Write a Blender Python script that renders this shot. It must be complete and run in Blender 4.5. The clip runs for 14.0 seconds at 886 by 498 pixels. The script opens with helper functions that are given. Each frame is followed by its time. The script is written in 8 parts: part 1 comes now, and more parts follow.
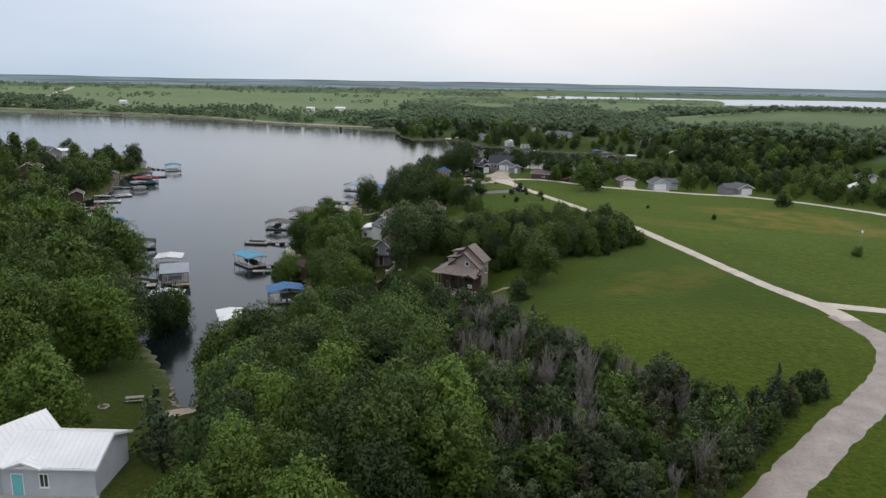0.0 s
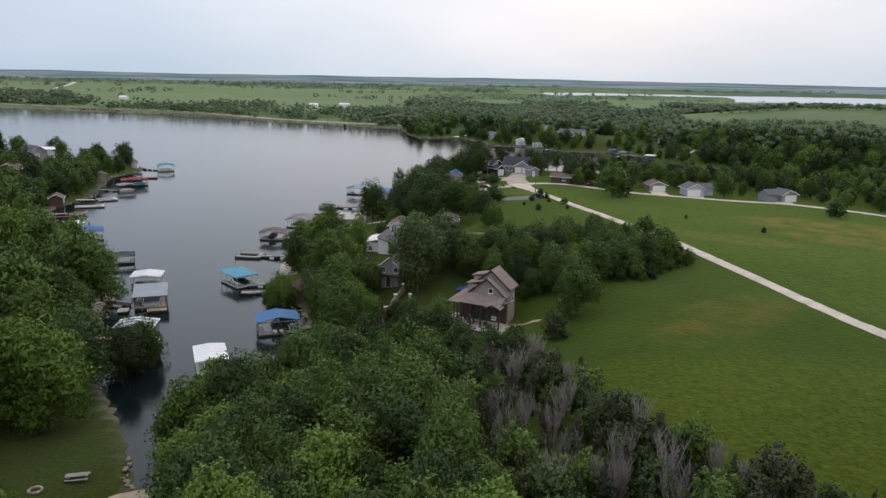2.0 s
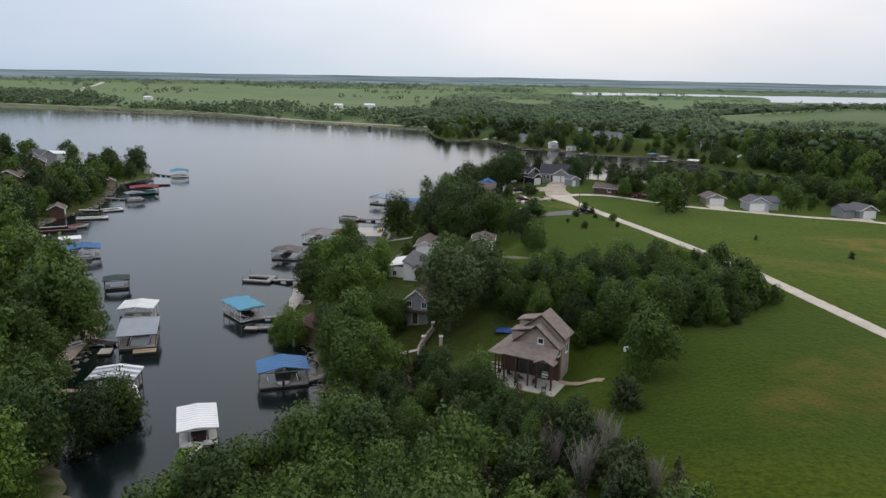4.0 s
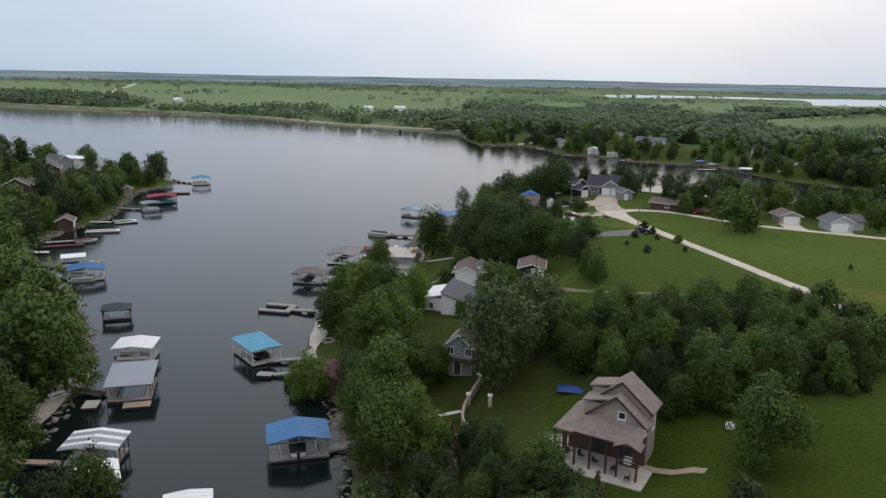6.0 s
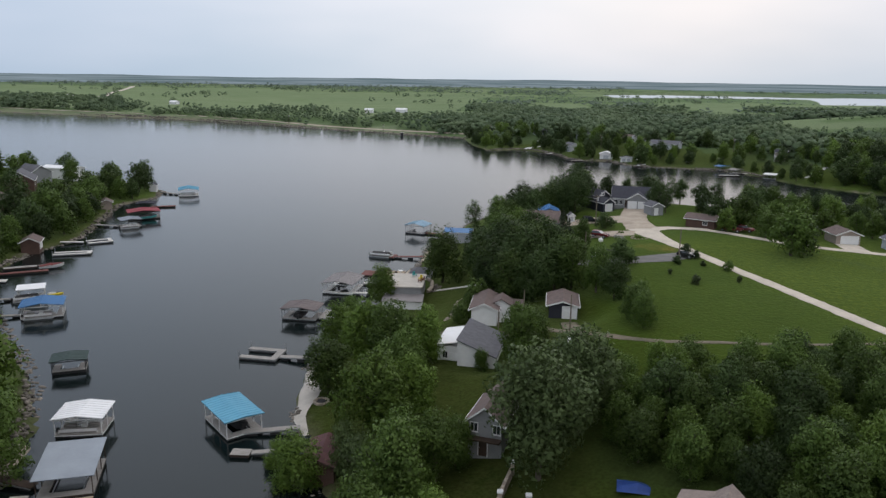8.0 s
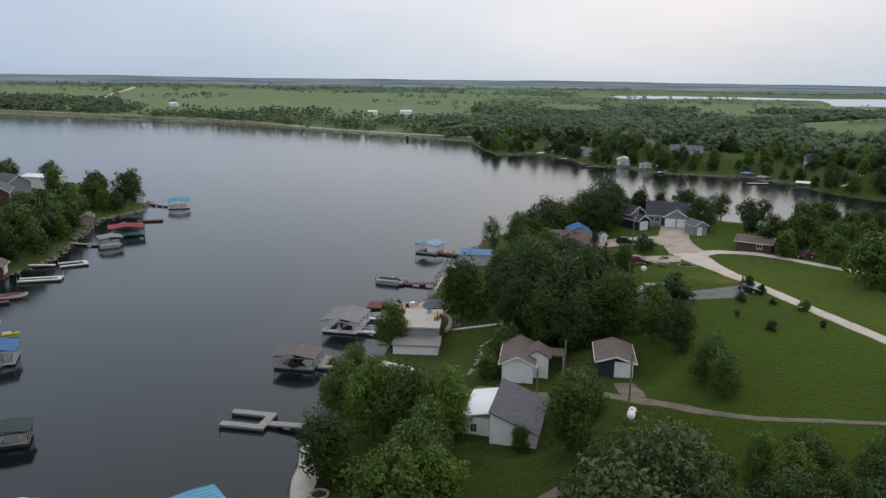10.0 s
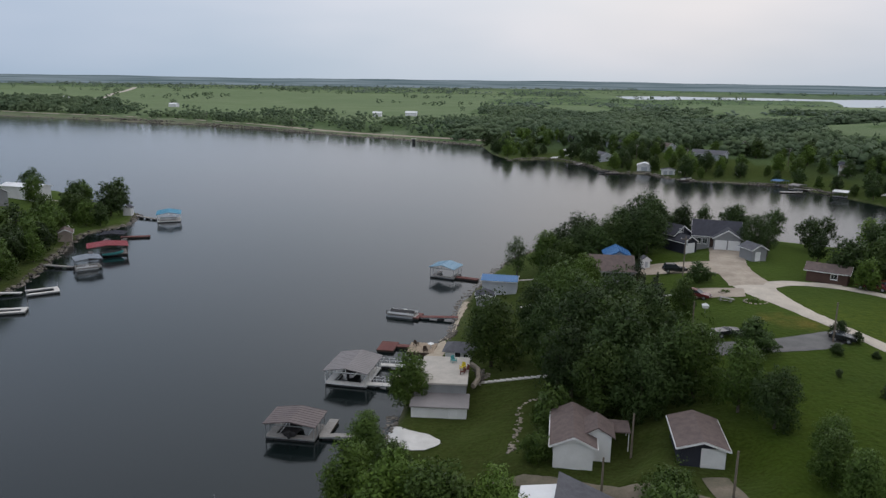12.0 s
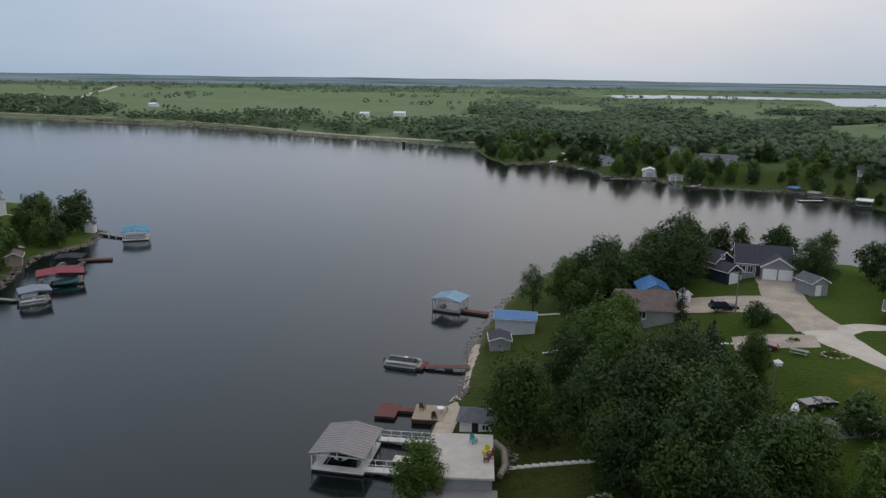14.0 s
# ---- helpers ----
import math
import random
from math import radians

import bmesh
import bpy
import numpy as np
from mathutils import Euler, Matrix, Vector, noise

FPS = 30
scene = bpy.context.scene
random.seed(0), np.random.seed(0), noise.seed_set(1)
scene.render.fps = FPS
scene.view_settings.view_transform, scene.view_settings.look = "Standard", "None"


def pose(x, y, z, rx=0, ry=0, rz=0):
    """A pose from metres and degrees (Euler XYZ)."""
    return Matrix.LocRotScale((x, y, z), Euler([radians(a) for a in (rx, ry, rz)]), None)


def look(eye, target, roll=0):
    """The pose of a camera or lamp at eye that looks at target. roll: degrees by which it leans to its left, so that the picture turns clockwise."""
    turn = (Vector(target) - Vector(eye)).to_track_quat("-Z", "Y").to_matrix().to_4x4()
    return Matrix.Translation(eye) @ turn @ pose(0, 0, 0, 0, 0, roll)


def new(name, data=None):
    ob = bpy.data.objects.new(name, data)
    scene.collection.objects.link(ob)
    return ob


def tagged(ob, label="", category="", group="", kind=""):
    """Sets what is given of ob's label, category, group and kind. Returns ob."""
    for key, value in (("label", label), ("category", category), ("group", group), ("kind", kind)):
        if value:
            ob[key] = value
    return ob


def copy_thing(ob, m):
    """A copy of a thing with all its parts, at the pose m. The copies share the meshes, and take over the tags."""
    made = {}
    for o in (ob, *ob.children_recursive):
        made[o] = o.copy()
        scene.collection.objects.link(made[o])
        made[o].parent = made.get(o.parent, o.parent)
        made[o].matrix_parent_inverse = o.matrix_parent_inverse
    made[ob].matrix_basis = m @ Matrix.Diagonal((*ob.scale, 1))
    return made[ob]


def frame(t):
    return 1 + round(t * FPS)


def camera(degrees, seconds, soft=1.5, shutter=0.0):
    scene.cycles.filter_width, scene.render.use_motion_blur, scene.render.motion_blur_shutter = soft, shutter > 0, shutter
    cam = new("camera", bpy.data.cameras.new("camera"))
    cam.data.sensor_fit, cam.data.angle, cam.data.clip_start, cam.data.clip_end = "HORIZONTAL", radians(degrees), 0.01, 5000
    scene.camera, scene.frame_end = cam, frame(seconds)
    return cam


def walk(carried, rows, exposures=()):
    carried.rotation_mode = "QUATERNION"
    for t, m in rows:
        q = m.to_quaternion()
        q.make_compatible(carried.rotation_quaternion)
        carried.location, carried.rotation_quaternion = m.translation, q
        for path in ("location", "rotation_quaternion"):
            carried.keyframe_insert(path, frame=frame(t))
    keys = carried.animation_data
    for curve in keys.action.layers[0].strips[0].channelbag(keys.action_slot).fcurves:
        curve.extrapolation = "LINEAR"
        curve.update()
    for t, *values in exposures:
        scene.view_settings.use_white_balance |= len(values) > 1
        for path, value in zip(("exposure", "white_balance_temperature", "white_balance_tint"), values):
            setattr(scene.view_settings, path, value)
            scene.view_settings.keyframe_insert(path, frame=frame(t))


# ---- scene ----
cam = camera(61.2, 14.0, soft=1.4)
PATH = [
    (0, (1.551, -2.645, 45.777), (1.528, -0.695, 45.337), 1.0),
    (0.5, (1.03, 3.112, 45.725), (1.002, 5.062, 45.283), 1.1),
    (1, (0.138, 8.977, 45.671), (0.109, 10.926, 45.224), 1.0),
    (1.5, (-0.532, 15.068, 45.291), (-0.565, 17.017, 44.843), 1.1),
    (2, (-1.316, 20.575, 45.294), (-1.35, 22.523, 44.844), 1.1),
    (4.5, (-4.73, 49.483, 45.475), (-4.846, 51.427, 45.023), 1.0),
    (5, (-5.802, 54.724, 45.375), (-5.931, 56.668, 44.924), 1.0),
    (5.5, (-6.926, 60.054, 45.5), (-7.081, 61.997, 45.05), 1.1),
    (6, (-8.106, 65.33, 45.535), (-8.281, 67.271, 45.086), 1.1),
    (6.5, (-9.244, 70.86, 45.657), (-9.423, 72.801, 45.208), 1.1),
    (7, (-10.351, 76.75, 45.64), (-10.53, 78.691, 45.193), 1.0),
    (7.5, (-11.368, 82.627, 45.713), (-11.547, 84.568, 45.266), 0.9),
    (8, (-12.553, 88.542, 45.839), (-12.731, 90.483, 45.392), 0.8),
    (10.5, (-19.296, 117.262, 46.507), (-19.485, 119.203, 46.061), 0.7),
    (11, (-20.761, 122.969, 46.657), (-20.952, 124.909, 46.209), 0.6),
    (11.5, (-22.204, 128.643, 46.606), (-22.396, 130.583, 46.16), 0.7),
    (12, (-23.793, 134.327, 46.717), (-23.986, 136.267, 46.271), 0.8),
    (12.5, (-25.331, 140.291, 46.761), (-25.526, 142.231, 46.316), 0.8),
    (13, (-26.782, 146.211, 46.862), (-26.972, 148.151, 46.417), 0.8),
    (13.5, (-28.361, 152.149, 47.187), (-28.538, 154.09, 46.74), 0.7),
    (14, (-29.894, 158.442, 47.595), (-30.051, 160.384, 47.145), 0.8),
]
walk(cam, [(t, look(eye, target, roll)) for t, eye, target, roll in PATH],
     [(0, 0.12, 6450, 10), (2, 0.12, 6450, 10), (5, 0.09, 6450, 10), (8, 0.03, 6400, 10), (10.5, -0.1, 6350, 10), (12.5, -0.24, 6250, 10), (14, -0.30, 6200, 10)])

# ---- sky and light: an overcast early evening ----
world = bpy.data.worlds.new("overcast_sky")
world.use_nodes = True
scene.world = world
wn, wl = world.node_tree.nodes, world.node_tree.links
wn.clear()
w_out, w_bg = wn.new("ShaderNodeOutputWorld"), wn.new("ShaderNodeBackground")
w_sky = wn.new("ShaderNodeTexSky")
w_sky.sky_type, w_sky.sun_disc = "NISHITA", False
w_sky.sun_elevation, w_sky.sun_rotation = radians(14), radians(12)
w_sky.air_density, w_sky.dust_density = 1.5, 4.0
w_dim = wn.new("ShaderNodeVectorMath")
w_dim.operation = "SCALE"
w_dim.inputs["Scale"].default_value = 0.08
w_co = wn.new("ShaderNodeTexCoord")
w_sep = wn.new("ShaderNodeSeparateXYZ")
w_ramp = wn.new("ShaderNodeValToRGB")       # cloud deck: blue-grey low down, paler above
ramp = w_ramp.color_ramp
ramp.elements[0].position, ramp.elements[0].color = 0.0, (0.545, 0.625, 0.71, 1)
ramp.elements[1].position, ramp.elements[1].color = 1.0, (0.96, 0.97, 1.0, 1)
for at, col in ((0.03, (0.60, 0.67, 0.755)), (0.10, (0.68, 0.735, 0.82)), (0.35, (0.81, 0.86, 0.94))):
    el = ramp.elements.new(at)
    el.color = (*col, 1)
w_map = wn.new("ShaderNodeMapping")
w_map.inputs["Scale"].default_value = (1.7, 1.7, 6.0)
w_map.inputs["Location"].default_value = (0.55, 0.0, 0.3)
w_noise = wn.new("ShaderNodeTexNoise")
w_noise.inputs["Scale"].default_value, w_noise.inputs["Detail"].default_value = 1.6, 3.0
w_rng = wn.new("ShaderNodeMapRange")
w_rng.inputs["From Min"].default_value, w_rng.inputs["From Max"].default_value = 0.36, 0.66
w_tint = wn.new("ShaderNodeMix")            # thin warm gaps in the clouds
w_tint.data_type, w_tint.blend_type = "RGBA", "MULTIPLY"
w_tint.inputs["B"].default_value = (1.14, 1.085, 1.06, 1)
w_mix = wn.new("ShaderNodeMix")
w_mix.data_type = "RGBA"
w_mix.inputs["Factor"].default_value = 0.97
wl.new(w_sky.outputs["Color"], w_dim.inputs[0])
wl.new(w_co.outputs["Generated"], w_sep.inputs[0])
wl.new(w_sep.outputs["Z"], w_ramp.inputs["Fac"])
wl.new(w_co.outputs["Generated"], w_map.inputs["Vector"])
wl.new(w_map.outputs["Vector"], w_noise.inputs["Vector"])
wl.new(w_noise.outputs["Fac"], w_rng.inputs["Value"])
wl.new(w_rng.outputs["Result"], w_tint.inputs["Factor"])
wl.new(w_ramp.outputs["Color"], w_tint.inputs["A"])
wl.new(w_dim.outputs[0], w_mix.inputs["A"])
wl.new(w_tint.outputs["Result"], w_mix.inputs["B"])
w_glow = wn.new("ShaderNodeVectorMath")       # the deck is brightest and warmest a little east of north
w_glow.operation = "DOT_PRODUCT"
w_glow.inputs[1].default_value = (1.0, 0.0, 0.0)
w_side = wn.new("ShaderNodeMapRange")
w_side.inputs["From Min"].default_value, w_side.inputs["From Max"].default_value = -0.6, 0.6
w_shift = wn.new("ShaderNodeValToRGB")
shift = w_shift.color_ramp
shift.elements[0].position, shift.elements[0].color = 0.0, (0.76, 0.835, 0.92, 1)
shift.elements[1].position, shift.elements[1].color = 1.0, (0.93, 0.935, 0.95, 1)
for at, col in ((0.14, (0.86, 0.91, 0.965)), (0.30, (1.0, 1.01, 1.02)), (0.52, (1.12, 1.095, 1.07)), (0.72, (1.06, 1.04, 1.02))):
    el = shift.elements.new(at)
    el.color = (*col, 1)
w_all = wn.new("ShaderNodeMix")
w_all.data_type, w_all.blend_type = "RGBA", "MULTIPLY"
w_all.inputs["Factor"].default_value = 1.0
wl.new(w_co.outputs["Generated"], w_glow.inputs[0])
wl.new(w_glow.outputs["Value"], w_side.inputs["Value"])
wl.new(w_side.outputs["Result"], w_shift.inputs["Fac"])
wl.new(w_mix.outputs["Result"], w_all.inputs["A"])
wl.new(w_shift.outputs["Color"], w_all.inputs["B"])
wl.new(w_all.outputs["Result"], w_bg.inputs["Color"])
w_bg.inputs["Strength"].default_value = 1.03
wl.new(w_bg.outputs["Background"], w_out.inputs["Surface"])
sun = new("sun", bpy.data.lights.new("sun", "SUN"))
sun.data.energy, sun.data.angle, sun.data.color = 0.5, radians(40), (1.0, 0.96, 0.92)
sun.matrix_world = look((300, 900, 800), (0, 0, 0))

# ---- materials ----
def mat(name, color, other=None, scale=1.0, rough=0.8, bump=0.0, bump_scale=20.0, metal=0.0, per_object=0.0, per_island=0.0, fine=0.0, stretch=(1, 1, 1), through_light=0.0, spec=0.3, lap=0.0):
    """A surface with patches of a second colour, fine grain, relief and piece-to-piece variation."""
    m = bpy.data.materials.new(name)
    m.use_nodes = True
    n, l = m.node_tree.nodes, m.node_tree.links
    b = n["Principled BSDF"]
    b.inputs["Roughness"].default_value, b.inputs["Metallic"].default_value = rough, metal
    b.inputs["Specular IOR Level"].default_value = spec
    geo = n.new("ShaderNodeTexCoord")
    mp = n.new("ShaderNodeMapping")
    mp.inputs["Scale"].default_value = stretch
    l.new(geo.outputs["Object"], mp.inputs["Vector"])
    tex = n.new("ShaderNodeTexNoise")
    tex.inputs["Scale"].default_value, tex.inputs["Detail"].default_value = scale, 5.0
    l.new(mp.outputs["Vector"], tex.inputs["Vector"])
    rng = n.new("ShaderNodeMapRange")
    rng.inputs["From Min"].default_value, rng.inputs["From Max"].default_value = 0.32, 0.68
    l.new(tex.outputs["Fac"], rng.inputs["Value"])
    mix = n.new("ShaderNodeMix")
    mix.data_type = "RGBA"
    mix.inputs["A"].default_value = (*color, 1)
    mix.inputs["B"].default_value = (*(other or [c * 0.8 for c in color]), 1)
    l.new(rng.outputs["Result"], mix.inputs["Factor"])
    col = mix.outputs["Result"]

    def vary(source, amount):
        nonlocal col
        r = n.new("ShaderNodeMapRange")
        r.inputs["To Min"].default_value, r.inputs["To Max"].default_value = 1 - amount, 1 + amount
        l.new(source, r.inputs["Value"])
        hsv = n.new("ShaderNodeHueSaturation")
        l.new(r.outputs["Result"], hsv.inputs["Value"])
        l.new(col, hsv.inputs["Color"])
        col = hsv.outputs["Color"]

    if fine:
        t2 = n.new("ShaderNodeTexNoise")
        t2.inputs["Scale"].default_value, t2.inputs["Detail"].default_value = scale * 9, 4.0
        l.new(mp.outputs["Vector"], t2.inputs["Vector"])
        vary(t2.outputs["Fac"], fine)
    if per_object:
        vary(n.new("ShaderNodeObjectInfo").outputs["Random"], per_object)
    if per_island:
        vary(n.new("ShaderNodeNewGeometry").outputs["Random Per Island"], per_island)
    l.new(col, b.inputs["Base Color"])
    if bump:
        bt, bn = n.new("ShaderNodeTexNoise"), n.new("ShaderNodeBump")
        bt.inputs["Scale"].default_value, bt.inputs["Detail"].default_value = bump_scale, 4.0
        l.new(mp.outputs["Vector"], bt.inputs["Vector"])
        bn.inputs["Strength"].default_value, bn.inputs["Distance"].default_value = bump, 0.05
        l.new(bt.outputs["Fac"], bn.inputs["Height"])
        l.new(bn.outputs["Normal"], b.inputs["Normal"])
    if lap:                     # shadow lines of lapped boards
        sep, wav, bn = n.new("ShaderNodeSeparateXYZ"), n.new("ShaderNodeMath"), n.new("ShaderNodeBump")
        div = n.new("ShaderNodeMath")
        div.operation, wav.operation = "DIVIDE", "FRACT"
        div.inputs[1].default_value = lap
        l.new(geo.outputs["Object"], sep.inputs[0])
        l.new(sep.outputs["Z"], div.inputs[0])
        l.new(div.outputs[0], wav.inputs[0])
        bn.invert = True
        bn.inputs["Strength"].default_value, bn.inputs["Distance"].default_value = 0.9, 0.03
        l.new(wav.outputs[0], bn.inputs["Height"])
        l.new(bn.outputs["Normal"], b.inputs["Normal"])
    if through_light:
        tr, add = n.new("ShaderNodeBsdfTranslucent"), n.new("ShaderNodeMixShader")
        add.inputs["Fac"].default_value = through_light
        l.new(col, tr.inputs["Color"])
        l.new(b.outputs["BSDF"], add.inputs[1])
        l.new(tr.outputs["BSDF"], add.inputs[2])
        l.new(add.outputs["Shader"], n["Material Output"].inputs["Surface"])
    return m


def leaf_mat(name, color, other):
    return mat(name, color, other, scale=0.35, rough=0.55, per_object=0.36, per_island=0.13, through_light=0.25, spec=0.2)


LEAF = leaf_mat("leaves_mid_green", (0.084, 0.134, 0.025), (0.060, 0.100, 0.021))
LEAF_LIGHT = leaf_mat("leaves_light_green", (0.116, 0.182, 0.029), (0.086, 0.142, 0.025))
LEAF_DARK = leaf_mat("leaves_dark_green", (0.052, 0.086, 0.022), (0.037, 0.063, 0.018))
LEAF_PALE = leaf_mat("leaves_grey_green", (0.080, 0.112, 0.038), (0.060, 0.088, 0.032))
NEEDLE = leaf_mat("cedar_needles", (0.036, 0.060, 0.028), (0.050, 0.056, 0.028))
NEEDLE_RUSTY = leaf_mat("rusty_cedar_needles", (0.070, 0.066, 0.034), (0.054, 0.060, 0.030))
BARK = mat("grey_brown_bark", (0.12, 0.10, 0.08), (0.07, 0.06, 0.05), scale=3, rough=0.9, bump=0.5)
DEADWOOD = mat("bleached_dead_twigs", (0.27, 0.245, 0.22), (0.18, 0.165, 0.15), scale=2, rough=0.9, per_object=0.2)
# far woods: air haze is put into these lifted, greyer greens
WOODS_FAR = mat("distant_woodland_hazed", (0.180, 0.228, 0.165), (0.128, 0.172, 0.130), scale=0.012, rough=0.8, per_island=0.05, spec=0.1, through_light=0.25)
WOODS_MID = mat("lakeside_woodland_hazed", (0.130, 0.178, 0.088), (0.076, 0.116, 0.064), scale=0.018, rough=0.7, per_island=0.06, spec=0.15, through_light=0.25)

GRAVEL = mat("pale_limestone_gravel", (0.56, 0.50, 0.42), (0.44, 0.39, 0.33), scale=0.35, rough=0.95, bump=0.4, bump_scale=9, fine=0.25)
GRAVEL_ROAD = mat("worn_pinkish_gravel", (0.36, 0.315, 0.285), (0.27, 0.235, 0.21), scale=0.3, rough=0.95, bump=0.5, bump_scale=6, fine=0.3)
LEAF_SCRUB = leaf_mat("dull_scrub_leaves", (0.060, 0.084, 0.030), (0.048, 0.064, 0.026))
GRAVEL_TAN = mat("tan_gravel", (0.42, 0.36, 0.29), (0.30, 0.25, 0.20), scale=0.25, rough=0.95, bump=0.4, bump_scale=9, fine=0.3)
ASPHALT = mat("worn_grey_asphalt", (0.17, 0.165, 0.16), (0.12, 0.118, 0.115), scale=0.5, rough=0.9, fine=0.15)
CONCRETE = mat("pale_concrete", (0.50, 0.46, 0.41), (0.40, 0.37, 0.33), scale=0.6, rough=0.85, bump=0.15, fine=0.14)
CONCRETE_WHITE = mat("whitened_concrete", (0.66, 0.64, 0.61), (0.54, 0.52, 0.49), scale=0.6, rough=0.85, fine=0.1)
STONE = mat("limestone_blocks", (0.42, 0.36, 0.29), (0.29, 0.25, 0.21), scale=1.2, rough=0.9, bump=0.5, per_object=0.25, fine=0.2)
ROCK = mat("shore_rock", (0.21, 0.185, 0.155), (0.12, 0.108, 0.095), scale=0.8, rough=0.95, per_island=0.35, fine=0.2)
SAND = mat("beach_sand", (0.46, 0.39, 0.30), (0.36, 0.30, 0.23), scale=0.8, rough=0.95, fine=0.15)
WOOD = mat("weathered_deck_wood", (0.35, 0.33, 0.31), (0.24, 0.225, 0.21), scale=1.2, rough=0.85, fine=0.3, stretch=(1, 7, 1))
WOOD_TAN = mat("tan_deck_wood", (0.38, 0.30, 0.22), (0.28, 0.22, 0.16), scale=1.2, rough=0.85, fine=0.3, stretch=(1, 7, 1))
WOOD_RED = mat("redwood_stain", (0.17, 0.065, 0.055), (0.12, 0.045, 0.040), scale=1.0, rough=0.8, fine=0.25, stretch=(1, 6, 1))
WOOD_DARK = mat("dark_timber", (0.075, 0.050, 0.036), (0.050, 0.035, 0.027), scale=1.5, rough=0.8)
POLE_WOOD = mat("grey_pole_wood", (0.20, 0.165, 0.13), (0.14, 0.115, 0.09), scale=2, rough=0.9)
STEEL = mat("galvanised_steel", (0.42, 0.43, 0.44), (0.32, 0.33, 0.34), scale=2, rough=0.45, metal=0.6)
STEEL_DARK = mat("dark_steel", (0.05, 0.05, 0.052), (0.035, 0.035, 0.036), scale=2, rough=0.5, metal=0.3)
FLOAT = mat("black_plastic_floats", (0.022, 0.023, 0.025), (0.04, 0.04, 0.04), scale=2, rough=0.6)
WHITE = mat("white_paint", (0.78, 0.78, 0.78), (0.68, 0.68, 0.67), scale=0.5, rough=0.55, fine=0.05)
WHITE_METAL = mat("white_metal_sheet", (0.80, 0.80, 0.81), (0.70, 0.70, 0.71), scale=0.25, rough=0.4, fine=0.05)
CREAM = mat("cream_metal_sheet", (0.62, 0.57, 0.45), (0.54, 0.49, 0.39), scale=0.4, rough=0.5, fine=0.08)
BLUE_METAL = mat("blue_metal_sheet", (0.055, 0.17, 0.37), (0.045, 0.14, 0.31), scale=0.3, rough=0.42, fine=0.08)
TEAL_METAL = mat("sky_blue_metal_sheet", (0.105, 0.33, 0.47), (0.085, 0.28, 0.41), scale=0.3, rough=0.42, fine=0.08)
PALE_BLUE = mat("pale_blue_metal_sheet", (0.22, 0.36, 0.47), (0.18, 0.30, 0.40), scale=0.3, rough=0.45, fine=0.08)
RED_METAL = mat("faded_red_metal_sheet", (0.30, 0.055, 0.065), (0.24, 0.045, 0.055), scale=0.3, rough=0.5, fine=0.1)
GREY_METAL = mat("grey_metal_sheet", (0.27, 0.30, 0.34), (0.22, 0.245, 0.28), scale=0.3, rough=0.45, fine=0.08)
TAUPE_METAL = mat("taupe_metal_sheet", (0.24, 0.22, 0.22), (0.20, 0.185, 0.185), scale=0.3, rough=0.5, fine=0.08)
BROWN_METAL = mat("brown_metal_sheet", (0.155, 0.125, 0.12), (0.125, 0.10, 0.10), scale=0.3, rough=0.5, fine=0.1)
GREEN_METAL = mat("dark_green_sheet", (0.035, 0.06, 0.055), (0.03, 0.05, 0.045), scale=0.3, rough=0.5)
SHINGLE_TAN = mat("tan_brown_shingles", (0.245, 0.200, 0.178), (0.178, 0.146, 0.132), scale=1.4, rough=0.92, fine=0.4, bump=0.4, bump_scale=8, stretch=(1, 1, 2))
SHINGLE_BROWN = mat("brown_shingles", (0.155, 0.118, 0.108), (0.115, 0.088, 0.082), scale=1.4, rough=0.92, fine=0.35, bump=0.4, bump_scale=8)
SHINGLE_GREY = mat("charcoal_grey_shingles", (0.125, 0.125, 0.138), (0.092, 0.092, 0.104), scale=1.4, rough=0.92, fine=0.35, bump=0.4, bump_scale=8)
SHINGLE_DARK = mat("dark_slate_shingles", (0.055, 0.056, 0.070), (0.042, 0.043, 0.054), scale=1.4, rough=0.9, fine=0.3, bump=0.3, bump_scale=8)
SIDING_TAN = mat("tan_lap_siding", (0.35, 0.29, 0.245), (0.29, 0.24, 0.205), scale=0.7, rough=0.75, fine=0.1, lap=0.2)
SIDING_GREY = mat("grey_lap_siding", (0.27, 0.275, 0.28), (0.23, 0.235, 0.24), scale=0.7, rough=0.7, fine=0.08, lap=0.2)
SIDING_PALE = mat("pale_grey_siding", (0.46, 0.48, 0.51), (0.40, 0.42, 0.45), scale=0.7, rough=0.65, fine=0.06, lap=0.2)
SIDING_NAVY = mat("dark_navy_siding", (0.030, 0.033, 0.044), (0.024, 0.026, 0.036), scale=0.7, rough=0.7, lap=0.2)
SIDING_BROWN = mat("brown_siding", (0.105, 0.062, 0.048), (0.080, 0.048, 0.038), scale=0.7, rough=0.8, fine=0.15, lap=0.2)
GLASS = mat("window_glass", (0.025, 0.03, 0.035), (0.03, 0.035, 0.04), rough=0.05, spec=0.8)
DARK = mat("dark_upholstery", (0.022, 0.022, 0.025), (0.035, 0.033, 0.033), scale=3, rough=0.6)
SEAT = mat("grey_vinyl_seat", (0.36, 0.34, 0.32), (0.28, 0.27, 0.25), scale=2, rough=0.55)
CAR_RED = mat("red_car_paint", (0.125, 0.020, 0.024), (0.105, 0.017, 0.020), rough=0.25, spec=0.6)
CAR_BLACK = mat("black_car_paint", (0.018, 0.019, 0.022), (0.014, 0.015, 0.018), rough=0.2, spec=0.6)
RUBBER = mat("tyre_rubber", (0.02, 0.02, 0.02), (0.03, 0.03, 0.03), rough=0.85)
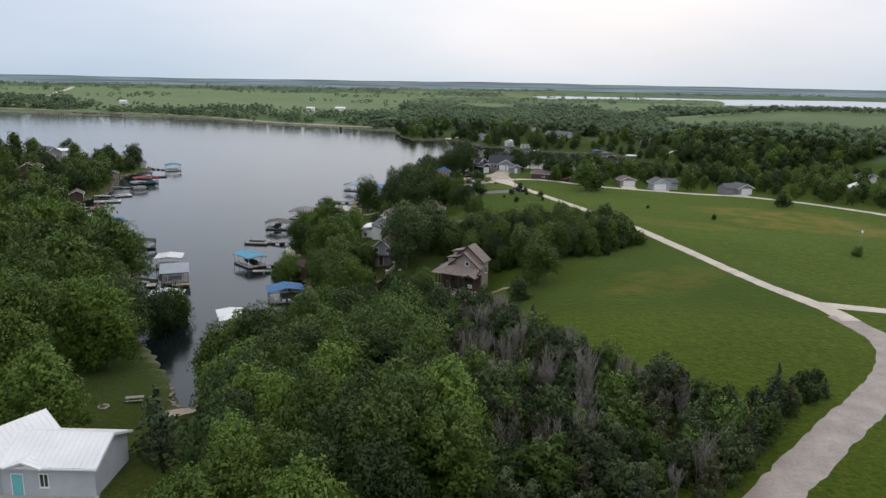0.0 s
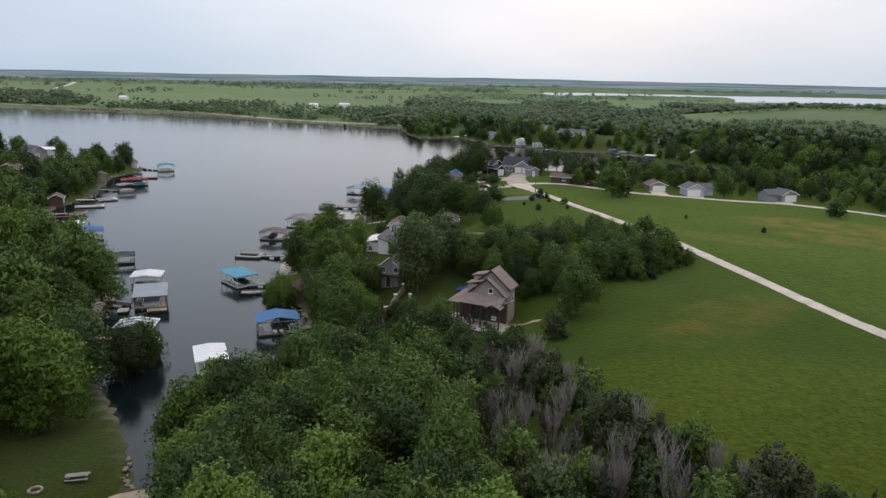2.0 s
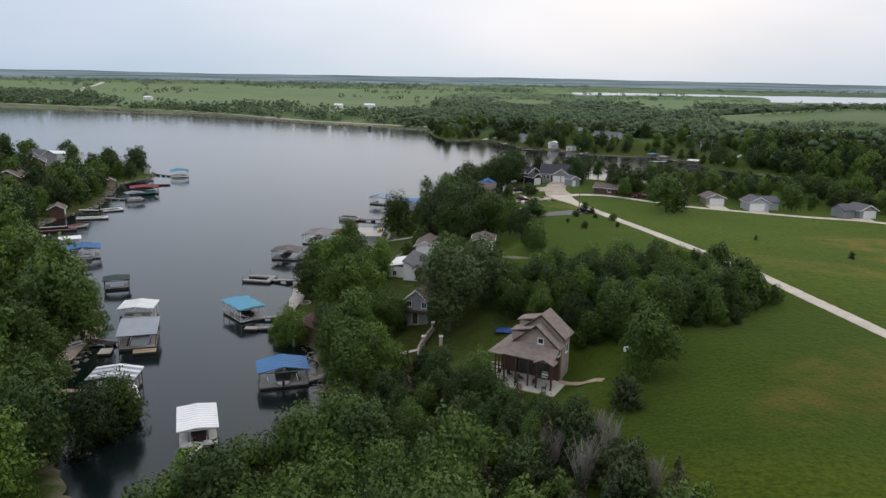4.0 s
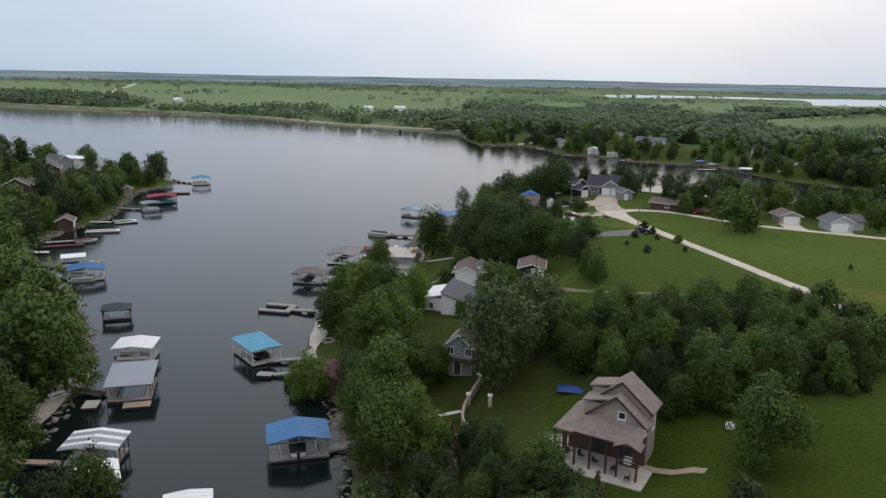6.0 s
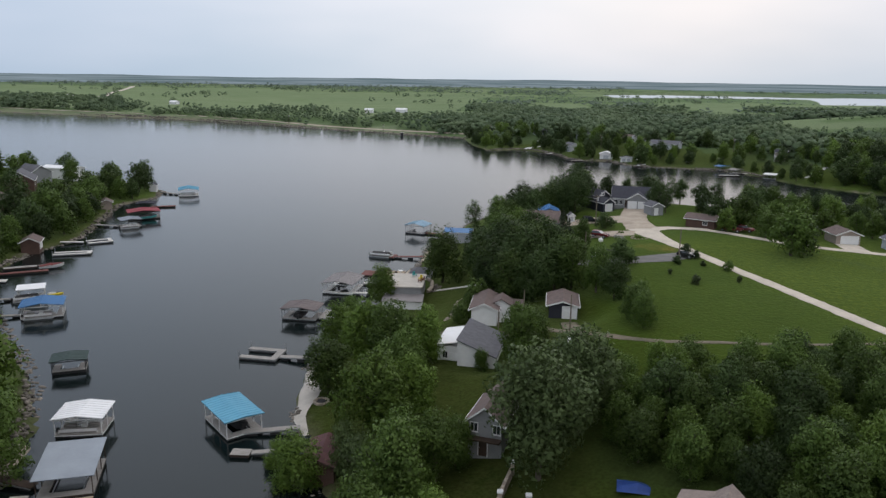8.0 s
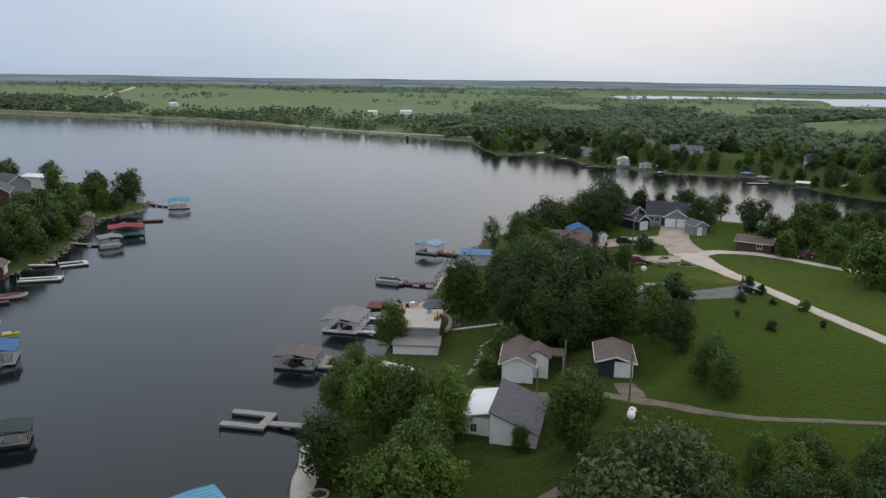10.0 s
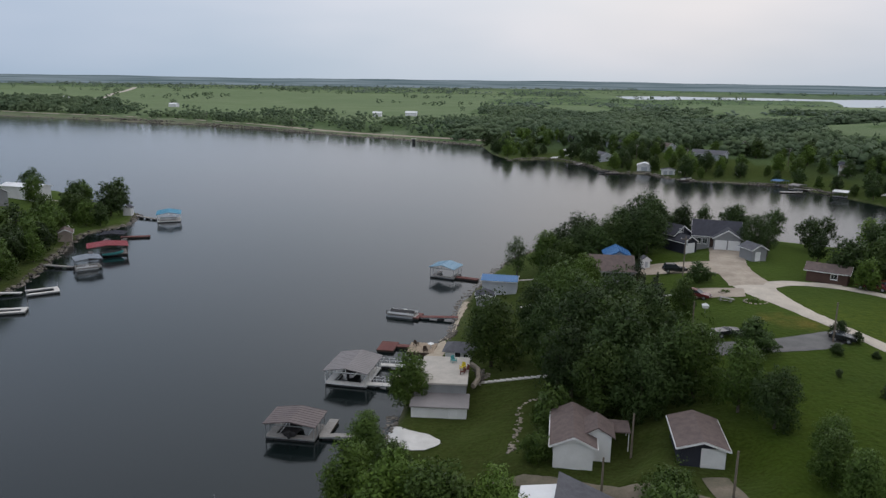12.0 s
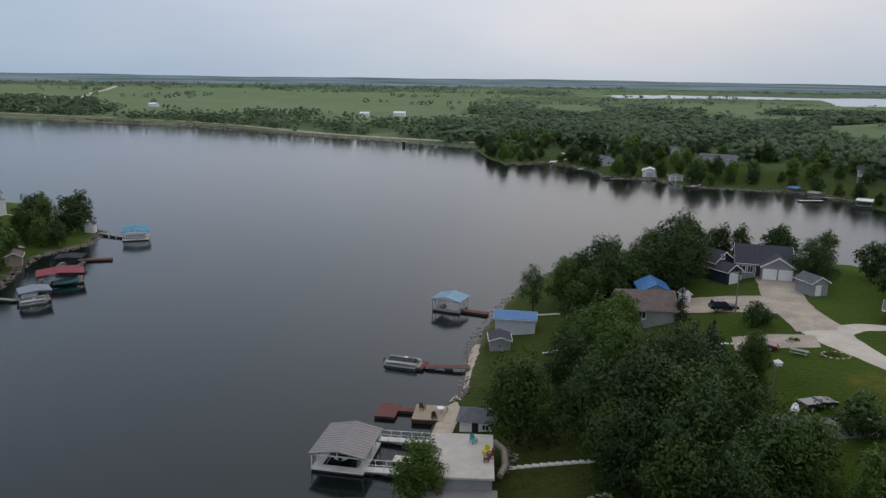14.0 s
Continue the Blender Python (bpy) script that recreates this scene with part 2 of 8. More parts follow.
YELLOW = mat("yellow_plastic", (0.62, 0.50, 0.04), (0.55, 0.43, 0.03), rough=0.4)
AQUA = mat("aqua_plastic", (0.10, 0.36, 0.36), (0.08, 0.30, 0.30), rough=0.5)
TURQUOISE = mat("turquoise_door_paint", (0.16, 0.50, 0.52), (0.14, 0.45, 0.47), rough=0.5)
MAROON = mat("maroon_plastic", (0.14, 0.03, 0.025), (0.11, 0.025, 0.02), rough=0.6)
TARP = mat("blue_tarpaulin", (0.022, 0.065, 0.26), (0.018, 0.05, 0.2), rough=0.5, bump=0.6, bump_scale=3)
MAROON_SHINGLE = mat("dull_maroon_shingles", (0.120, 0.060, 0.060), (0.090, 0.046, 0.048), scale=1.2, rough=0.9, fine=0.3)
DIRT = mat("worn_dirt_track", (0.20, 0.165, 0.125), (0.12, 0.11, 0.075), scale=0.4, rough=0.95, bump=0.4, bump_scale=6, fine=0.3)

# ---- the lie of the land: shoreline and heights ----
SHORE = [(-36.2, 96), (-41.8, 106.5), (-48.5, 117), (-57, 127), (-63, 137), (-68, 149), (-69, 162), (-73, 174), (-84, 189), (-100, 206), (-118, 222), (-130, 241),
         (-135, 264), (-134, 285), (-137, 299), (-145, 320), (-150, 339), (-146, 354), (-150, 372), (-160, 382), (-205, 415),
         (-260, 432), (-420, 452), (-1200, 500), (-1500, 900), (-900, 1005), (-544, 892), (-336, 828), (-157, 730), (-52, 672), (-41, 608)]
SHORE += [(-28, 573), (-9, 585), (9, 567), (24, 526), (40, 525), (56, 502), (73, 501), (98, 489), (108, 468), (118, 440), (150, 402),
          (192, 384), (200, 362), (160, 345), (112, 345), (69, 356), (37, 372), (2, 366), (-14, 349), (-26, 326), (-31, 306), (-35, 288),
          (-35.5, 268), (-39, 257), (-40, 229), (-42, 207), (-44.5, 196), (-42, 182), (-36, 172), (-29, 152), (-22, 131), (-25, 119), (-30.8, 107), (-33.6, 98.5), (-34.8, 94.5)]


def smooth(a, b, x):
    k = np.clip((x - a) / (b - a), 0, 1)
    return k * k * (3 - 2 * k)


def shore_distance(x, y):
    """Metres from the water's edge: plus on land, minus in the lake."""
    x, y = np.asarray(x, float), np.asarray(y, float)
    best, inside = np.full(x.shape, 1e9), np.zeros(x.shape, bool)
    for (ax, ay), (bx, by) in zip(SHORE, SHORE[1:] + SHORE[:1]):
        dx, dy = bx - ax, by - ay
        k = np.clip(((x - ax) * dx + (y - ay) * dy) / (dx * dx + dy * dy), 0, 1)
        best = np.minimum(best, np.hypot(x - ax - k * dx, y - ay - k * dy))
        if ay != by:
            inside ^= ((ay > y) != (by > y)) & (x < ax + (y - ay) / dy * dx)
    return np.where(inside, -best, best)


def waves(x, y, size):
    return (np.sin(x / size + 1.3 * np.sin(y / size * 0.7)) + np.sin(y / size * 1.1 + 1.7 * np.sin(x / size * 0.6 + 1.0))) * 0.5


LAKE2_LEVEL = 5.0
PADS = [(1.0, 142.0, 7.5, 4.55), (-34, 60, 7, 8.75), (21, 308, 8, 10.1), (11, 305, 5, 9.1), (-33.5, 229.0, 4, 0.75), (-4, 208.5, 4, 7.0), (-16.5, 198.5, 6, 3.6), (-16, 214, 5, 4.2)]   # levelled building plots: x, y, radius, height


def second_lake(x, y):
    """1 inside the wide far lake, 0 away from it."""
    wob = 34 * np.sin(x / 95) + 22 * np.sin(x / 41 + 2)
    bay = smooth(-30, 40, x - 9 - 0.345 * (y - 71) + 0.5 * wob) * smooth(-40, 40, y - 1450 + 0.6 * wob)      # wide eastern arm
    strait = smooth(-40, 30, y - 1800 + 0.6 * wob) * smooth(110, 260, x)                                       # thin reach behind the woods
    return np.maximum(bay, strait) * smooth(2280, 2200, y + wob) * smooth(1950, 1750, x)


def height(x, y):
    """Height of the ground over the water."""
    x, y = np.asarray(x, float), np.asarray(y, float)
    d = shore_distance(x, y)
    far = np.hypot(x, y)
    west = smooth(-60, -90, x) * smooth(500, 420, y)
    beyond = smooth(430, 520, y)
    rise = (9.6 - 4.5 * west - 3.5 * beyond) * smooth(0, 58, d)
    land = 0.55 + rise + 0.35 * waves(x, y, 23) * smooth(8, 60, d) + 0.12 * waves(x, y, 7) * smooth(8, 40, d)
    away = smooth(650, 1500, far)
    land = land * (1 - away) + away * (6 + 2 * waves(x, y, 260))
    land = land + 28.5 * smooth(1200, 4900, far) + smooth(1500, 3500, far) * 3.0 * waves(x, y, 420)
    hill = np.exp(-((x - 330) / 130) ** 2 - ((y - 745) / 85) ** 2) * 13 + np.exp(-((x - 560) / 180) ** 2 - ((y - 760) / 120) ** 2) * 14
    land = land + hill
    dam = np.exp(-(np.clip(d - 9, 0, 99) / 7) ** 2) * 2.3 * smooth(690, 720, y + 0.35 * x) * smooth(-20, -60, x)
    land = land + dam * smooth(1, 9, d)
    for px, py, r, level in PADS:
        near = smooth(r + 5, r, np.hypot(x - px, y - py))
        land = land * (1 - near) + level * near
    basin = second_lake(x, y)
    land = land * (1 - basin) + basin * (LAKE2_LEVEL + 2.5 - 5 * smooth(0.5, 1, basin))
    bed = -0.5 + 0.25 * d
    return np.where(d < 0, np.maximum(bed, -4), np.minimum(land, -0.5 + 0.9 * d + 0.0 * land) * 1.0)


def attribute(mesh, name, values):
    mesh.attributes.new(name, "FLOAT", "POINT").data.foreach_set("value", np.asarray(values, np.float32))


def grid_mesh(name, xs, ys, z):
    nx, ny = len(xs), len(ys)
    X, Y = np.meshgrid(xs, ys)
    i = np.arange(nx * ny).reshape(ny, nx)
    quads = np.stack([i[:-1, :-1], i[:-1, 1:], i[1:, 1:], i[1:, :-1]], -1).reshape(-1, 4)
    return mesh_of(name, np.stack([X, Y, z], -1).reshape(-1, 3), quads)


def mesh_of(name, points, faces, slots=None):
    """A mesh from an array of points and an array of faces with equally many corners."""
    m = bpy.data.meshes.new(name)
    points, faces = np.asarray(points, np.float32), np.asarray(faces, np.int32)
    k = faces.shape[1]
    m.vertices.add(len(points))
    m.vertices.foreach_set("co", points.ravel())
    m.loops.add(faces.size)
    m.loops.foreach_set("vertex_index", faces.ravel())
    m.polygons.add(len(faces))
    m.polygons.foreach_set("loop_start", np.arange(0, faces.size, k, dtype=np.int32))
    if slots is not None:
        m.polygons.foreach_set("material_index", np.asarray(slots, np.int32))
    m.update(calc_edges=True)
    return m


XS = np.concatenate([np.arange(-3500, -1000, 125), np.arange(-1000, -400, 30), np.arange(-400, -170, 8), np.arange(-170, 140, 2.0),
                     np.arange(140, 300, 5), np.arange(300, 1000, 20), np.arange(1000, 2000, 40), np.arange(2000, 3501, 125)])
YS = np.concatenate([np.arange(-2000, -100, 100), np.arange(-100, 30, 10), np.arange(30, 390, 2.0), np.arange(390, 700, 4), np.arange(700, 1000, 10),
                     np.arange(1000, 2500, 20), np.arange(2500, 3501, 100)])
GX, GY = np.meshgrid(XS, YS)
GZ = height(GX, GY)
ground_mesh = grid_mesh("ground", XS, YS, GZ)
ground_mesh.polygons.foreach_set("use_smooth", np.ones(len(ground_mesh.polygons), bool))


def spot(cx, cy, rx, ry, turn=0.0):
    """A soft-edged patch, 1 in its middle."""
    c, s = math.cos(radians(turn)), math.sin(radians(turn))
    u, v = ((GX - cx) * c + (GY - cy) * s) / rx, (-(GX - cx) * s + (GY - cy) * c) / ry
    return smooth(1.15, 0.85, np.hypot(u, v) + 0.1 * waves(GX, GY, 9))


def lying(x, y):
    """Height of the ground sheet as it is meshed."""
    x, y = np.asarray(x, float), np.asarray(y, float)
    i, j = np.clip(np.searchsorted(XS, x) - 1, 0, len(XS) - 2), np.clip(np.searchsorted(YS, y) - 1, 0, len(YS) - 2)
    u, v = (x - XS[i]) / (XS[i + 1] - XS[i]), (y - YS[j]) / (YS[j + 1] - YS[j])
    return (GZ[j, i] * (1 - u) + GZ[j, i + 1] * u) * (1 - v) + (GZ[j + 1, i] * (1 - u) + GZ[j + 1, i + 1] * u) * v


GD = shore_distance(GX, GY)
meadow = np.clip(smooth(4, 12, GX - 3 + 0.0 * GY) * smooth(45, 60, GY) * smooth(268, 255, GY) * smooth(118, 108, GY - 0.0 * GX)
                 + smooth(40, 48, GX - 0.33 * (190 - GY)) * smooth(270, 255, GY) * smooth(30, 60, GY), 0, 1)
dry = np.clip(spot(92, 208, 24, 10, -35) + 0.8 * spot(98, 188, 24, 8, -25) + 0.5 * spot(62, 190, 16, 6, -30) + 0.7 * spot(20, 250, 6, 3, -40) + 0.4 * spot(40, 130, 16, 7, 40), 0, 1)
# shade and leaf litter under thickets as a colour mask, plus ditch streaks
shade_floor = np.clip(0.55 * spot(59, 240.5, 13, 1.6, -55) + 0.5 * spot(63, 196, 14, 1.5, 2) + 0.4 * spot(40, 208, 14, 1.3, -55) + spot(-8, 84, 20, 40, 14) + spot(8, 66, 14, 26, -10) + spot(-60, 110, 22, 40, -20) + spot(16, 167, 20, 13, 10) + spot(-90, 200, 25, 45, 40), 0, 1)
bare = smooth(1.9, 0.7, GD) * (0.35 + 0.65 * (waves(GX, GY, 5) > 0.1)) * smooth(690, 600, GY) + smooth(5, 2, GD) * smooth(640, 720, GY)
# distant wood patches whose bluish colour has haze painted in
hazy_far_woods = smooth(0.15, 0.55, 0.5 * waves(GX, GY, 330) + 0.5 * waves(GX * 0.4, GY, 140) + 1.0 * smooth(1700, 3600, np.hypot(GX, GY)) - 0.35) * smooth(1000, 1700, np.hypot(GX, GY))
# yards near the cabins and the far bank, which take the darker grass
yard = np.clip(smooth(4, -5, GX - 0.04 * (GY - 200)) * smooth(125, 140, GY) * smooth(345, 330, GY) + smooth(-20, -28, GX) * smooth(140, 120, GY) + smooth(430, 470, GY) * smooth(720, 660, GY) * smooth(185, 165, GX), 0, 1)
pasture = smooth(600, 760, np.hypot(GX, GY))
attribute(ground_mesh, "meadow", meadow.ravel())
attribute(ground_mesh, "dry", dry.ravel())
attribute(ground_mesh, "shade_litter_ditch", shade_floor.ravel())
attribute(ground_mesh, "bare", np.clip(bare, 0, 1).ravel())
attribute(ground_mesh, "hazy_far_woods", hazy_far_woods.ravel())
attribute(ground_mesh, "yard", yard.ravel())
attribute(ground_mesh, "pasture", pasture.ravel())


def ground_material():
    m = bpy.data.materials.new("grass_and_soil")
    m.use_nodes = True
    n, l = m.node_tree.nodes, m.node_tree.links
    b = n["Principled BSDF"]
    b.inputs["Roughness"].default_value, b.inputs["Specular IOR Level"].default_value = 0.9, 0.0
    b.inputs["Sheen Weight"].default_value, b.inputs["Sheen Roughness"].default_value = 0.24, 0.36      # blades catch light edge-on
    b.inputs["Sheen Tint"].default_value = (0.58, 0.80, 0.32, 1)
    co = n.new("ShaderNodeTexCoord").outputs["Object"]

    def noise_at(scale, detail=5.0, stretch=None):
        t = n.new("ShaderNodeTexNoise")
        t.inputs["Scale"].default_value, t.inputs["Detail"].default_value = scale, detail
        if stretch:
            mp = n.new("ShaderNodeMapping")
            mp.inputs["Scale"].default_value, mp.inputs["Rotation"].default_value = stretch, (0, 0, radians(35))
            l.new(co, mp.inputs["Vector"])
            l.new(mp.outputs["Vector"], t.inputs["Vector"])
        else:
            l.new(co, t.inputs["Vector"])
        r = n.new("ShaderNodeMapRange")
        r.inputs["From Min"].default_value, r.inputs["From Max"].default_value = 0.33, 0.67
        l.new(t.outputs["Fac"], r.inputs["Value"])
        return r.outputs["Result"]

    def mixed(f, a, b2):
        x = n.new("ShaderNodeMix")
        x.data_type = "RGBA"
        for key, v in (("A", a), ("B", b2)):
            if isinstance(v, tuple):
                x.inputs[key].default_value = (*v, 1)
            else:
                l.new(v, x.inputs[key])
        l.new(f, x.inputs["Factor"])
        return x.outputs["Result"]

    def times(a, b2):
        x = n.new("ShaderNodeMath")
        x.operation = "MULTIPLY"
        l.new(a, x.inputs[0])
        if isinstance(b2, float):
            x.inputs[1].default_value = b2
        else:
            l.new(b2, x.inputs[1])
        return x.outputs[0]

    def attr(name):
        a = n.new("ShaderNodeAttribute")
        a.attribute_name = name
        return a.outputs["Fac"]

    lawn = mixed(noise_at(0.09), (0.038, 0.060, 0.008), (0.029, 0.047, 0.007))
    lawn = mixed(times(noise_at(0.6), 0.5), lawn, (0.044, 0.058, 0.010))
    field = mixed(noise_at(0.05), (0.044, 0.065, 0.008), (0.032, 0.050, 0.007))
    field = mixed(times(noise_at(0.35, 7.0, (1, 2.5, 1)), 0.85), field, (0.029, 0.047, 0.006))
    field = mixed(times(noise_at(1.2, 6.0), 0.5), field, (0.092, 0.108, 0.014))
    # tree shade over the yards, put in as a darker grass colour
    shaded_yard_grass = mixed(noise_at(0.13), (0.036, 0.050, 0.011), (0.027, 0.038, 0.009))
    shaded_yard_grass = mixed(times(noise_at(0.7), 0.4), shaded_yard_grass, (0.062, 0.066, 0.022))
    lawn = mixed(attr("yard"), lawn, shaded_yard_grass)
    grass = mixed(attr("meadow"), lawn, field)
    grass = mixed(times(attr("dry"), noise_at(0.22)), grass, (0.150, 0.098, 0.026))
    # far ground: distance haze put into paler, bluer base colours
    hazy_range_land = mixed(noise_at(0.004), (0.156, 0.176, 0.116), (0.118, 0.140, 0.096))
    hazy_range_land = mixed(times(noise_at(0.02), 0.6), hazy_range_land, (0.086, 0.118, 0.066))
    grass = mixed(attr("pasture"), grass, hazy_range_land)
    grass = mixed(times(attr("hazy_far_woods"), 0.9), grass, mixed(noise_at(0.012), (0.060, 0.085, 0.072), (0.085, 0.120, 0.090)))
    # darker tone painted in as shade beneath the distant woods
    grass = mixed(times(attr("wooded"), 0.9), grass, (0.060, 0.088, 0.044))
    # darker floor: painted tree shade, litter and ditch streaks
    grass = mixed(times(attr("shade_litter_ditch"), 0.85), grass, (0.040, 0.056, 0.018))
    grass = mixed(times(attr("bare"), 0.9), grass, (0.18, 0.155, 0.125))
    fleck = n.new("ShaderNodeHueSaturation")
    rr = n.new("ShaderNodeMapRange")
    rr.inputs["To Min"].default_value, rr.inputs["To Max"].default_value = 0.78, 1.22
    l.new(noise_at(2.6, 6.0), rr.inputs["Value"])
    l.new(rr.outputs["Result"], fleck.inputs["Value"])
    l.new(grass, fleck.inputs["Color"])
    l.new(fleck.outputs["Color"], b.inputs["Base Color"])
    bt, bn = n.new("ShaderNodeTexNoise"), n.new("ShaderNodeBump")
    bt.inputs["Scale"].default_value, bt.inputs["Detail"].default_value = 1.3, 6.0
    l.new(co, bt.inputs["Vector"])
    bn.inputs["Strength"].default_value, bn.inputs["Distance"].default_value = 0.4, 0.3
    l.new(bt.outputs["Fac"], bn.inputs["Height"])
    l.new(bn.outputs["Normal"], b.inputs["Normal"])
    return m


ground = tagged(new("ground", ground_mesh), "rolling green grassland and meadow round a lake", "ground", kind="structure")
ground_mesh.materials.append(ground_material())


def water_material():
    m = bpy.data.materials.new("calm_lake_water")
    m.use_nodes = True
    n, l = m.node_tree.nodes, m.node_tree.links
    b = n["Principled BSDF"]
    b.inputs["Base Color"].default_value = (0.005, 0.009, 0.009, 1)
    b.inputs["Roughness"].default_value, b.inputs["IOR"].default_value = 0.13, 1.39
    b.inputs["Specular IOR Level"].default_value = 0.5
    co = n.new("ShaderNodeTexCoord").outputs["Object"]
    t1, t2, add, bn = n.new("ShaderNodeTexNoise"), n.new("ShaderNodeTexNoise"), n.new("ShaderNodeMath"), n.new("ShaderNodeBump")
    t1.inputs["Scale"].default_value, t1.inputs["Detail"].default_value = 1.1, 3.0
    t2.inputs["Scale"].default_value, t2.inputs["Detail"].default_value = 0.12, 2.0
    l.new(co, t1.inputs["Vector"])
    l.new(co, t2.inputs["Vector"])
    l.new(t1.outputs["Fac"], add.inputs[0])
    l.new(t2.outputs["Fac"], add.inputs[1])
    bn.inputs["Strength"].default_value, bn.inputs["Distance"].default_value = 0.08, 0.13
    l.new(add.outputs[0], bn.inputs["Height"])
    l.new(bn.outputs["Normal"], b.inputs["Normal"])
    return m


WATER = water_material()
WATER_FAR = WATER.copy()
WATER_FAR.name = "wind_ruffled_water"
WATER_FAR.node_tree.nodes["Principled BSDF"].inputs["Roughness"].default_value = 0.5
WATER_FAR.node_tree.nodes["Principled BSDF"].inputs["Base Color"].default_value = (0.38, 0.43, 0.48, 1)     # bright sky reflection put into the base colour
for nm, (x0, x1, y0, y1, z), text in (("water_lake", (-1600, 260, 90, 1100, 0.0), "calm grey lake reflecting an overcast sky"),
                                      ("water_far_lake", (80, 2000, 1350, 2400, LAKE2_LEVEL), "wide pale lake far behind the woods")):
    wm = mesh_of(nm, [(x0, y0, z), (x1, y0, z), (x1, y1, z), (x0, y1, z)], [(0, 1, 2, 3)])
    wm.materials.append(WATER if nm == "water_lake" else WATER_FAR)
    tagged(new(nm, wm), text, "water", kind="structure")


# ---- roads: strips that follow the ground ----
def spline(points, step=1.0):
    """A smooth line through a few points, as an array of places about step apart."""
    p = np.array([points[0]] + list(points) + [points[-1]], float)
    out = []
    for a, b, c, d in zip(p, p[1:], p[2:], p[3:]):
        k = np.linspace(0, 1, max(2, int(np.linalg.norm((c - b)[:2]) / step)), endpoint=False)[:, None]
        out.append(0.5 * (2 * b + (c - a) * k + (2 * a - 5 * b + 4 * c - d) * k ** 2 + (3 * b - a - 3 * c + d) * k ** 3))
    return np.vstack(out + [p[-1:]])


def strip(name, points, width, material, label, lift=0.07, ragged=0.25, step=1.2, category="road"):
    """A road along a line of (x, y) or (x, y, width)."""
    pts = spline([(*q[:2], q[2] if len(q) > 2 else width) for q in points], step)
    d = np.gradient(pts[:, :2], axis=0)
    d /= np.linalg.norm(d, axis=1)[:, None] + 1e-9
    side = np.stack([-d[:, 1], d[:, 0]], 1)
    rows, across = [], np.linspace(-0.5, 0.5, 7)
    for i, (q, s) in enumerate(zip(pts, side)):
        for a in across:
            off = a * q[2] + (ragged * (noise.noise((q[0] * 0.7, q[1] * 0.7, a * 9)) if abs(a) > 0.4 else 0))
            x, y = q[0] + s[0] * off, q[1] + s[1] * off
            rows.append((x, y, (-0.05 if abs(a) > 0.4 else 0) + 0.05 * (1 - (2 * a) ** 2)))
    v = np.array(rows)
    v[:, 2] += lying(v[:, 0], v[:, 1]) + lift
    i = np.arange(len(v)).reshape(-1, 7)
    q = np.stack([i[:-1, :-1], i[:-1, 1:], i[1:, 1:], i[1:, :-1]], -1).reshape(-1, 4)
    m = mesh_of(name, v, q)
    m.materials.append(material)
    m.polygons.foreach_set("use_smooth", np.ones(len(m.polygons), bool))
    return tagged(new(name, m), label, category, kind="structure")


strip("road_wide", [(-60, -55, 4.0), (-20, -4, 4.0), (14, 38, 4.0), (22, 47.4, 4.0), (30, 57.2, 4.2), (43.8, 72.4, 4.5), (53.8, 82.8, 4.4), (61.2, 92.8, 4.3), (64, 101, 4), (64, 107, 3.9), (63, 112, 3.8)], 4.2, GRAVEL_ROAD, "wide worn gravel road with soft grass edges", ragged=0.35)
strip("road_main", [(63.8, 109.5, 3.8), (63.0, 116.0, 3.3), (57.8, 131.2, 2.8), (53.4, 154, 2.7), (48.4, 180, 2.7), (44.4, 195.4, 2.7), (40.6, 206.6, 2.7), (33.0, 228.5, 2.7), (26.6, 246, 2.9), (23.0, 256.5, 3.6), (20.3, 267, 6), (19.6, 275, 8)],
      3.0, GRAVEL, "pale crushed-limestone lane across the meadow", lift=0.085)
strip("road_branch", [(61.8, 118), (66, 117, 3), (74, 115, 3), (100, 108, 3), (150, 95, 3)], 3.2, GRAVEL, "pale gravel side lane through grass", lift=0.09)
strip("road_upper", [(20, 270, 4), (26.5, 274.5, 3.2), (35.4, 272.6, 2.8), (44.5, 264.4, 2.7), (51.5, 258.8, 2.7), (58.6, 255.6, 2.7), (71.7, 252, 2.7), (84, 247.8, 2.7), (98, 243, 2.7), (109, 234, 2.7), (117.5, 223, 2.7), (125, 211, 2.7), (131, 190, 2.7)],
      3.3, GRAVEL, "pale gravel lane along a row of garages", lift=0.1)
strip("road_turnaround", [(19.6, 272, 8), (19.3, 282, 7), (20, 290, 7), (22.5, 300, 7.5), (23.5, 304, 8)], 7, GRAVEL_TAN, "tan gravel forecourt before a grey house", lift=0.11)
strip("road_parking", [(21, 284.0, 11), (12, 288.5, 10.5), (4, 292.5, 9.5), (-0.5, 296, 6)], 9, GRAVEL_TAN, "tan gravel parking yard", lift=0.13)
strip("road_yard_lane", [(17, 267.4, 5.4), (11, 268.6, 6), (5.6, 269.6, 5.6)], 5, GRAVEL_TAN, "short gravel parking strip beside a lawn", lift=0.12)
strip("road_asphalt_pad", [(24, 244.2, 4.5), (18.5, 240.6, 5.5), (12, 239, 5), (5.5, 240, 5), (2, 243, 4)], 5, ASPHALT, "worn grey asphalt driveway", lift=0.1)
strip("road_shore_lane", [(-26, 210.5, 1.6), (-18, 208.6, 1.7), (-13.3, 207.1, 1.7), (-5, 201.9, 1.7), (-1.8, 198.8, 1.7), (3, 195.4, 1.3), (9, 192.5, 1.0), (16, 191.5, 0.9), (30, 192.3, 0.8), (42, 194, 0.7)],
      1.7, DIRT, "narrow worn dirt lane behind lake cabins", lift=0.08)
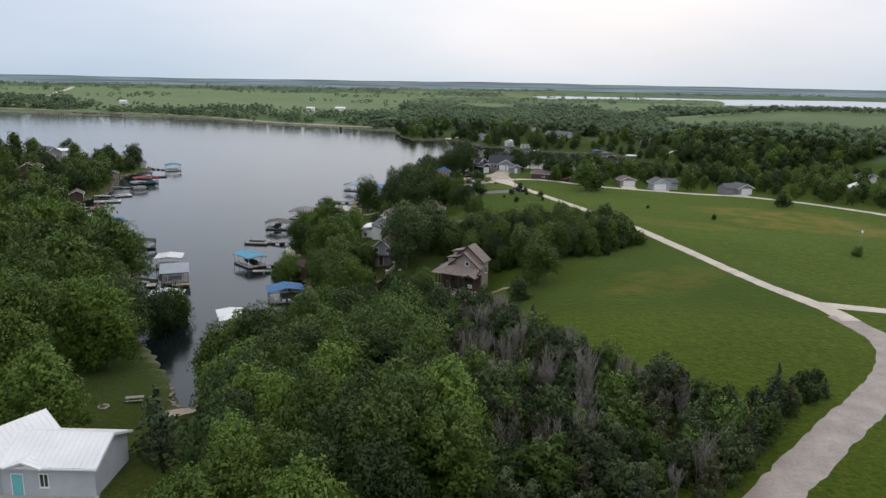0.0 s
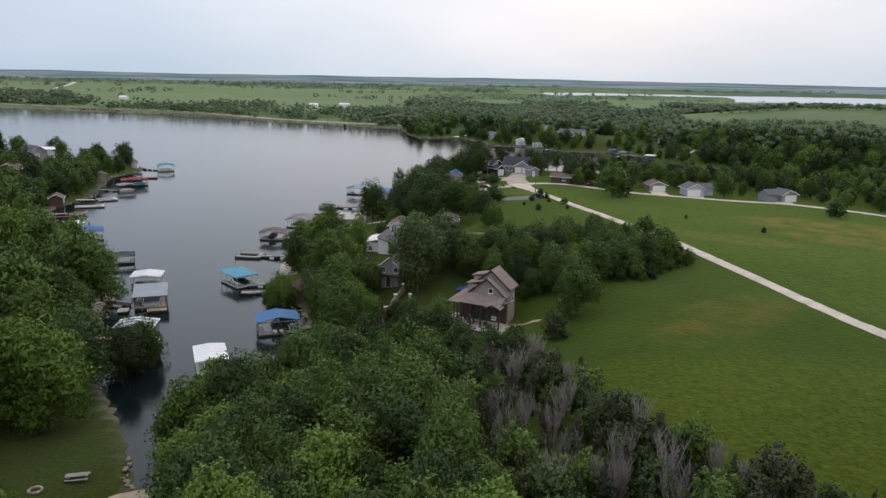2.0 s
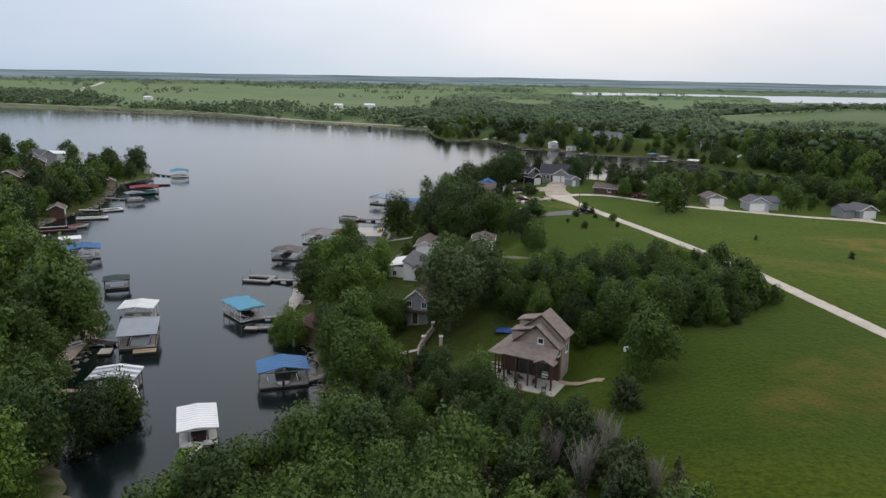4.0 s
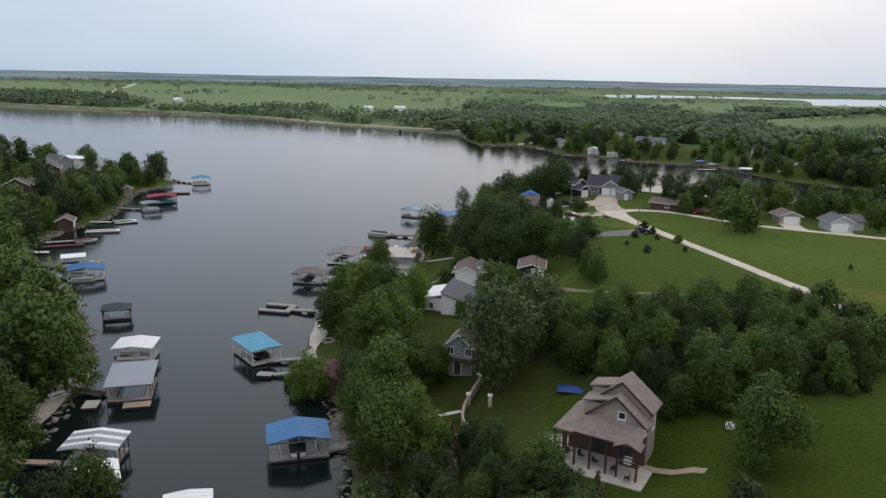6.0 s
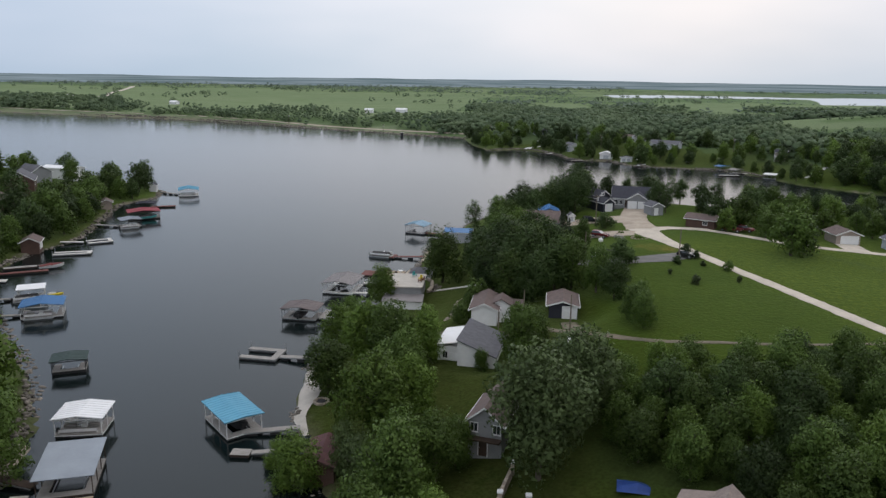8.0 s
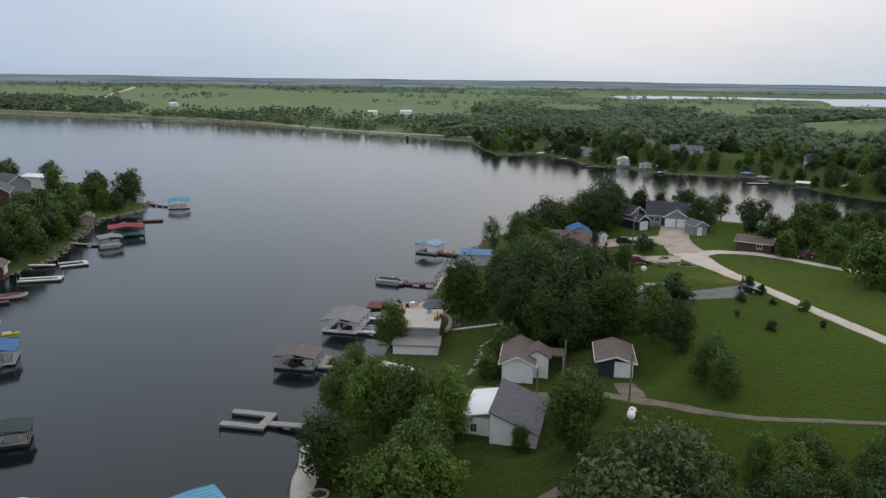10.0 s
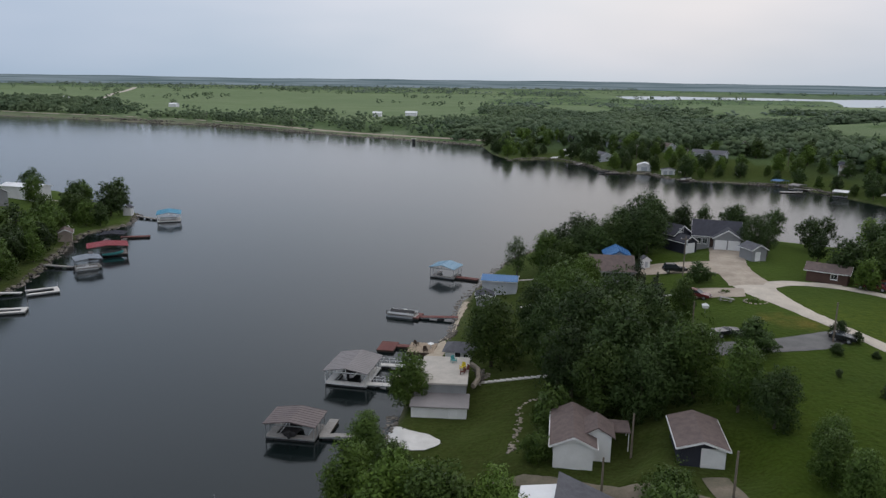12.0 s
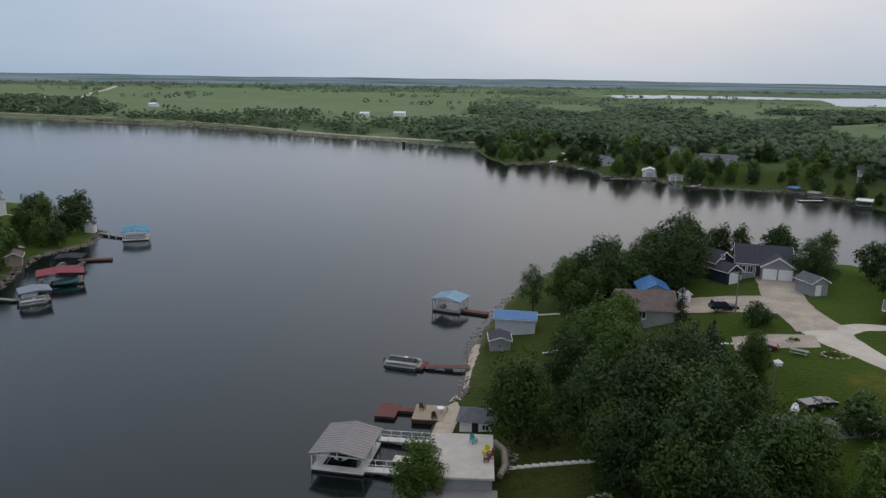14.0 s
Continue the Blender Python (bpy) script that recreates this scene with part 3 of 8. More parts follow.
strip("road_shed_apron", [(-2.6, 206.5, 2.8), (-2.2, 203, 2.8), (-2.0, 199.5, 2.2)], 3, DIRT, "dusty apron before a garage", lift=0.1)
for gx, gy, hx, hy in ((63, 254.5, 63.2, 262), (73.0, 251.6, 73.3, 254.8), (97.0, 243.2, 97.4, 246.8), (33, 272.6, 33.8, 275)):
    strip("road_garage_apron", [(gx, gy, 5), (hx, hy, 5)], 5, GRAVEL, "pale gravel garage apron", lift=0.12)
strip("road_dam_top", [(-700, 964), (-546, 906), (-338, 843), (-158, 744), (-48, 690)], 5, GRAVEL_TAN, "pale dirt track along the dam", lift=0.12, step=6)
strip("road_hillside", [(-860, 1270, 7), (-745, 1300, 7), (-722, 1350, 8), (-800, 1520, 9), (-880, 1720, 10), (-991, 1975, 12)], 7, GRAVEL, "pale gravel road over far pasture", lift=0.3, step=10)
strip("road_far_east", [(250, 640, 4), (330, 610, 4), (420, 600, 4), (560, 590, 4)], 4, GRAVEL, "pale farm track on a far green hill", lift=0.25, step=6)

# added backdrop ring round the horizon: hills with haze put into a glowing colour
ang = np.linspace(-math.pi, math.pi, 361)
rim_r = 2600.0
top = 39.5 + 1.3 * np.sin(ang * 9 + 1) + 0.8 * np.sin(ang * 23) + 0.5 * np.sin(ang * 61)
rows = np.stack([np.stack([rim_r * np.sin(ang), rim_r * np.cos(ang), np.full(361, -5.0)], 1), np.stack([rim_r * np.sin(ang), rim_r * np.cos(ang), 0.55 * top], 1), np.stack([rim_r * np.sin(ang), rim_r * np.cos(ang), top], 1)])
ri = np.arange(3 * 361).reshape(3, 361)
rim = mesh_of("backdrop_hills", rows.reshape(-1, 3), np.stack([ri[:-1, :-1], ri[:-1, 1:], ri[1:, 1:], ri[1:, :-1]], -1).reshape(-1, 4))
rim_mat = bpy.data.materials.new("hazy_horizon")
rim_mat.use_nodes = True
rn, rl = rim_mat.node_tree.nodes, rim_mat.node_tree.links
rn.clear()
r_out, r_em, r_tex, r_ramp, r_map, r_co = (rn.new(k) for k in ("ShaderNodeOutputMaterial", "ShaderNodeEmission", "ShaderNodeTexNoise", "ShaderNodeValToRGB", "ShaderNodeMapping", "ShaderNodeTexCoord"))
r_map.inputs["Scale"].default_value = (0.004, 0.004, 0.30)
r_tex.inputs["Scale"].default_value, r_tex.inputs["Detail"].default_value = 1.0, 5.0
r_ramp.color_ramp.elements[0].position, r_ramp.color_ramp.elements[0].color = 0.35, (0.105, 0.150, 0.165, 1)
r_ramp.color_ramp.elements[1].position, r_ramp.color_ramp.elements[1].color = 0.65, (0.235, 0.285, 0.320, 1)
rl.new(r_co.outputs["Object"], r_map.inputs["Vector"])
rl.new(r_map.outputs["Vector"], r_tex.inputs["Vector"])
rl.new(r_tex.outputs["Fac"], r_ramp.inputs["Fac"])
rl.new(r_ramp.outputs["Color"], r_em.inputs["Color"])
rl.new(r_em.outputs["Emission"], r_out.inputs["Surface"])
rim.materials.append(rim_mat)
tagged(new("backdrop_hills", rim), "glowing backdrop painted as hazy blue-grey hills along the horizon", "hills", kind="structure")


# ---- mesh helpers ----
def part(name, bm, material, parent=None, label="", smooth_faces=False):
    m = bpy.data.meshes.new(name)
    bm.to_mesh(m)
    bm.free()
    m.materials.append(material)
    if smooth_faces:
        m.polygons.foreach_set("use_smooth", np.ones(len(m.polygons), bool))
    ob = new(name, m)
    ob.parent = parent
    return tagged(ob, label)


def thing(name, m, label, category, group=""):
    ob = new(name)
    ob.empty_display_size = 0.3
    ob.matrix_world = m
    return tagged(ob, label, category, group)


def solid(bm, points, faces):
    vs = [bm.verts.new(p) for p in points]
    for f in faces:
        bm.faces.new([vs[i] for i in f])
    return bm


def box(x0, y0, z0, x1, y1, z1, bm=None):
    bm = bm or bmesh.new()
    return solid(bm, [(x0, y0, z0), (x1, y0, z0), (x1, y1, z0), (x0, y1, z0), (x0, y0, z1), (x1, y0, z1), (x1, y1, z1), (x0, y1, z1)],
                 [(3, 2, 1, 0), (4, 5, 6, 7), (0, 1, 5, 4), (1, 2, 6, 5), (2, 3, 7, 6), (3, 0, 4, 7)])


def bevelled(bm, width=0.03):
    bmesh.ops.bevel(bm, geom=bm.edges[:], offset=width, segments=2, affect="EDGES")
    return bm


def tube(points, radii, sides=7, bm=None):
    """A tapering round bar through points."""
    bm = bm or bmesh.new()
    pts = [Vector(p) for p in points]
    rings = []
    for i, p in enumerate(pts):
        d = (pts[min(i + 1, len(pts) - 1)] - pts[max(i - 1, 0)]).normalized()
        q = d.to_track_quat("Z", "Y")
        rings.append([bm.verts.new(p + q @ Vector((radii[i] * math.cos(2 * math.pi * k / sides), radii[i] * math.sin(2 * math.pi * k / sides), 0))) for k in range(sides)])
    for a, b in zip(rings, rings[1:]):
        for k in range(sides):
            bm.faces.new((a[k], a[(k + 1) % sides], b[(k + 1) % sides], b[k]))
    bm.faces.new(rings[0][::-1])
    bm.faces.new(rings[-1])
    return bm


# ---- trees ----
ICO = bmesh.new()
bmesh.ops.create_icosphere(ICO, subdivisions=1, radius=1)
ICO_V = np.array([v.co for v in ICO.verts])
ICO_F = np.array([[v.index for v in f.verts] for f in ICO.faces])
ICO.free()


def sprays(rng, centre, radii, count, size, lift=0.3, droop=0.0, middle=None):
    """Small three-cornered leaf sprays over a clump, and the way that each one faces."""
    u = rng.normal(size=(count, 3))
    u[:, 2] += lift
    u /= np.linalg.norm(u, axis=1)[:, None]
    c = u * radii * rng.uniform(0.6, 1.2, (count, 1)) + centre
    c[:, 2] -= droop * rng.uniform(0, 1, count)
    nor = u + rng.normal(size=(count, 3)) * 0.42
    nor /= np.linalg.norm(nor, axis=1)[:, None]
    a = np.cross(nor, rng.normal(size=(count, 3)))
    a /= np.linalg.norm(a, axis=1)[:, None] + 1e-9
    if droop:
        a = a * 0.4 + np.array([0, 0, -1.0])
    b = np.cross(nor, a)
    s = size * rng.uniform(0.55, 1.4, (count, 1))
    face = u * 0.95 + rng.normal(size=(count, 3)) * 0.14
    if middle is not None:
        out = c - np.asarray(middle)
        face += 0.55 * out / (np.linalg.norm(out, axis=1)[:, None] + 1e-9)
    face /= np.linalg.norm(face, axis=1)[:, None] + 1e-9
    return np.stack([c - a * s, c + a * s * 0.7 - b * s * 0.62, c + a * s * 0.7 + b * s * 0.62], 1).reshape(-1, 3), np.repeat(face, 3, axis=0)


def shaded_round(m, normals):
    """Smooth shading by the clumps' own roundness, as soft leaf masses take the light."""
    m.polygons.foreach_set("use_smooth", np.ones(len(m.polygons), bool))
    m.normals_split_custom_set_from_vertices(np.asarray(normals, np.float32))


def crown_mesh(name, rng, clumps, per_clump, size, material, heart=None, droop=0.0):
    """Clumps of (x, y, z, r, rz) made of leaf sprays, round dark inner hearts of the same leaves."""
    V, N, count = [], [], 0
    middle = np.mean([c[:3] for c in clumps], axis=0)
    jobs = [(h, 70 if size < 0.3 else 26, max(0.10 * h[3] + 0.14, size * 1.15), 0.1, 0.0) for h in (heart or [])] + [(c, max(5, int(per_clump)), size, 0.35, droop) for c in clumps]
    for (x, y, z, r, rz), n, leaf, lift, hang in jobs:
        v, nor = sprays(rng, (x, y, z), np.array([r, r, rz]), n, leaf, lift, hang, middle)
        V.append(v)
        N.append(nor)
        count += n
    m = mesh_of(name, np.vstack(V), np.arange(count * 3).reshape(count, 3))
    m.materials.append(material)
    shaded_round(m, np.vstack(N))
    return m


def lobes_broad(rng, count, wide=1.0, low=0.24, high=1.0, shape=0.75):
    """Lobes that fill an uneven crown of unit height; its half width is 0.42 * wide."""
    out = []
    for i in range(count):
        k = (i + 0.5) / count
        z = low + (high - low - 0.1) * k ** 0.85
        prof = math.sin(math.pi * min(1, 0.16 + 0.80 * (z - low) / (high - low))) ** shape
        a = i * 2.399963 + rng.uniform(-0.5, 0.5)
        r = 0.42 * wide * prof * (0.35 + 0.55 * math.sqrt(rng.uniform(0.1, 1)))
        s = rng.uniform(0.10, 0.17) * (0.75 + 0.5 * wide * prof)
        out.append((r * math.cos(a), r * math.sin(a), z + rng.uniform(-0.04, 0.04), s, s * rng.uniform(0.75, 1.0)))
    return out


def boughs(rng, tall, wide, low, count, shape, clump):
    """Clumps over a crown that a few great boughs push out unevenly, and the hearts inside them."""
    limbs = []
    for i in range(rng.integers(8, 11)):
        a, k = i * 2.2 + rng.uniform(-0.5, 0.5), (i % 4) * 0.24 + rng.uniform(0.0, 0.16)
        limbs.append((a, k, rng.uniform(0.55, 1.0)))
    limbs.append((0.0, 1.0, 0.2))
    clumps, heart = [], []
    for a, k, out in limbs:
        z = tall * (low + (0.95 - low) * (0.16 + 0.72 * k))
        prof = math.sin(math.pi * min(0.95, 0.28 + 0.66 * k)) ** shape
        R = 0.42 * tall * wide * prof
        cx, cy = R * out * 0.66 * math.cos(a), R * out * 0.66 * math.sin(a)
        br = max(0.16 * tall * wide * rng.uniform(0.85, 1.25), 0.3 * R)
        bz = br * rng.uniform(0.85, 1.2)
        heart.append((cx, cy, z, br * 0.72, bz * 0.70))
        n = max(4, int(count / len(limbs)))
        for j in range(n):
            t = (j + 0.5) / n
            zz, aa = 1 - 1.95 * t, j * 2.399963 + rng.uniform(-0.4, 0.4)
            q = math.sqrt(max(0, 1 - zz * zz))
            f = rng.uniform(0.78, 1.12)
            s = clump * rng.uniform(0.65, 1.35)
            clumps.append((cx + br * q * f * math.cos(aa), cy + br * q * f * math.sin(aa), z + bz * zz * f, s, s * rng.uniform(0.75, 1.25)))
    heart.append((0, 0, tall * (low + 0.45 * (1 - low)), 0.17 * tall * wide, 0.26 * tall * (1 - low)))
    return clumps, heart


def trunk_bm(rng, height_m, spread, limbs=5, radius=0.22):
    lean = rng.uniform(-0.3, 0.3, 2)
    bm = tube([(0, 0, -0.5), (lean[0] * 0.3, lean[1] * 0.3, height_m * 0.25), (lean[0], lean[1], height_m * 0.55), (lean[0], lean[1], height_m * 0.85)],
              [radius * 1.3, radius, radius * 0.65, radius * 0.15])
    for i in range(limbs):
        a, z = i * 2.4 + rng.uniform(0, 0.6), height_m * rng.uniform(0.22, 0.5)
        d = spread * rng.uniform(0.5, 0.8)
        tube([(lean[0] * 0.5, lean[1] * 0.5, z), (d * 0.5 * math.cos(a), d * 0.5 * math.sin(a), z + height_m * 0.14), (d * math.cos(a), d * math.sin(a), z + height_m * 0.3)],
             [radius * 0.5, radius * 0.32, radius * 0.08], 5, bm)
    return bm


def tree_kind(name, seed, tall, wide, count, per, size, material, label, low=0.06, droop=0.0, limbs=5, shape=0.5, clump=0.085, category="tree", hearty=True):
    """One tree of its kind, standing at its base point; copies are scaled."""
    rng = np.random.default_rng(seed)
    ob = thing(name, Matrix(), label, category)
    clumps, heart = boughs(rng, tall, wide, low, count, shape, clump * tall)
    cr = new("crown", crown_mesh("crown", rng, clumps, per, size, material, heart if hearty else heart[:-1], droop))
    cr.parent = ob
    part("trunk", trunk_bm(rng, tall, 0.4 * wide * tall, limbs, 0.02 * tall), BARK, ob)
    return ob


def conifer_kind(name, seed, tall, wide, material, label, leaves=26, tiers=9):
    rng = np.random.default_rng(seed)
    ob = thing(name, Matrix(), label, "tree")
    lob = []
    for i in range(tiers):
        k = i / (tiers - 1)
        z, r = tall * (0.10 + 0.84 * k), wide * (1 - k) ** 0.75 + 0.12
        for j in range(max(1, int(6 * (1 - k)))):
            a = j * 2.4 + i + rng.uniform(-0.4, 0.4)
            lob.append((r * 0.55 * math.cos(a), r * 0.55 * math.sin(a), z + rng.uniform(-0.1, 0.1), r * 0.55 + 0.1, tall * 0.09))
    cr = new("crown", crown_mesh("crown", rng, lob, leaves, 0.2, material, [(0, 0, tall * 0.3, wide * 0.55, tall * 0.26), (0, 0, tall * 0.6, wide * 0.32, tall * 0.25)]))
    cr.parent = ob
    part("trunk", tube([(0, 0, -0.4), (0, 0, tall * 0.5), (0, 0, tall * 0.95)], [0.14, 0.09, 0.02], 6), BARK, ob)
    return ob


def dead_shrub_kind(seed, tall):
    rng = np.random.default_rng(seed)
    ob = thing("bare_shrub", Matrix(), "leafless grey shrub of thin dead stems in the thicket", "shrub")
    bm = bmesh.new()
    for i in range(20):
        a, lean = rng.uniform(0, 6.28), rng.uniform(0.05, 0.36)
        h = tall * rng.uniform(0.6, 1.0)
        x, y = 0.25 * math.cos(a), 0.25 * math.sin(a)
        top = (x + lean * h * math.cos(a), y + lean * h * math.sin(a), h)
        mid = (x + lean * h * 0.4 * math.cos(a), y + lean * h * 0.4 * math.sin(a), h * 0.5)
        tube([(x, y, -0.2), mid, top], [0.05, 0.035, 0.010], 4, bm)
        for j in range(12):
            k = rng.uniform(0.35, 0.98)
            p = Vector(mid).lerp(Vector(top), max(0, 2 * k - 1)) if k > 0.5 else Vector((x, y, 0)).lerp(Vector(mid), 2 * k)
            b, ln = rng.uniform(0, 6.28), h * rng.uniform(0.12, 0.3)
            tube([p, p + Vector((math.cos(b) * ln * 0.5, math.sin(b) * ln * 0.5, ln))], [0.022, 0.006], 3, bm)
    part("branchwork", bm, DEADWOOD, ob)
    return ob


def family(name, seeds, wides, material, labels, near=(150, 62, 0.178), far=(90, 26, 0.33), **more):
    """Fine trees for the ground that the camera passes close by, and coarser ones of the same look for farther banks."""
    out = []
    for (count, per, size) in (near, far):
        out.append([tree_kind(name, s, 10.0, w, count, per, size, material, lb, clump=0.09 if size < 0.3 else 0.1, **more) for s, w, lb in zip(seeds, wides, labels)])
    return out


BROAD, BROAD_FAR = family("broadleaf_tree", (11,), (1.0,), LEAF, ("full-leaved green hardwood tree near the lake",))
ELM, ELM_FAR = family("elm_tree", (12,), (0.86,), LEAF, ("tall green hardwood tree with an uneven crown",))
OAK, OAK_FAR = family("oak_tree", (13, 14), (1.1, 0.95), LEAF_DARK, ("spreading dark green oak-like tree", "dark green tree with a ragged crown"))
BROAD, BROAD_FAR = BROAD + ELM + OAK[:1], BROAD_FAR + ELM_FAR + OAK_FAR[:1]
LIGHT, LIGHT_FAR = family("light_green_tree", (21, 22), (0.95, 0.8), LEAF_LIGHT, ("light green leafy tree with soft clumps", "slender light green tree in full leaf"))
PALE, PALE_FAR = family("grey_green_tree", (31,), (1.05,), LEAF_PALE, ("open grey-green cottonwood with visible limbs",), low=0.16, limbs=8, hearty=False)
AIRY, AIRY_FAR = family("airy_tree", (35, 36), (0.8, 0.7), LEAF_DARK, ("thin-crowned dark tree with sky showing through", "slim ragged dark tree by the water"), low=0.16, limbs=7, hearty=False, near=(70, 46, 0.15), far=(60, 24, 0.26))
WILLOW = tree_kind("willow_tree", 41, 10.0, 1.1, 90, 55, 0.2, LEAF_PALE, "pale drooping willow at the water's edge", low=0.12, droop=1.3)
SHRUB = [tree_kind("shrub", 51, 4.0, 1.4, 44, 60, 0.13, LEAF, "low leafy green shrub", low=0.02, limbs=4, clump=0.12, category="shrub"),
         tree_kind("shrub", 52, 4.0, 1.3, 44, 60, 0.13, LEAF_DARK, "dark low shrub in the thicket", low=0.02, limbs=4, clump=0.12, category="shrub"),
         tree_kind("shrub", 53, 4.0, 1.4, 40, 60, 0.13, LEAF_SCRUB, "dull brownish-green low shrub in the thicket", low=0.02, limbs=4, clump=0.12, category="shrub")]
CEDAR = [conifer_kind("cedar_tree", 61, 6.5, 1.9, NEEDLE, "dark green eastern cedar with a pointed crown", 34),
         conifer_kind("cedar_tree", 62, 6.5, 1.6, NEEDLE_RUSTY, "rust-tinged cedar at the edge of the thicket", 34)]
DEAD = [dead_shrub_kind(71, 5.0), dead_shrub_kind(72, 4.0)]
MODELS = [*BROAD, *OAK[1:], *LIGHT, *PALE, *AIRY, *BROAD_FAR, *OAK_FAR[1:], *LIGHT_FAR, *PALE_FAR, *AIRY_FAR, WILLOW, *SHRUB, *CEDAR, *DEAD]
BASE_TALL = {}
for ob in MODELS:
    BASE_TALL[ob] = {"broadleaf_tree": 10, "oak_tree": 10, "elm_tree": 10, "light_green_tree": 10, "grey_green_tree": 10, "willow_tree": 10, "airy_tree": 10, "shrub": 4, "cedar_tree": 6.5, "bare_shrub": 4.5}[ob.name.split(".")[0]]
planted = []
PLANT = random.Random(5)


def ground_at(x, y):
    return float(height(np.array([x]), np.array([y]))[0])


COARSE = {a: b for a, b in zip([*BROAD, *OAK[1:], *LIGHT, *PALE, *AIRY], [*BROAD_FAR, *OAK_FAR[1:], *LIGHT_FAR, *PALE_FAR, *AIRY_FAR])}


def plant(model, x, y, tall, wide=None, group=""):
    """A copy of a tree, tall metres high; wide scales its girth besides."""
    if not (-72 < x < 36 and 40 < y < 314):
        model = COARSE.get(model, model)
    s = tall / BASE_TALL[model]
    w = s * (wide or PLANT.uniform(0.9, 1.1))
    m = Matrix.LocRotScale((x, y, ground_at(x, y) - 0.05), Euler((0, 0, PLANT.uniform(0, 6.28))), (w, w, s))
    planted.append((x, y))
    return tagged(copy_thing(model, m), group=group)


# ---- single trees, place by place: x, y, height ----
def row_of(models, places, group, wide=None):
    for i, (x, y, tall) in enumerate(places):
        plant(models[i % len(models)], x, y, tall, wide, group)


row_of([BROAD[0], LIGHT[1], BROAD[1]], [(-27.1, 247.5, 11.5), (-38.4, 233.4, 8.2), (-41.3, 218.6, 6.8), (-17.6, 278.4, 7), (-40.9, 206, 8.5), (-36.5, 208.5, 7)], "trees along the east shore", 1.05)
row_of([AIRY[0], BROAD[1], OAK[1], AIRY[1]], [(-23.3, 305.5, 10), (-16.5, 310, 9.5), (-9, 311, 12), (-3, 307.5, 11), (2.5, 311.5, 12.5), (9, 316, 12), (-13, 318, 9), (-5, 324, 10), (4, 327, 10)], "trees on the point")
row_of([AIRY[0], AIRY[1], OAK[1]], [(10.5, 313, 9), (16, 316, 8.5), (27.5, 317, 8), (17, 327, 8), (24, 329, 8), (31, 324, 8), (33.5, 310, 8), (38, 318, 8), (41, 304, 7.5), (46, 309, 7.5), (52, 299, 7.5), (57, 305, 7.5), (29.5, 296, 6), (38, 291, 6.5)], "trees behind the grey house", 1.05)
row_of([BROAD[0], OAK[1], BROAD[2], OAK[0]], [(-14.6, 268, 11), (-13, 239, 13), (-18.5, 246, 10.5), (-9.8, 229, 12.5), (-14, 254, 12), (-8, 246, 12.5), (-5, 237, 11.5), (-19.5, 262, 9), (-8.5, 257, 8.5), (-15.5, 231, 10.5), (-4, 226, 9.5)],
       "large trees between the cabins")
row_of([BROAD[1], OAK[0], BROAD[0]], [(-12.5, 224.5, 9.5), (-8, 221.5, 9), (-1, 225, 10), (3, 219.5, 8.5), (5.5, 214.5, 7), (-17, 237, 9), (-9, 235, 12)], "trees behind the garage")
row_of([CEDAR[0]], [(1.4, 265.5, 6), (-0.6, 267, 5.6), (-1.8, 262.5, 5.4)], "yard cedars", 1.35)
row_of([BROAD[1]], [(3.4, 253.6, 7.2)], "yard tree", 0.85)
row_of([LIGHT[0], LIGHT[1]], [(-10.6, 277, 9.5), (-15.5, 274, 9), (-8.4, 280.5, 6)], "light trees before the grey house", 1.0)
row_of([CEDAR[0]], [(0.9, 284.0, 5.6)], "yard cedars", 0.9)
row_of([OAK[0], OAK[1], BROAD[1]], [(2, 303.5, 11), (5.6, 302.5, 10.5), (-1.8, 302.5, 10.5), (-5.5, 300.5, 10), (-9.5, 303, 11), (-13, 299, 9), (0.5, 308, 12), (6, 309, 12.5), (-16, 293, 8), (28.5, 301, 8)], "dark trees between barn and house", 1.0)
row_of([SHRUB[1]], [(11, 275.4, 4.0), (9.7, 236.6, 5.0), (20.4, 236, 1.7), (25.3, 235.4, 1.1)], "dark yard shrubs", 1.15)
row_of([BROAD[1], LIGHT[0], BROAD[0]], [(-30.2, 195.5, 10.5), (-34.7, 198, 11), (-38.1, 188.2, 8.5), (-26.8, 188, 9), (-28.8, 174.5, 12), (-23.1, 163.5, 9), (-27.1, 181, 10.5), (-24.5, 178, 9.5)],
       "trees round the lake cabins")
row_of([BROAD[0], LIGHT[1], BROAD[1]], [(-21.2, 143.5, 10), (-15.8, 142.8, 7.5), (-23.3, 157, 11), (-25.5, 150, 9), (-19, 150, 8), (-9, 175.5, 8.5), (-6, 181, 7), (-24.6, 196.8, 8.5), (-1, 177, 7.5), (-20, 164, 8), (-17, 147, 6), (-18, 167, 6)], "trees between house and shore")
row_of([LIGHT[1], WILLOW, WILLOW], [(-36, 164, 8), (-27.6, 161.8, 7.5), (-30.6, 166.5, 6.5), (-39.6, 168.6, 5)], "willows by the dock")
row_of([PALE[0]], [(-8.7, 162.3, 14), (-4.0, 171, 12.0)], "grey-green cottonwoods behind the lawn", 1.02)
row_of([BROAD[1], BROAD[0], SHRUB[0]], [(7.8, 198, 5.5), (-8.6, 198.5, 7.5), (-20.6, 213, 3.6), (-10.6, 190.5, 9), (8.5, 206.5, 5), (-18.7, 222, 5.5), (6.8, 202, 5.5), (-16.2, 192.6, 3.4)], "trees behind the cabins")
row_of([BROAD[0]], [(18.2, 136, 9.2)], "lawn tree", 1.08)
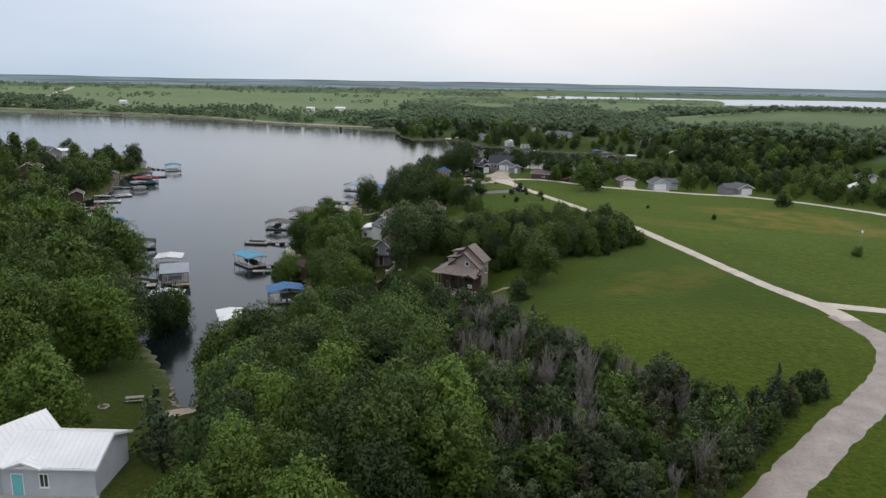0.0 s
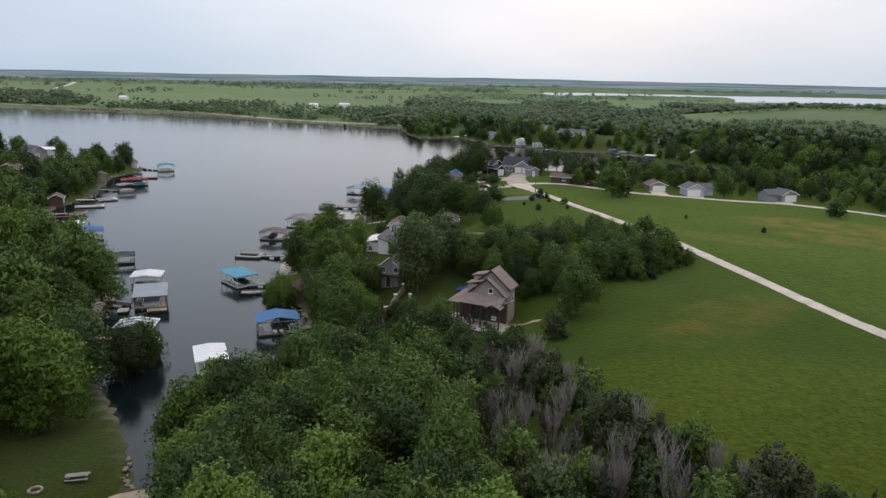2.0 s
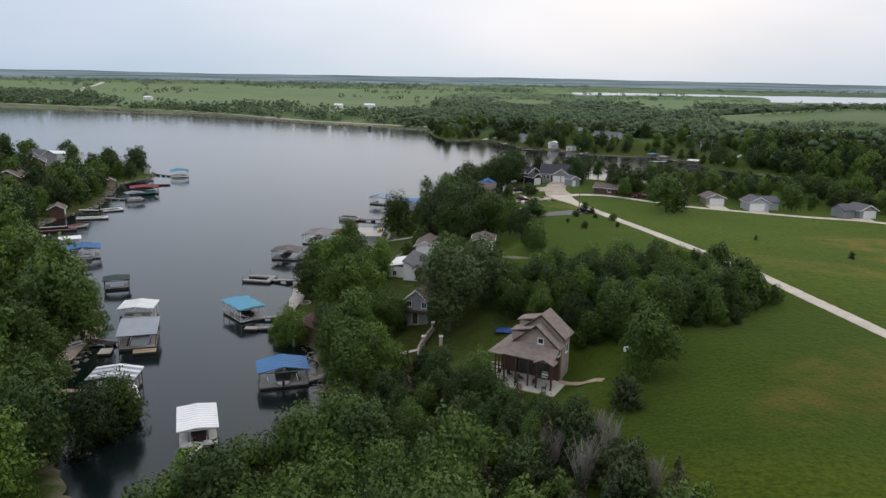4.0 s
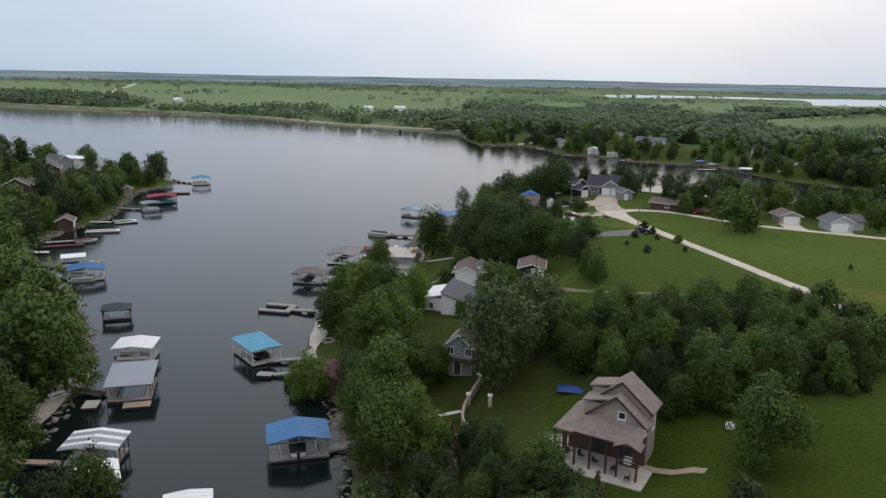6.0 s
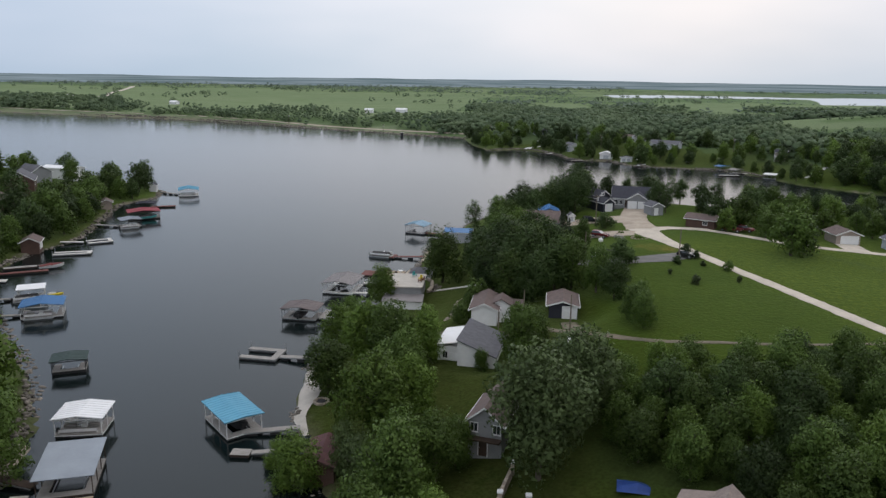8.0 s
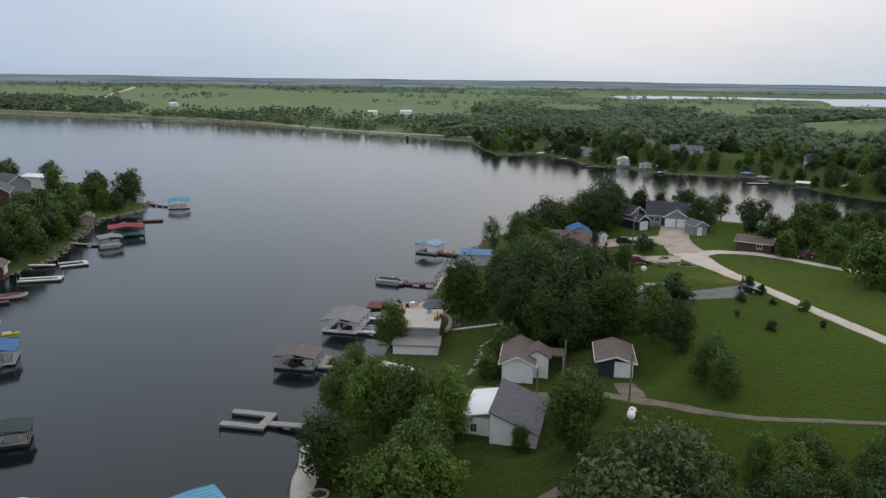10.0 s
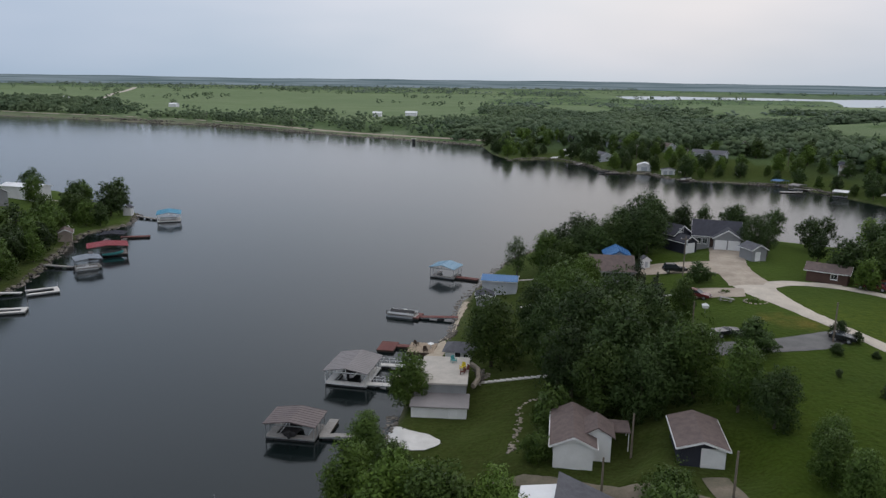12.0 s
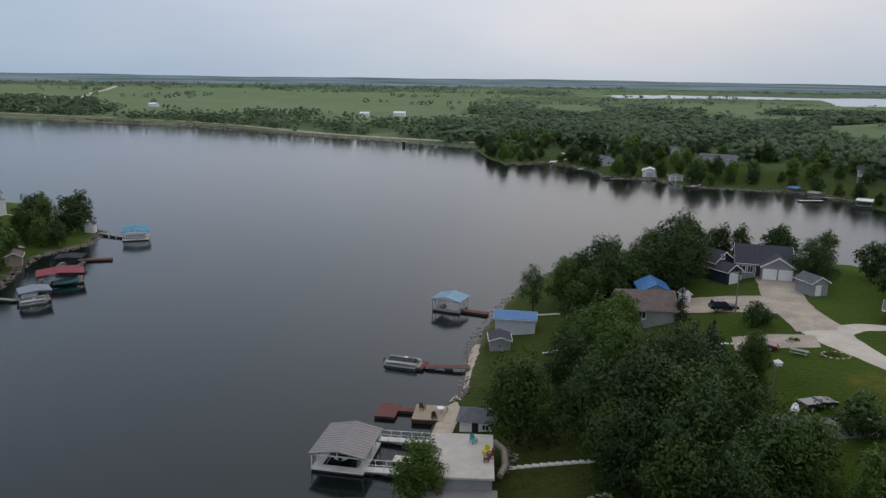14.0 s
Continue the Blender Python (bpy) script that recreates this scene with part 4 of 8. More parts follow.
row_of([SHRUB[2], PALE[0]], [(14.2, 127.8, 4.0), (58.5, 214, 1.2), (72.6, 198.3, 1.4), (29, 224, 1.3), (21, 222, 1.7), (17.5, 228, 1.1)], "saplings in the meadow")
row_of([BROAD[0], BROAD[2]], [(46.2, 248, 10.5), (49, 251, 8), (43.5, 276.5, 8.5), (38.5, 279, 8)], "large roadside tree", 1.1)
row_of([SHRUB[1], SHRUB[0]], [(101, 222, 5), (88.5, 155, 2.2), (23.6, 243.6, 2.6), (29.4, 232.6, 2.0), (25.2, 241.4, 1.8)], "roadside shrubs")

# west shore and its point
row_of([BROAD[0], OAK[1], BROAD[1]], [(-70.5, 160, 11.5), (-75, 158, 11), (-66, 143, 8.5), (-84, 172, 11), (-92, 184, 10.5), (-101, 196, 11), (-110, 207, 10), (-80, 164, 11)], "trees on the west shore")
row_of([BROAD[2], BROAD[0], BROAD[1]], [(-127.5, 234, 13), (-139, 247, 12), (-148, 262, 12.5), (-143, 278, 11), (-147, 291, 12), (-152, 304, 12.5), (-158, 318, 11), (-157, 331, 12), (-149, 312, 9), (-146, 299, 9), (-139, 257, 8), (-140.5, 266, 9), (-139.5, 277, 8), (-139.5, 287, 8.5), (-143, 304, 8), (-147.5, 314, 8), (-151.5, 323, 8.5), (-156, 336, 8)], "trees on the west bank")
row_of([BROAD[2], BROAD[1]], [(-156.5, 364.5, 11), (-163, 352, 9), (-160, 376, 11), (-155, 347.5, 8), (-151.5, 349.5, 7.5), (-159, 350.5, 9), (-167, 362, 10.5), (-172, 376, 8.5), (-181, 389, 8), (-190, 375, 9), (-202, 392, 10.5), (-214, 381, 9), (-226, 401, 9.5), (-212, 360, 12), (-233, 372, 13), (-245, 395, 12), (-254, 366, 12)],
       "trees on the west point")
row_of([LIGHT[0]], [(-45, 76, 12.5)], "light tree by the white house", 1.1)
row_of([LIGHT[1], LIGHT[0]], [(-28, 87, 9.5), (-24.5, 93, 10), (-29.0, 97.5, 8), (-24, 101, 9), (-21, 88, 10), (-29.5, 92, 7.5), (-31.6, 99.5, 10.5), (-30.0, 105.5, 10.5), (-24.8, 111.5, 8)], "light trees at the cove's end", 1.1)
row_of([LIGHT[0], BROAD[0], LIGHT[1], OAK[1], BROAD[0]], [(-54.5, 88, 13), (-60, 100, 15), (-51.5, 106, 14), (-51, 126, 9.5), (-73, 138, 15), (-63, 124, 14), (-70, 120, 15), (-77, 106, 15), (-70, 92, 14), (-86, 122, 14), (-62, 79, 13), (-84, 148, 14), (-93, 138, 14), (-54, 117, 12), (-60, 128, 11), (-57, 109, 13), (-50.5, 132, 9.5)],
       "tall trees on the near west shore")


# ---- thickets: seeded scatter inside outlines, with room between stems ----
def inside(x, y, outline):
    hit = False
    for (ax, ay), (bx, by) in zip(outline, outline[1:] + outline[:1]):
        if (ay > y) != (by > y) and x < ax + (y - ay) / (by - ay) * (bx - ax):
            hit = not hit
    return hit


def thicket(outline, models, tall, gap, seed, group, keep_off=(), limit=400):
    rnd = random.Random(seed)
    xs, ys = [p[0] for p in outline], [p[1] for p in outline]
    spots, tries = [], 0
    while tries < 6000 and len(spots) < limit:
        tries += 1
        x, y = rnd.uniform(min(xs), max(xs)), rnd.uniform(min(ys), max(ys))
        if not inside(x, y, outline) or any(math.hypot(x - a, y - b) < r for a, b, r in keep_off):
            continue
        g = gap * rnd.uniform(0.8, 1.25)
        if any(abs(x - a) < g and math.hypot(x - a, y - b) < g for a, b in spots):
            continue
        if float(shore_distance(np.array([x]), np.array([y]))[0]) < 1.5:
            continue
        spots.append((x, y))
        plant(rnd.choice(models), x, y, rnd.uniform(*tall), None, group)


thicket([(-30, 104), (-26, 112), (-17, 122), (-14, 112), (-6, 108), (-2, 92), (1, 80), (-22, 76), (-27, 92)], [BROAD[0], OAK[1], LIGHT[1], BROAD[1], BROAD[0], OAK[0]], (8.0, 11.5), 5.0, 3, "wood below the meadow")
thicket([(-22, 76), (1, 80), (3, 66), (2, 54), (0, 44), (-17, 42), (-20, 54)], [LIGHT[0], LIGHT[1], LIGHT[0], OAK[1], BROAD[1]], (7.5, 11.5), 5.0, 13, "light green wood below the meadow")
thicket([(-22, 133), (-12, 145), (-6, 139), (2, 129), (10, 118), (-6, 110), (-16, 118), (-20, 124)], [BROAD[0], OAK[0], OAK[1], BROAD[2], CEDAR[0], CEDAR[1]], (4.2, 6.4), 3.0, 4, "thicket below the brown house", [(4, 138.5, 8.2), (-4, 141, 5), (2.5, 134, 4.5)])
thicket([(2, 128), (10.5, 118), (13.5, 108), (17, 93), (21, 84.5), (25.3, 79.4), (29.3, 75.8), (35.9, 76.5), (40, 78), (39.6, 73.5), (31, 64.5), (26, 58), (18, 46), (2, 44), (4, 76), (0, 92), (-4, 110)], [SHRUB[2], DEAD[0], CEDAR[1], CEDAR[0], SHRUB[1], CEDAR[0], SHRUB[2], CEDAR[1], DEAD[1], SHRUB[0]], (2.6, 5.4), 2.1, 6,
        "scrub at the edge of the meadow")
row_of([DEAD[0], DEAD[1]], [(5.0, 90.5, 5.6), (9.6, 84.5, 5.4), (13.9, 82.2, 5.0), (12.8, 77.6, 5.8), (16.4, 74.8, 5.4), (22.4, 82, 4.6), (26.4, 78, 4.8), (11.4, 63.4, 5.6), (14.4, 63.6, 5.2), (23.8, 78.6, 4.8), (7.0, 76.4, 5.6), (20, 70.5, 4.6)],
       "grey dead shrubs in the scrub", 0.85)
row_of([CEDAR[0]], [(-27.6, 66.5, 8.0), (-25.2, 72.5, 6.5)], "cedars beside the white house", 1.3)
thicket([(35, 76), (40, 73.5), (46, 80.5), (47, 85), (41, 80)], [SHRUB[1], CEDAR[0], SHRUB[0]], (1.6, 3.0), 2.4, 7, "scrub beside the gravel road")
thicket([(8, 155), (12, 147), (21, 150), (32, 153), (40, 160), (43, 172), (35, 181), (20, 178), (10, 181), (0, 180), (-11, 180), (-13, 176), (-3, 172), (2, 162)], [BROAD[0], LIGHT[1], BROAD[1], BROAD[0], OAK[1]], (4.6, 7.6), 4.0, 8,
        "thicket behind the brown house", [(3, 148, 9), (-8.7, 162, 5), (-4.5, 171, 4)])
thicket([(8, 150), (13, 147), (34, 152), (44, 162), (44, 176), (40, 176), (30, 157), (14, 151)], [SHRUB[0], SHRUB[1]], (2.5, 4), 3.2, 9, "shrubs along the thicket's edge")
thicket([(28, 280), (47, 262), (78, 257), (96, 250), (112, 238), (122, 226), (135, 205), (170, 230), (165, 300), (120, 330), (70, 335), (50, 300)], [BROAD[0], LIGHT[1], BROAD[1], OAK[1], LIGHT[0]], (4.4, 7.6), 6.5, 10,
        "trees behind the garages", [(35, 280, 8), (63.5, 266, 7), (74, 259, 9), (96, 251, 9), (26, 292, 5)])
thicket([(-64, 118), (-70, 150), (-76, 172), (-98, 197), (-128, 228), (-150, 225), (-130, 185), (-100, 130), (-80, 75), (-60, 72)], [BROAD[0], LIGHT[1], LIGHT[0], BROAD[1]], (9, 14), 8.0, 11, "wood on the west shore")
thicket([(-140, 250), (-150, 330), (-170, 350), (-260, 360), (-330, 380), (-330, 300), (-200, 200), (-160, 190)], [BROAD[0], BROAD[2], BROAD[1]], (8, 12), 12.0, 12, "wood on the west bank",
        [(-178, 300, 10), (-190, 335, 14), (-166, 345, 14), (-200, 290, 10), (-178, 355, 12)])
thicket([(-50, 660), (-42, 612), (-28, 577), (-9, 589), (11, 570), (26, 530), (42, 529), (58, 506), (75, 505), (100, 493), (111, 470), (121, 443), (152, 406), (194, 388), (204, 430), (170, 520), (128, 545), (92, 565), (50, 600), (10, 640), (-30, 680)],
        [LIGHT_FAR[1], OAK_FAR[0], BROAD_FAR[1], LIGHT_FAR[0], OAK_FAR[1]], (5, 11), 7.5, 21, "trees on the far bank",
        [(2, 606, 11), (-4, 592, 6), (26, 562, 11), (34, 548, 7), (41, 534, 6), (52, 522, 6), (78, 548, 15), (62, 534, 6), (85, 515, 6), (118, 520, 9), (131, 505, 9), (114, 500, 9), (118, 484, 9), (150, 470, 9), (100, 535, 16), (10, 600, 10), (64, 570, 10), (122, 482, 13), (30, 572, 10), (136, 462, 6)], 190)
thicket([(138, 436), (152, 408), (194, 390), (240, 410), (232, 480), (190, 540), (150, 530), (142, 494), (146, 470)], [OAK_FAR[0], BROAD_FAR[1], LIGHT_FAR[1], OAK_FAR[1]], (7, 11.5), 7.0, 23, "dark trees on the far side bay")
for ob in MODELS:
    for child in list(ob.children):
        bpy.data.objects.remove(child)
    bpy.data.objects.remove(ob)


# ---- distant woods, far too many to count ----
def woods(name, places, talls, material, leaves, label, seed, leaf=0.9, count=9, low=0.06, spread=1.0, sink=0.0):
    """Many crowns in one mesh, each of a few lumpy lobes with ragged sprays over them."""
    rng = np.random.default_rng(seed)
    kinds = []
    for k in range(9):
        V, F, N, base = [], [], [], 0
        for x, y, z, r, rz in lobes_broad(rng, count, 1.25, low):
            lump = ICO_V * rng.uniform(0.5, 1.2, (len(ICO_V), 1)) * np.array([r, r, rz]) + np.array([x, y, z])
            V.append(lump)
            N.append(ICO_V + np.array([x, y, z + 0.35]))
            F.append(ICO_F + base)
            base += len(lump)
            leafy, faced = sprays(rng, (x, y, z), np.array([r, r, rz]) * 1.1, leaves, 0.05 * leaf, 0.5, 0.0, (0, 0, 0.4))
            V.append(leafy)
            N.append(faced + np.array([0, 0, 0.6]))
            F.append(np.arange(len(leafy)).reshape(-1, 3) + base)
            base += len(leafy)
        N = np.vstack(N)
        kinds.append((np.vstack(V), np.vstack(F), N / np.linalg.norm(N, axis=1)[:, None]))
    allv, allf, alln, base = [], [], [], 0
    zs = height(places[:, 0], places[:, 1])
    turn = rng.uniform(0, 6.28, len(places))
    girth = rng.uniform(0.85, 1.35, len(places)) * spread
    for i, (x, y) in enumerate(places):
        v, f, nn = kinds[rng.integers(0, 9)]
        c, s = math.cos(turn[i]) * talls[i] * girth[i], math.sin(turn[i]) * talls[i] * girth[i]
        allv.append(np.stack([v[:, 0] * c - v[:, 1] * s + x, v[:, 0] * s + v[:, 1] * c + y, v[:, 2] * talls[i] + zs[i] - 0.4 - sink * talls[i]], 1))
        cs, sn = math.cos(turn[i]), math.sin(turn[i])
        alln.append(np.stack([nn[:, 0] * cs - nn[:, 1] * sn, nn[:, 0] * sn + nn[:, 1] * cs, nn[:, 2]], 1))
        allf.append(f + base)
        base += len(v)
    m = mesh_of(name, np.vstack(allv), np.vstack(allf))
    m.materials.append(material)
    shaded_round(m, np.vstack(alln))
    return tagged(new(name, m), label, "woodland", kind="stuff")


def scatter(rng, count, x0, x1, y0, y1, keep):
    x, y = rng.uniform(x0, x1, count), rng.uniform(y0, y1, count)
    k = keep(x, y) & (height(x, y) > 0.8)
    return np.stack([x[k], y[k]], 1)


WR = np.random.default_rng(99)
clump = lambda x, y, size, seed: waves(x + seed * 37, y - seed * 11, size) + 0.6 * waves(x - seed * 5, y + seed * 23, size * 0.37)
near_spot = lambda x, y, cx, cy, rx, ry: np.hypot((x - cx) / rx, (y - cy) / ry) < 1
east_field = lambda x, y: (x > 178 + 0.22 * (y - 640)) & (y > 592 - 0.12 * (x - 200)) & (y < 790)
# the shore beyond the bay, open round its houses and lawns
lawns = lambda x, y: (near_spot(x, y, 122, 482, 16, 20) | near_spot(x, y, 150, 470, 14, 12) | near_spot(x, y, 2, 610, 16, 22) | near_spot(x, y, 30, 560, 20, 24) | near_spot(x, y, 78, 545, 20, 16) | near_spot(x, y, 105, 540, 22, 14) | near_spot(x, y, 135, 492, 13, 16)
                      | near_spot(x, y, -14, 605, 9, 16) | near_spot(x, y, 55, 585, 26, 9) | near_spot(x, y, 118, 515, 8, 20) | near_spot(x, y, 95, 590, 24, 8))
p1 = scatter(WR, 1900, -60, 330, 400, 720, lambda x, y: (shore_distance(x, y) > 42) & (clump(x, y, 26, 1) > -0.45) & ~lawns(x, y) & ~east_field(x, y))
woods("lakeside_woods", p1, WR.uniform(6, 12.5, len(p1)), WOODS_MID, 16, "dense green woodland along the far shore", 1, 0.9, 9, 0.02, 1.15)
hedge = np.concatenate([np.stack([x, y + WR.uniform(-3, 3, len(x))], 1) for x, y in ((np.linspace(192, 330, 60), 676 - 0.18 * np.linspace(0, 138, 60)), (np.linspace(240, 420, 60), 742 - 0.1 * np.linspace(0, 180, 60)))])
hedge = hedge[WR.uniform(0, 1, len(hedge)) > 0.35]
woods("field_hedge", hedge, WR.uniform(2.5, 6, len(hedge)), WOODS_MID, 6, "dark hedgerow across a far green field", 11, 1.2)
# belt behind the dam and woods towards the far lake
sheds = lambda x, y: near_spot(x, y, -172, 912, 13, 30) | near_spot(x, y, -140, 930, 17, 30) | near_spot(x, y, -470, 1070, 24, 40)
thin = lambda x: smooth(-330, -230, x) + smooth(-430, -520, x)
p2 = scatter(WR, 6000, -950, 60, 600, 1250, lambda x, y: (shore_distance(x, y) > 15) & ((shore_distance(x, y) < 56 + 50 * smooth(-260, 0, x) + 16 * clump(x, y, 60, 2) - 22 * (1 - thin(x))) | (near_spot(x, y, -250, 925, 46, 26) & (clump(x, y, 30, 3) > -0.5))
             | ((shore_distance(x, y) < 70 + 200 * smooth(-150, 20, x) + 150 * smooth(-430, -560, x)) & (clump(x, y, 45, 5) > 0.75 - 1.1 * smooth(-150, 0, x) - 0.7 * smooth(-420, -560, x)))) & ~lawns(x, y) & ~sheds(x, y))
woods("woodland_belt", p2, WR.uniform(4, 9.5, len(p2)) * (1 + 0.5 * smooth(-380, -520, p2[:, 0])), WOODS_MID, 9, "belt of trees behind the dam", 2, 1.05, 6, -0.02, 1.2)
glade = lambda x, y: near_spot(x, y - 0.42 * (x - 170), 170, 895, 105, 24) | near_spot(x, y, 52, 1180, 48, 190) | near_spot(x, y, 120, 1015, 40, 14) | near_spot(x, y, 250, 1120, 50, 26) | near_spot(x, y, 60, 800, 40, 10) | near_spot(x, y, 205, 1010, 60, 11)
p2b = scatter(WR, 5200, -70, 640, 690, 1150, lambda x, y: (clump(x, y, 60, 2) > -0.62 + 0.5 * smooth(780, 900, y)) & ~east_field(x, y) & ~glade(x, y) & (second_lake(x, y) < 0.05))
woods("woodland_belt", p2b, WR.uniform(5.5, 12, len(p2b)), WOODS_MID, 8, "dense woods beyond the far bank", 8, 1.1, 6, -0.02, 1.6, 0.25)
p3 = scatter(WR, 6200, -120, 2100, 1050, 2900, lambda x, y: (x > -75) & ((clump(x, y, 120, 3) > -0.35) | near_spot(x, y, -22, 1260, 42, 130)) & (second_lake(x, y) < 0.05) & ~glade(x, y) & ((y < 2350) | (clump(x, y, 90, 9) > 0.1)))
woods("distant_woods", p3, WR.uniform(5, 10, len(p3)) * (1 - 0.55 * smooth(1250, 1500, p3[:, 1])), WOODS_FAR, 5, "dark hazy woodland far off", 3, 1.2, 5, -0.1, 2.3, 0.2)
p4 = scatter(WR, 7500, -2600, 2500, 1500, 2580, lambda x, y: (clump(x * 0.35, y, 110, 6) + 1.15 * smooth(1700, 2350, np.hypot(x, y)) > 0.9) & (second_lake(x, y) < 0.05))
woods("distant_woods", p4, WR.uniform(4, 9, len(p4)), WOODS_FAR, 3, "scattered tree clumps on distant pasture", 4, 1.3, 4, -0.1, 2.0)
p5 = scatter(WR, 1900, -1700, 500, 800, 2300, lambda x, y: (shore_distance(x, y) > 60) & (clump(x, y, 70, 7) > 0.55) & ~sheds(x, y))
woods("pasture_trees", p5, WR.uniform(3.5, 9, len(p5)), WOODS_MID, 6, "lone trees dotted over far pasture", 6, 1.2, 7, 0.06, 1.25)

# shade and leaf litter under the distant woods, put into the ground colour
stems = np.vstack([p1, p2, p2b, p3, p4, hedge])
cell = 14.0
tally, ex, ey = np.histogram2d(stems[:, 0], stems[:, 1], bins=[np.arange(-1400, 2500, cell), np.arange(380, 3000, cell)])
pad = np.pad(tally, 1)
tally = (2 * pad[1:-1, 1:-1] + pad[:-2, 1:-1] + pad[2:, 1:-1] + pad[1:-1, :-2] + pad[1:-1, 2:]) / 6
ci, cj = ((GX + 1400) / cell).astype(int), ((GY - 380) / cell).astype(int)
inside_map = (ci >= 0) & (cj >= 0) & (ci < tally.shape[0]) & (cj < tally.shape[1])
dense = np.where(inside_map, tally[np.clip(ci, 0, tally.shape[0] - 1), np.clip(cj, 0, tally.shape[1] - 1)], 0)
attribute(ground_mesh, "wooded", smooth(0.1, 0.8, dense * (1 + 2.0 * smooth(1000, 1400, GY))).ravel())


# ---- roofs, docks and boats ----
def gable_roof(w, l, eave, ridge, thick=0.12, ribs=0.0, bm=None, ox=0.0, oy=0.0):
    """A gable roof as one slab, ridge along y, with standing ribs when ribs is their spacing."""
    if ribs:
        return ribbed_roof(w, l, eave, ridge, thick, ribs, ox, oy)
    bm = bm or bmesh.new()
    x, y = w / 2, l / 2
    pts = []
    for yy in (-y, y):
        pts += [(ox - x, oy + yy, eave), (ox, oy + yy, ridge), (ox + x, oy + yy, eave), (ox + x, oy + yy, eave - thick), (ox, oy + yy, ridge - thick), (ox - x, oy + yy, eave - thick)]
    solid(bm, pts, [(0, 1, 7, 6), (1, 2, 8, 7), (2, 3, 9, 8), (3, 4, 10, 9), (4, 5, 11, 10), (5, 0, 6, 11), (5, 4, 1, 0), (4, 3, 2, 1), (6, 7, 10, 11), (7, 8, 9, 10)])
    return bm


def ribbed_roof(w, l, eave, ridge, thick=0.1, ribs=0.6, ox=0.0, oy=0.0):
    """A sheet-metal gable roof whose standing seams are folded from one sheet."""
    bm = bmesh.new()
    n = max(2, int(l / ribs))
    prof = []
    for i in range(n + 1):
        y = -l / 2 + 0.04 + (l - 0.08) * i / n
        prof += [(y - 0.035, 0.0), (y - 0.02, 0.05), (y + 0.02, 0.05), (y + 0.035, 0.0)]
    rows = []
    for x, z in ((-w / 2, eave), (0, ridge), (w / 2, eave)):
        rows.append([bm.verts.new((ox + x, oy + y, z + up)) for y, up in prof])
    under = [[bm.verts.new((ox + x, oy + y, z - thick)) for y in (prof[0][0], prof[-1][0])] for x, z in ((-w / 2, eave), (0, ridge), (w / 2, eave))]
    for a, b in zip(rows, rows[1:]):
        for i in range(len(prof) - 1):
            bm.faces.new((a[i], b[i], b[i + 1], a[i + 1]))
    for k in range(2):
        bm.faces.new((under[k][0], under[k][1], under[k + 1][1], under[k + 1][0]))
        bm.faces.new((rows[k][0], under[k][0], under[k + 1][0], rows[k + 1][0]))
        bm.faces.new((rows[k][-1], rows[k + 1][-1], under[k + 1][1], under[k][1]))
    bm.faces.new([*rows[0], under[0][1], under[0][0]])
    bm.faces.new([*rows[2][::-1], under[2][0], under[2][1]])
    return bm


def boards(x0, y0, x1, y1, z, along="x", width=0.28, thick=0.05, bm=None):
    """Deck boards with open joints."""
    bm = bm or bmesh.new()
    lo, hi = (y0, y1) if along == "x" else (x0, x1)
    n = max(1, round((hi - lo) / width))
    prof = []
    for i in range(n):
        a, b = lo + (hi - lo) * i / n, lo + (hi - lo) * (i + 1) / n
        prof += [(a + 0.002 if i else a, z), (b - 0.03 if i < n - 1 else b, z)]
        if i < n - 1:
            prof += [(b - 0.029, z - thick * 0.7), (b + 0.001, z - thick * 0.7)]
    ends = (x0, x1) if along == "x" else (y0, y1)
    place = (lambda e, q, h: (e, q, h)) if along == "x" else (lambda e, q, h: (q, e, h))
    rows = [[bm.verts.new(place(e, q, h)) for q, h in prof] + [bm.verts.new(place(e, hi, z - thick)), bm.verts.new(place(e, lo, z - thick))] for e in ends]
    m = len(rows[0])
    for i in range(m):
        bm.faces.new((rows[0][i], rows[1][i], rows[1][(i + 1) % m], rows[0][(i + 1) % m]))
    bm.faces.new(rows[0][::-1])
    bm.faces.new(rows[1])
    bmesh.ops.recalc_face_normals(bm, faces=bm.faces[:])
    return bm


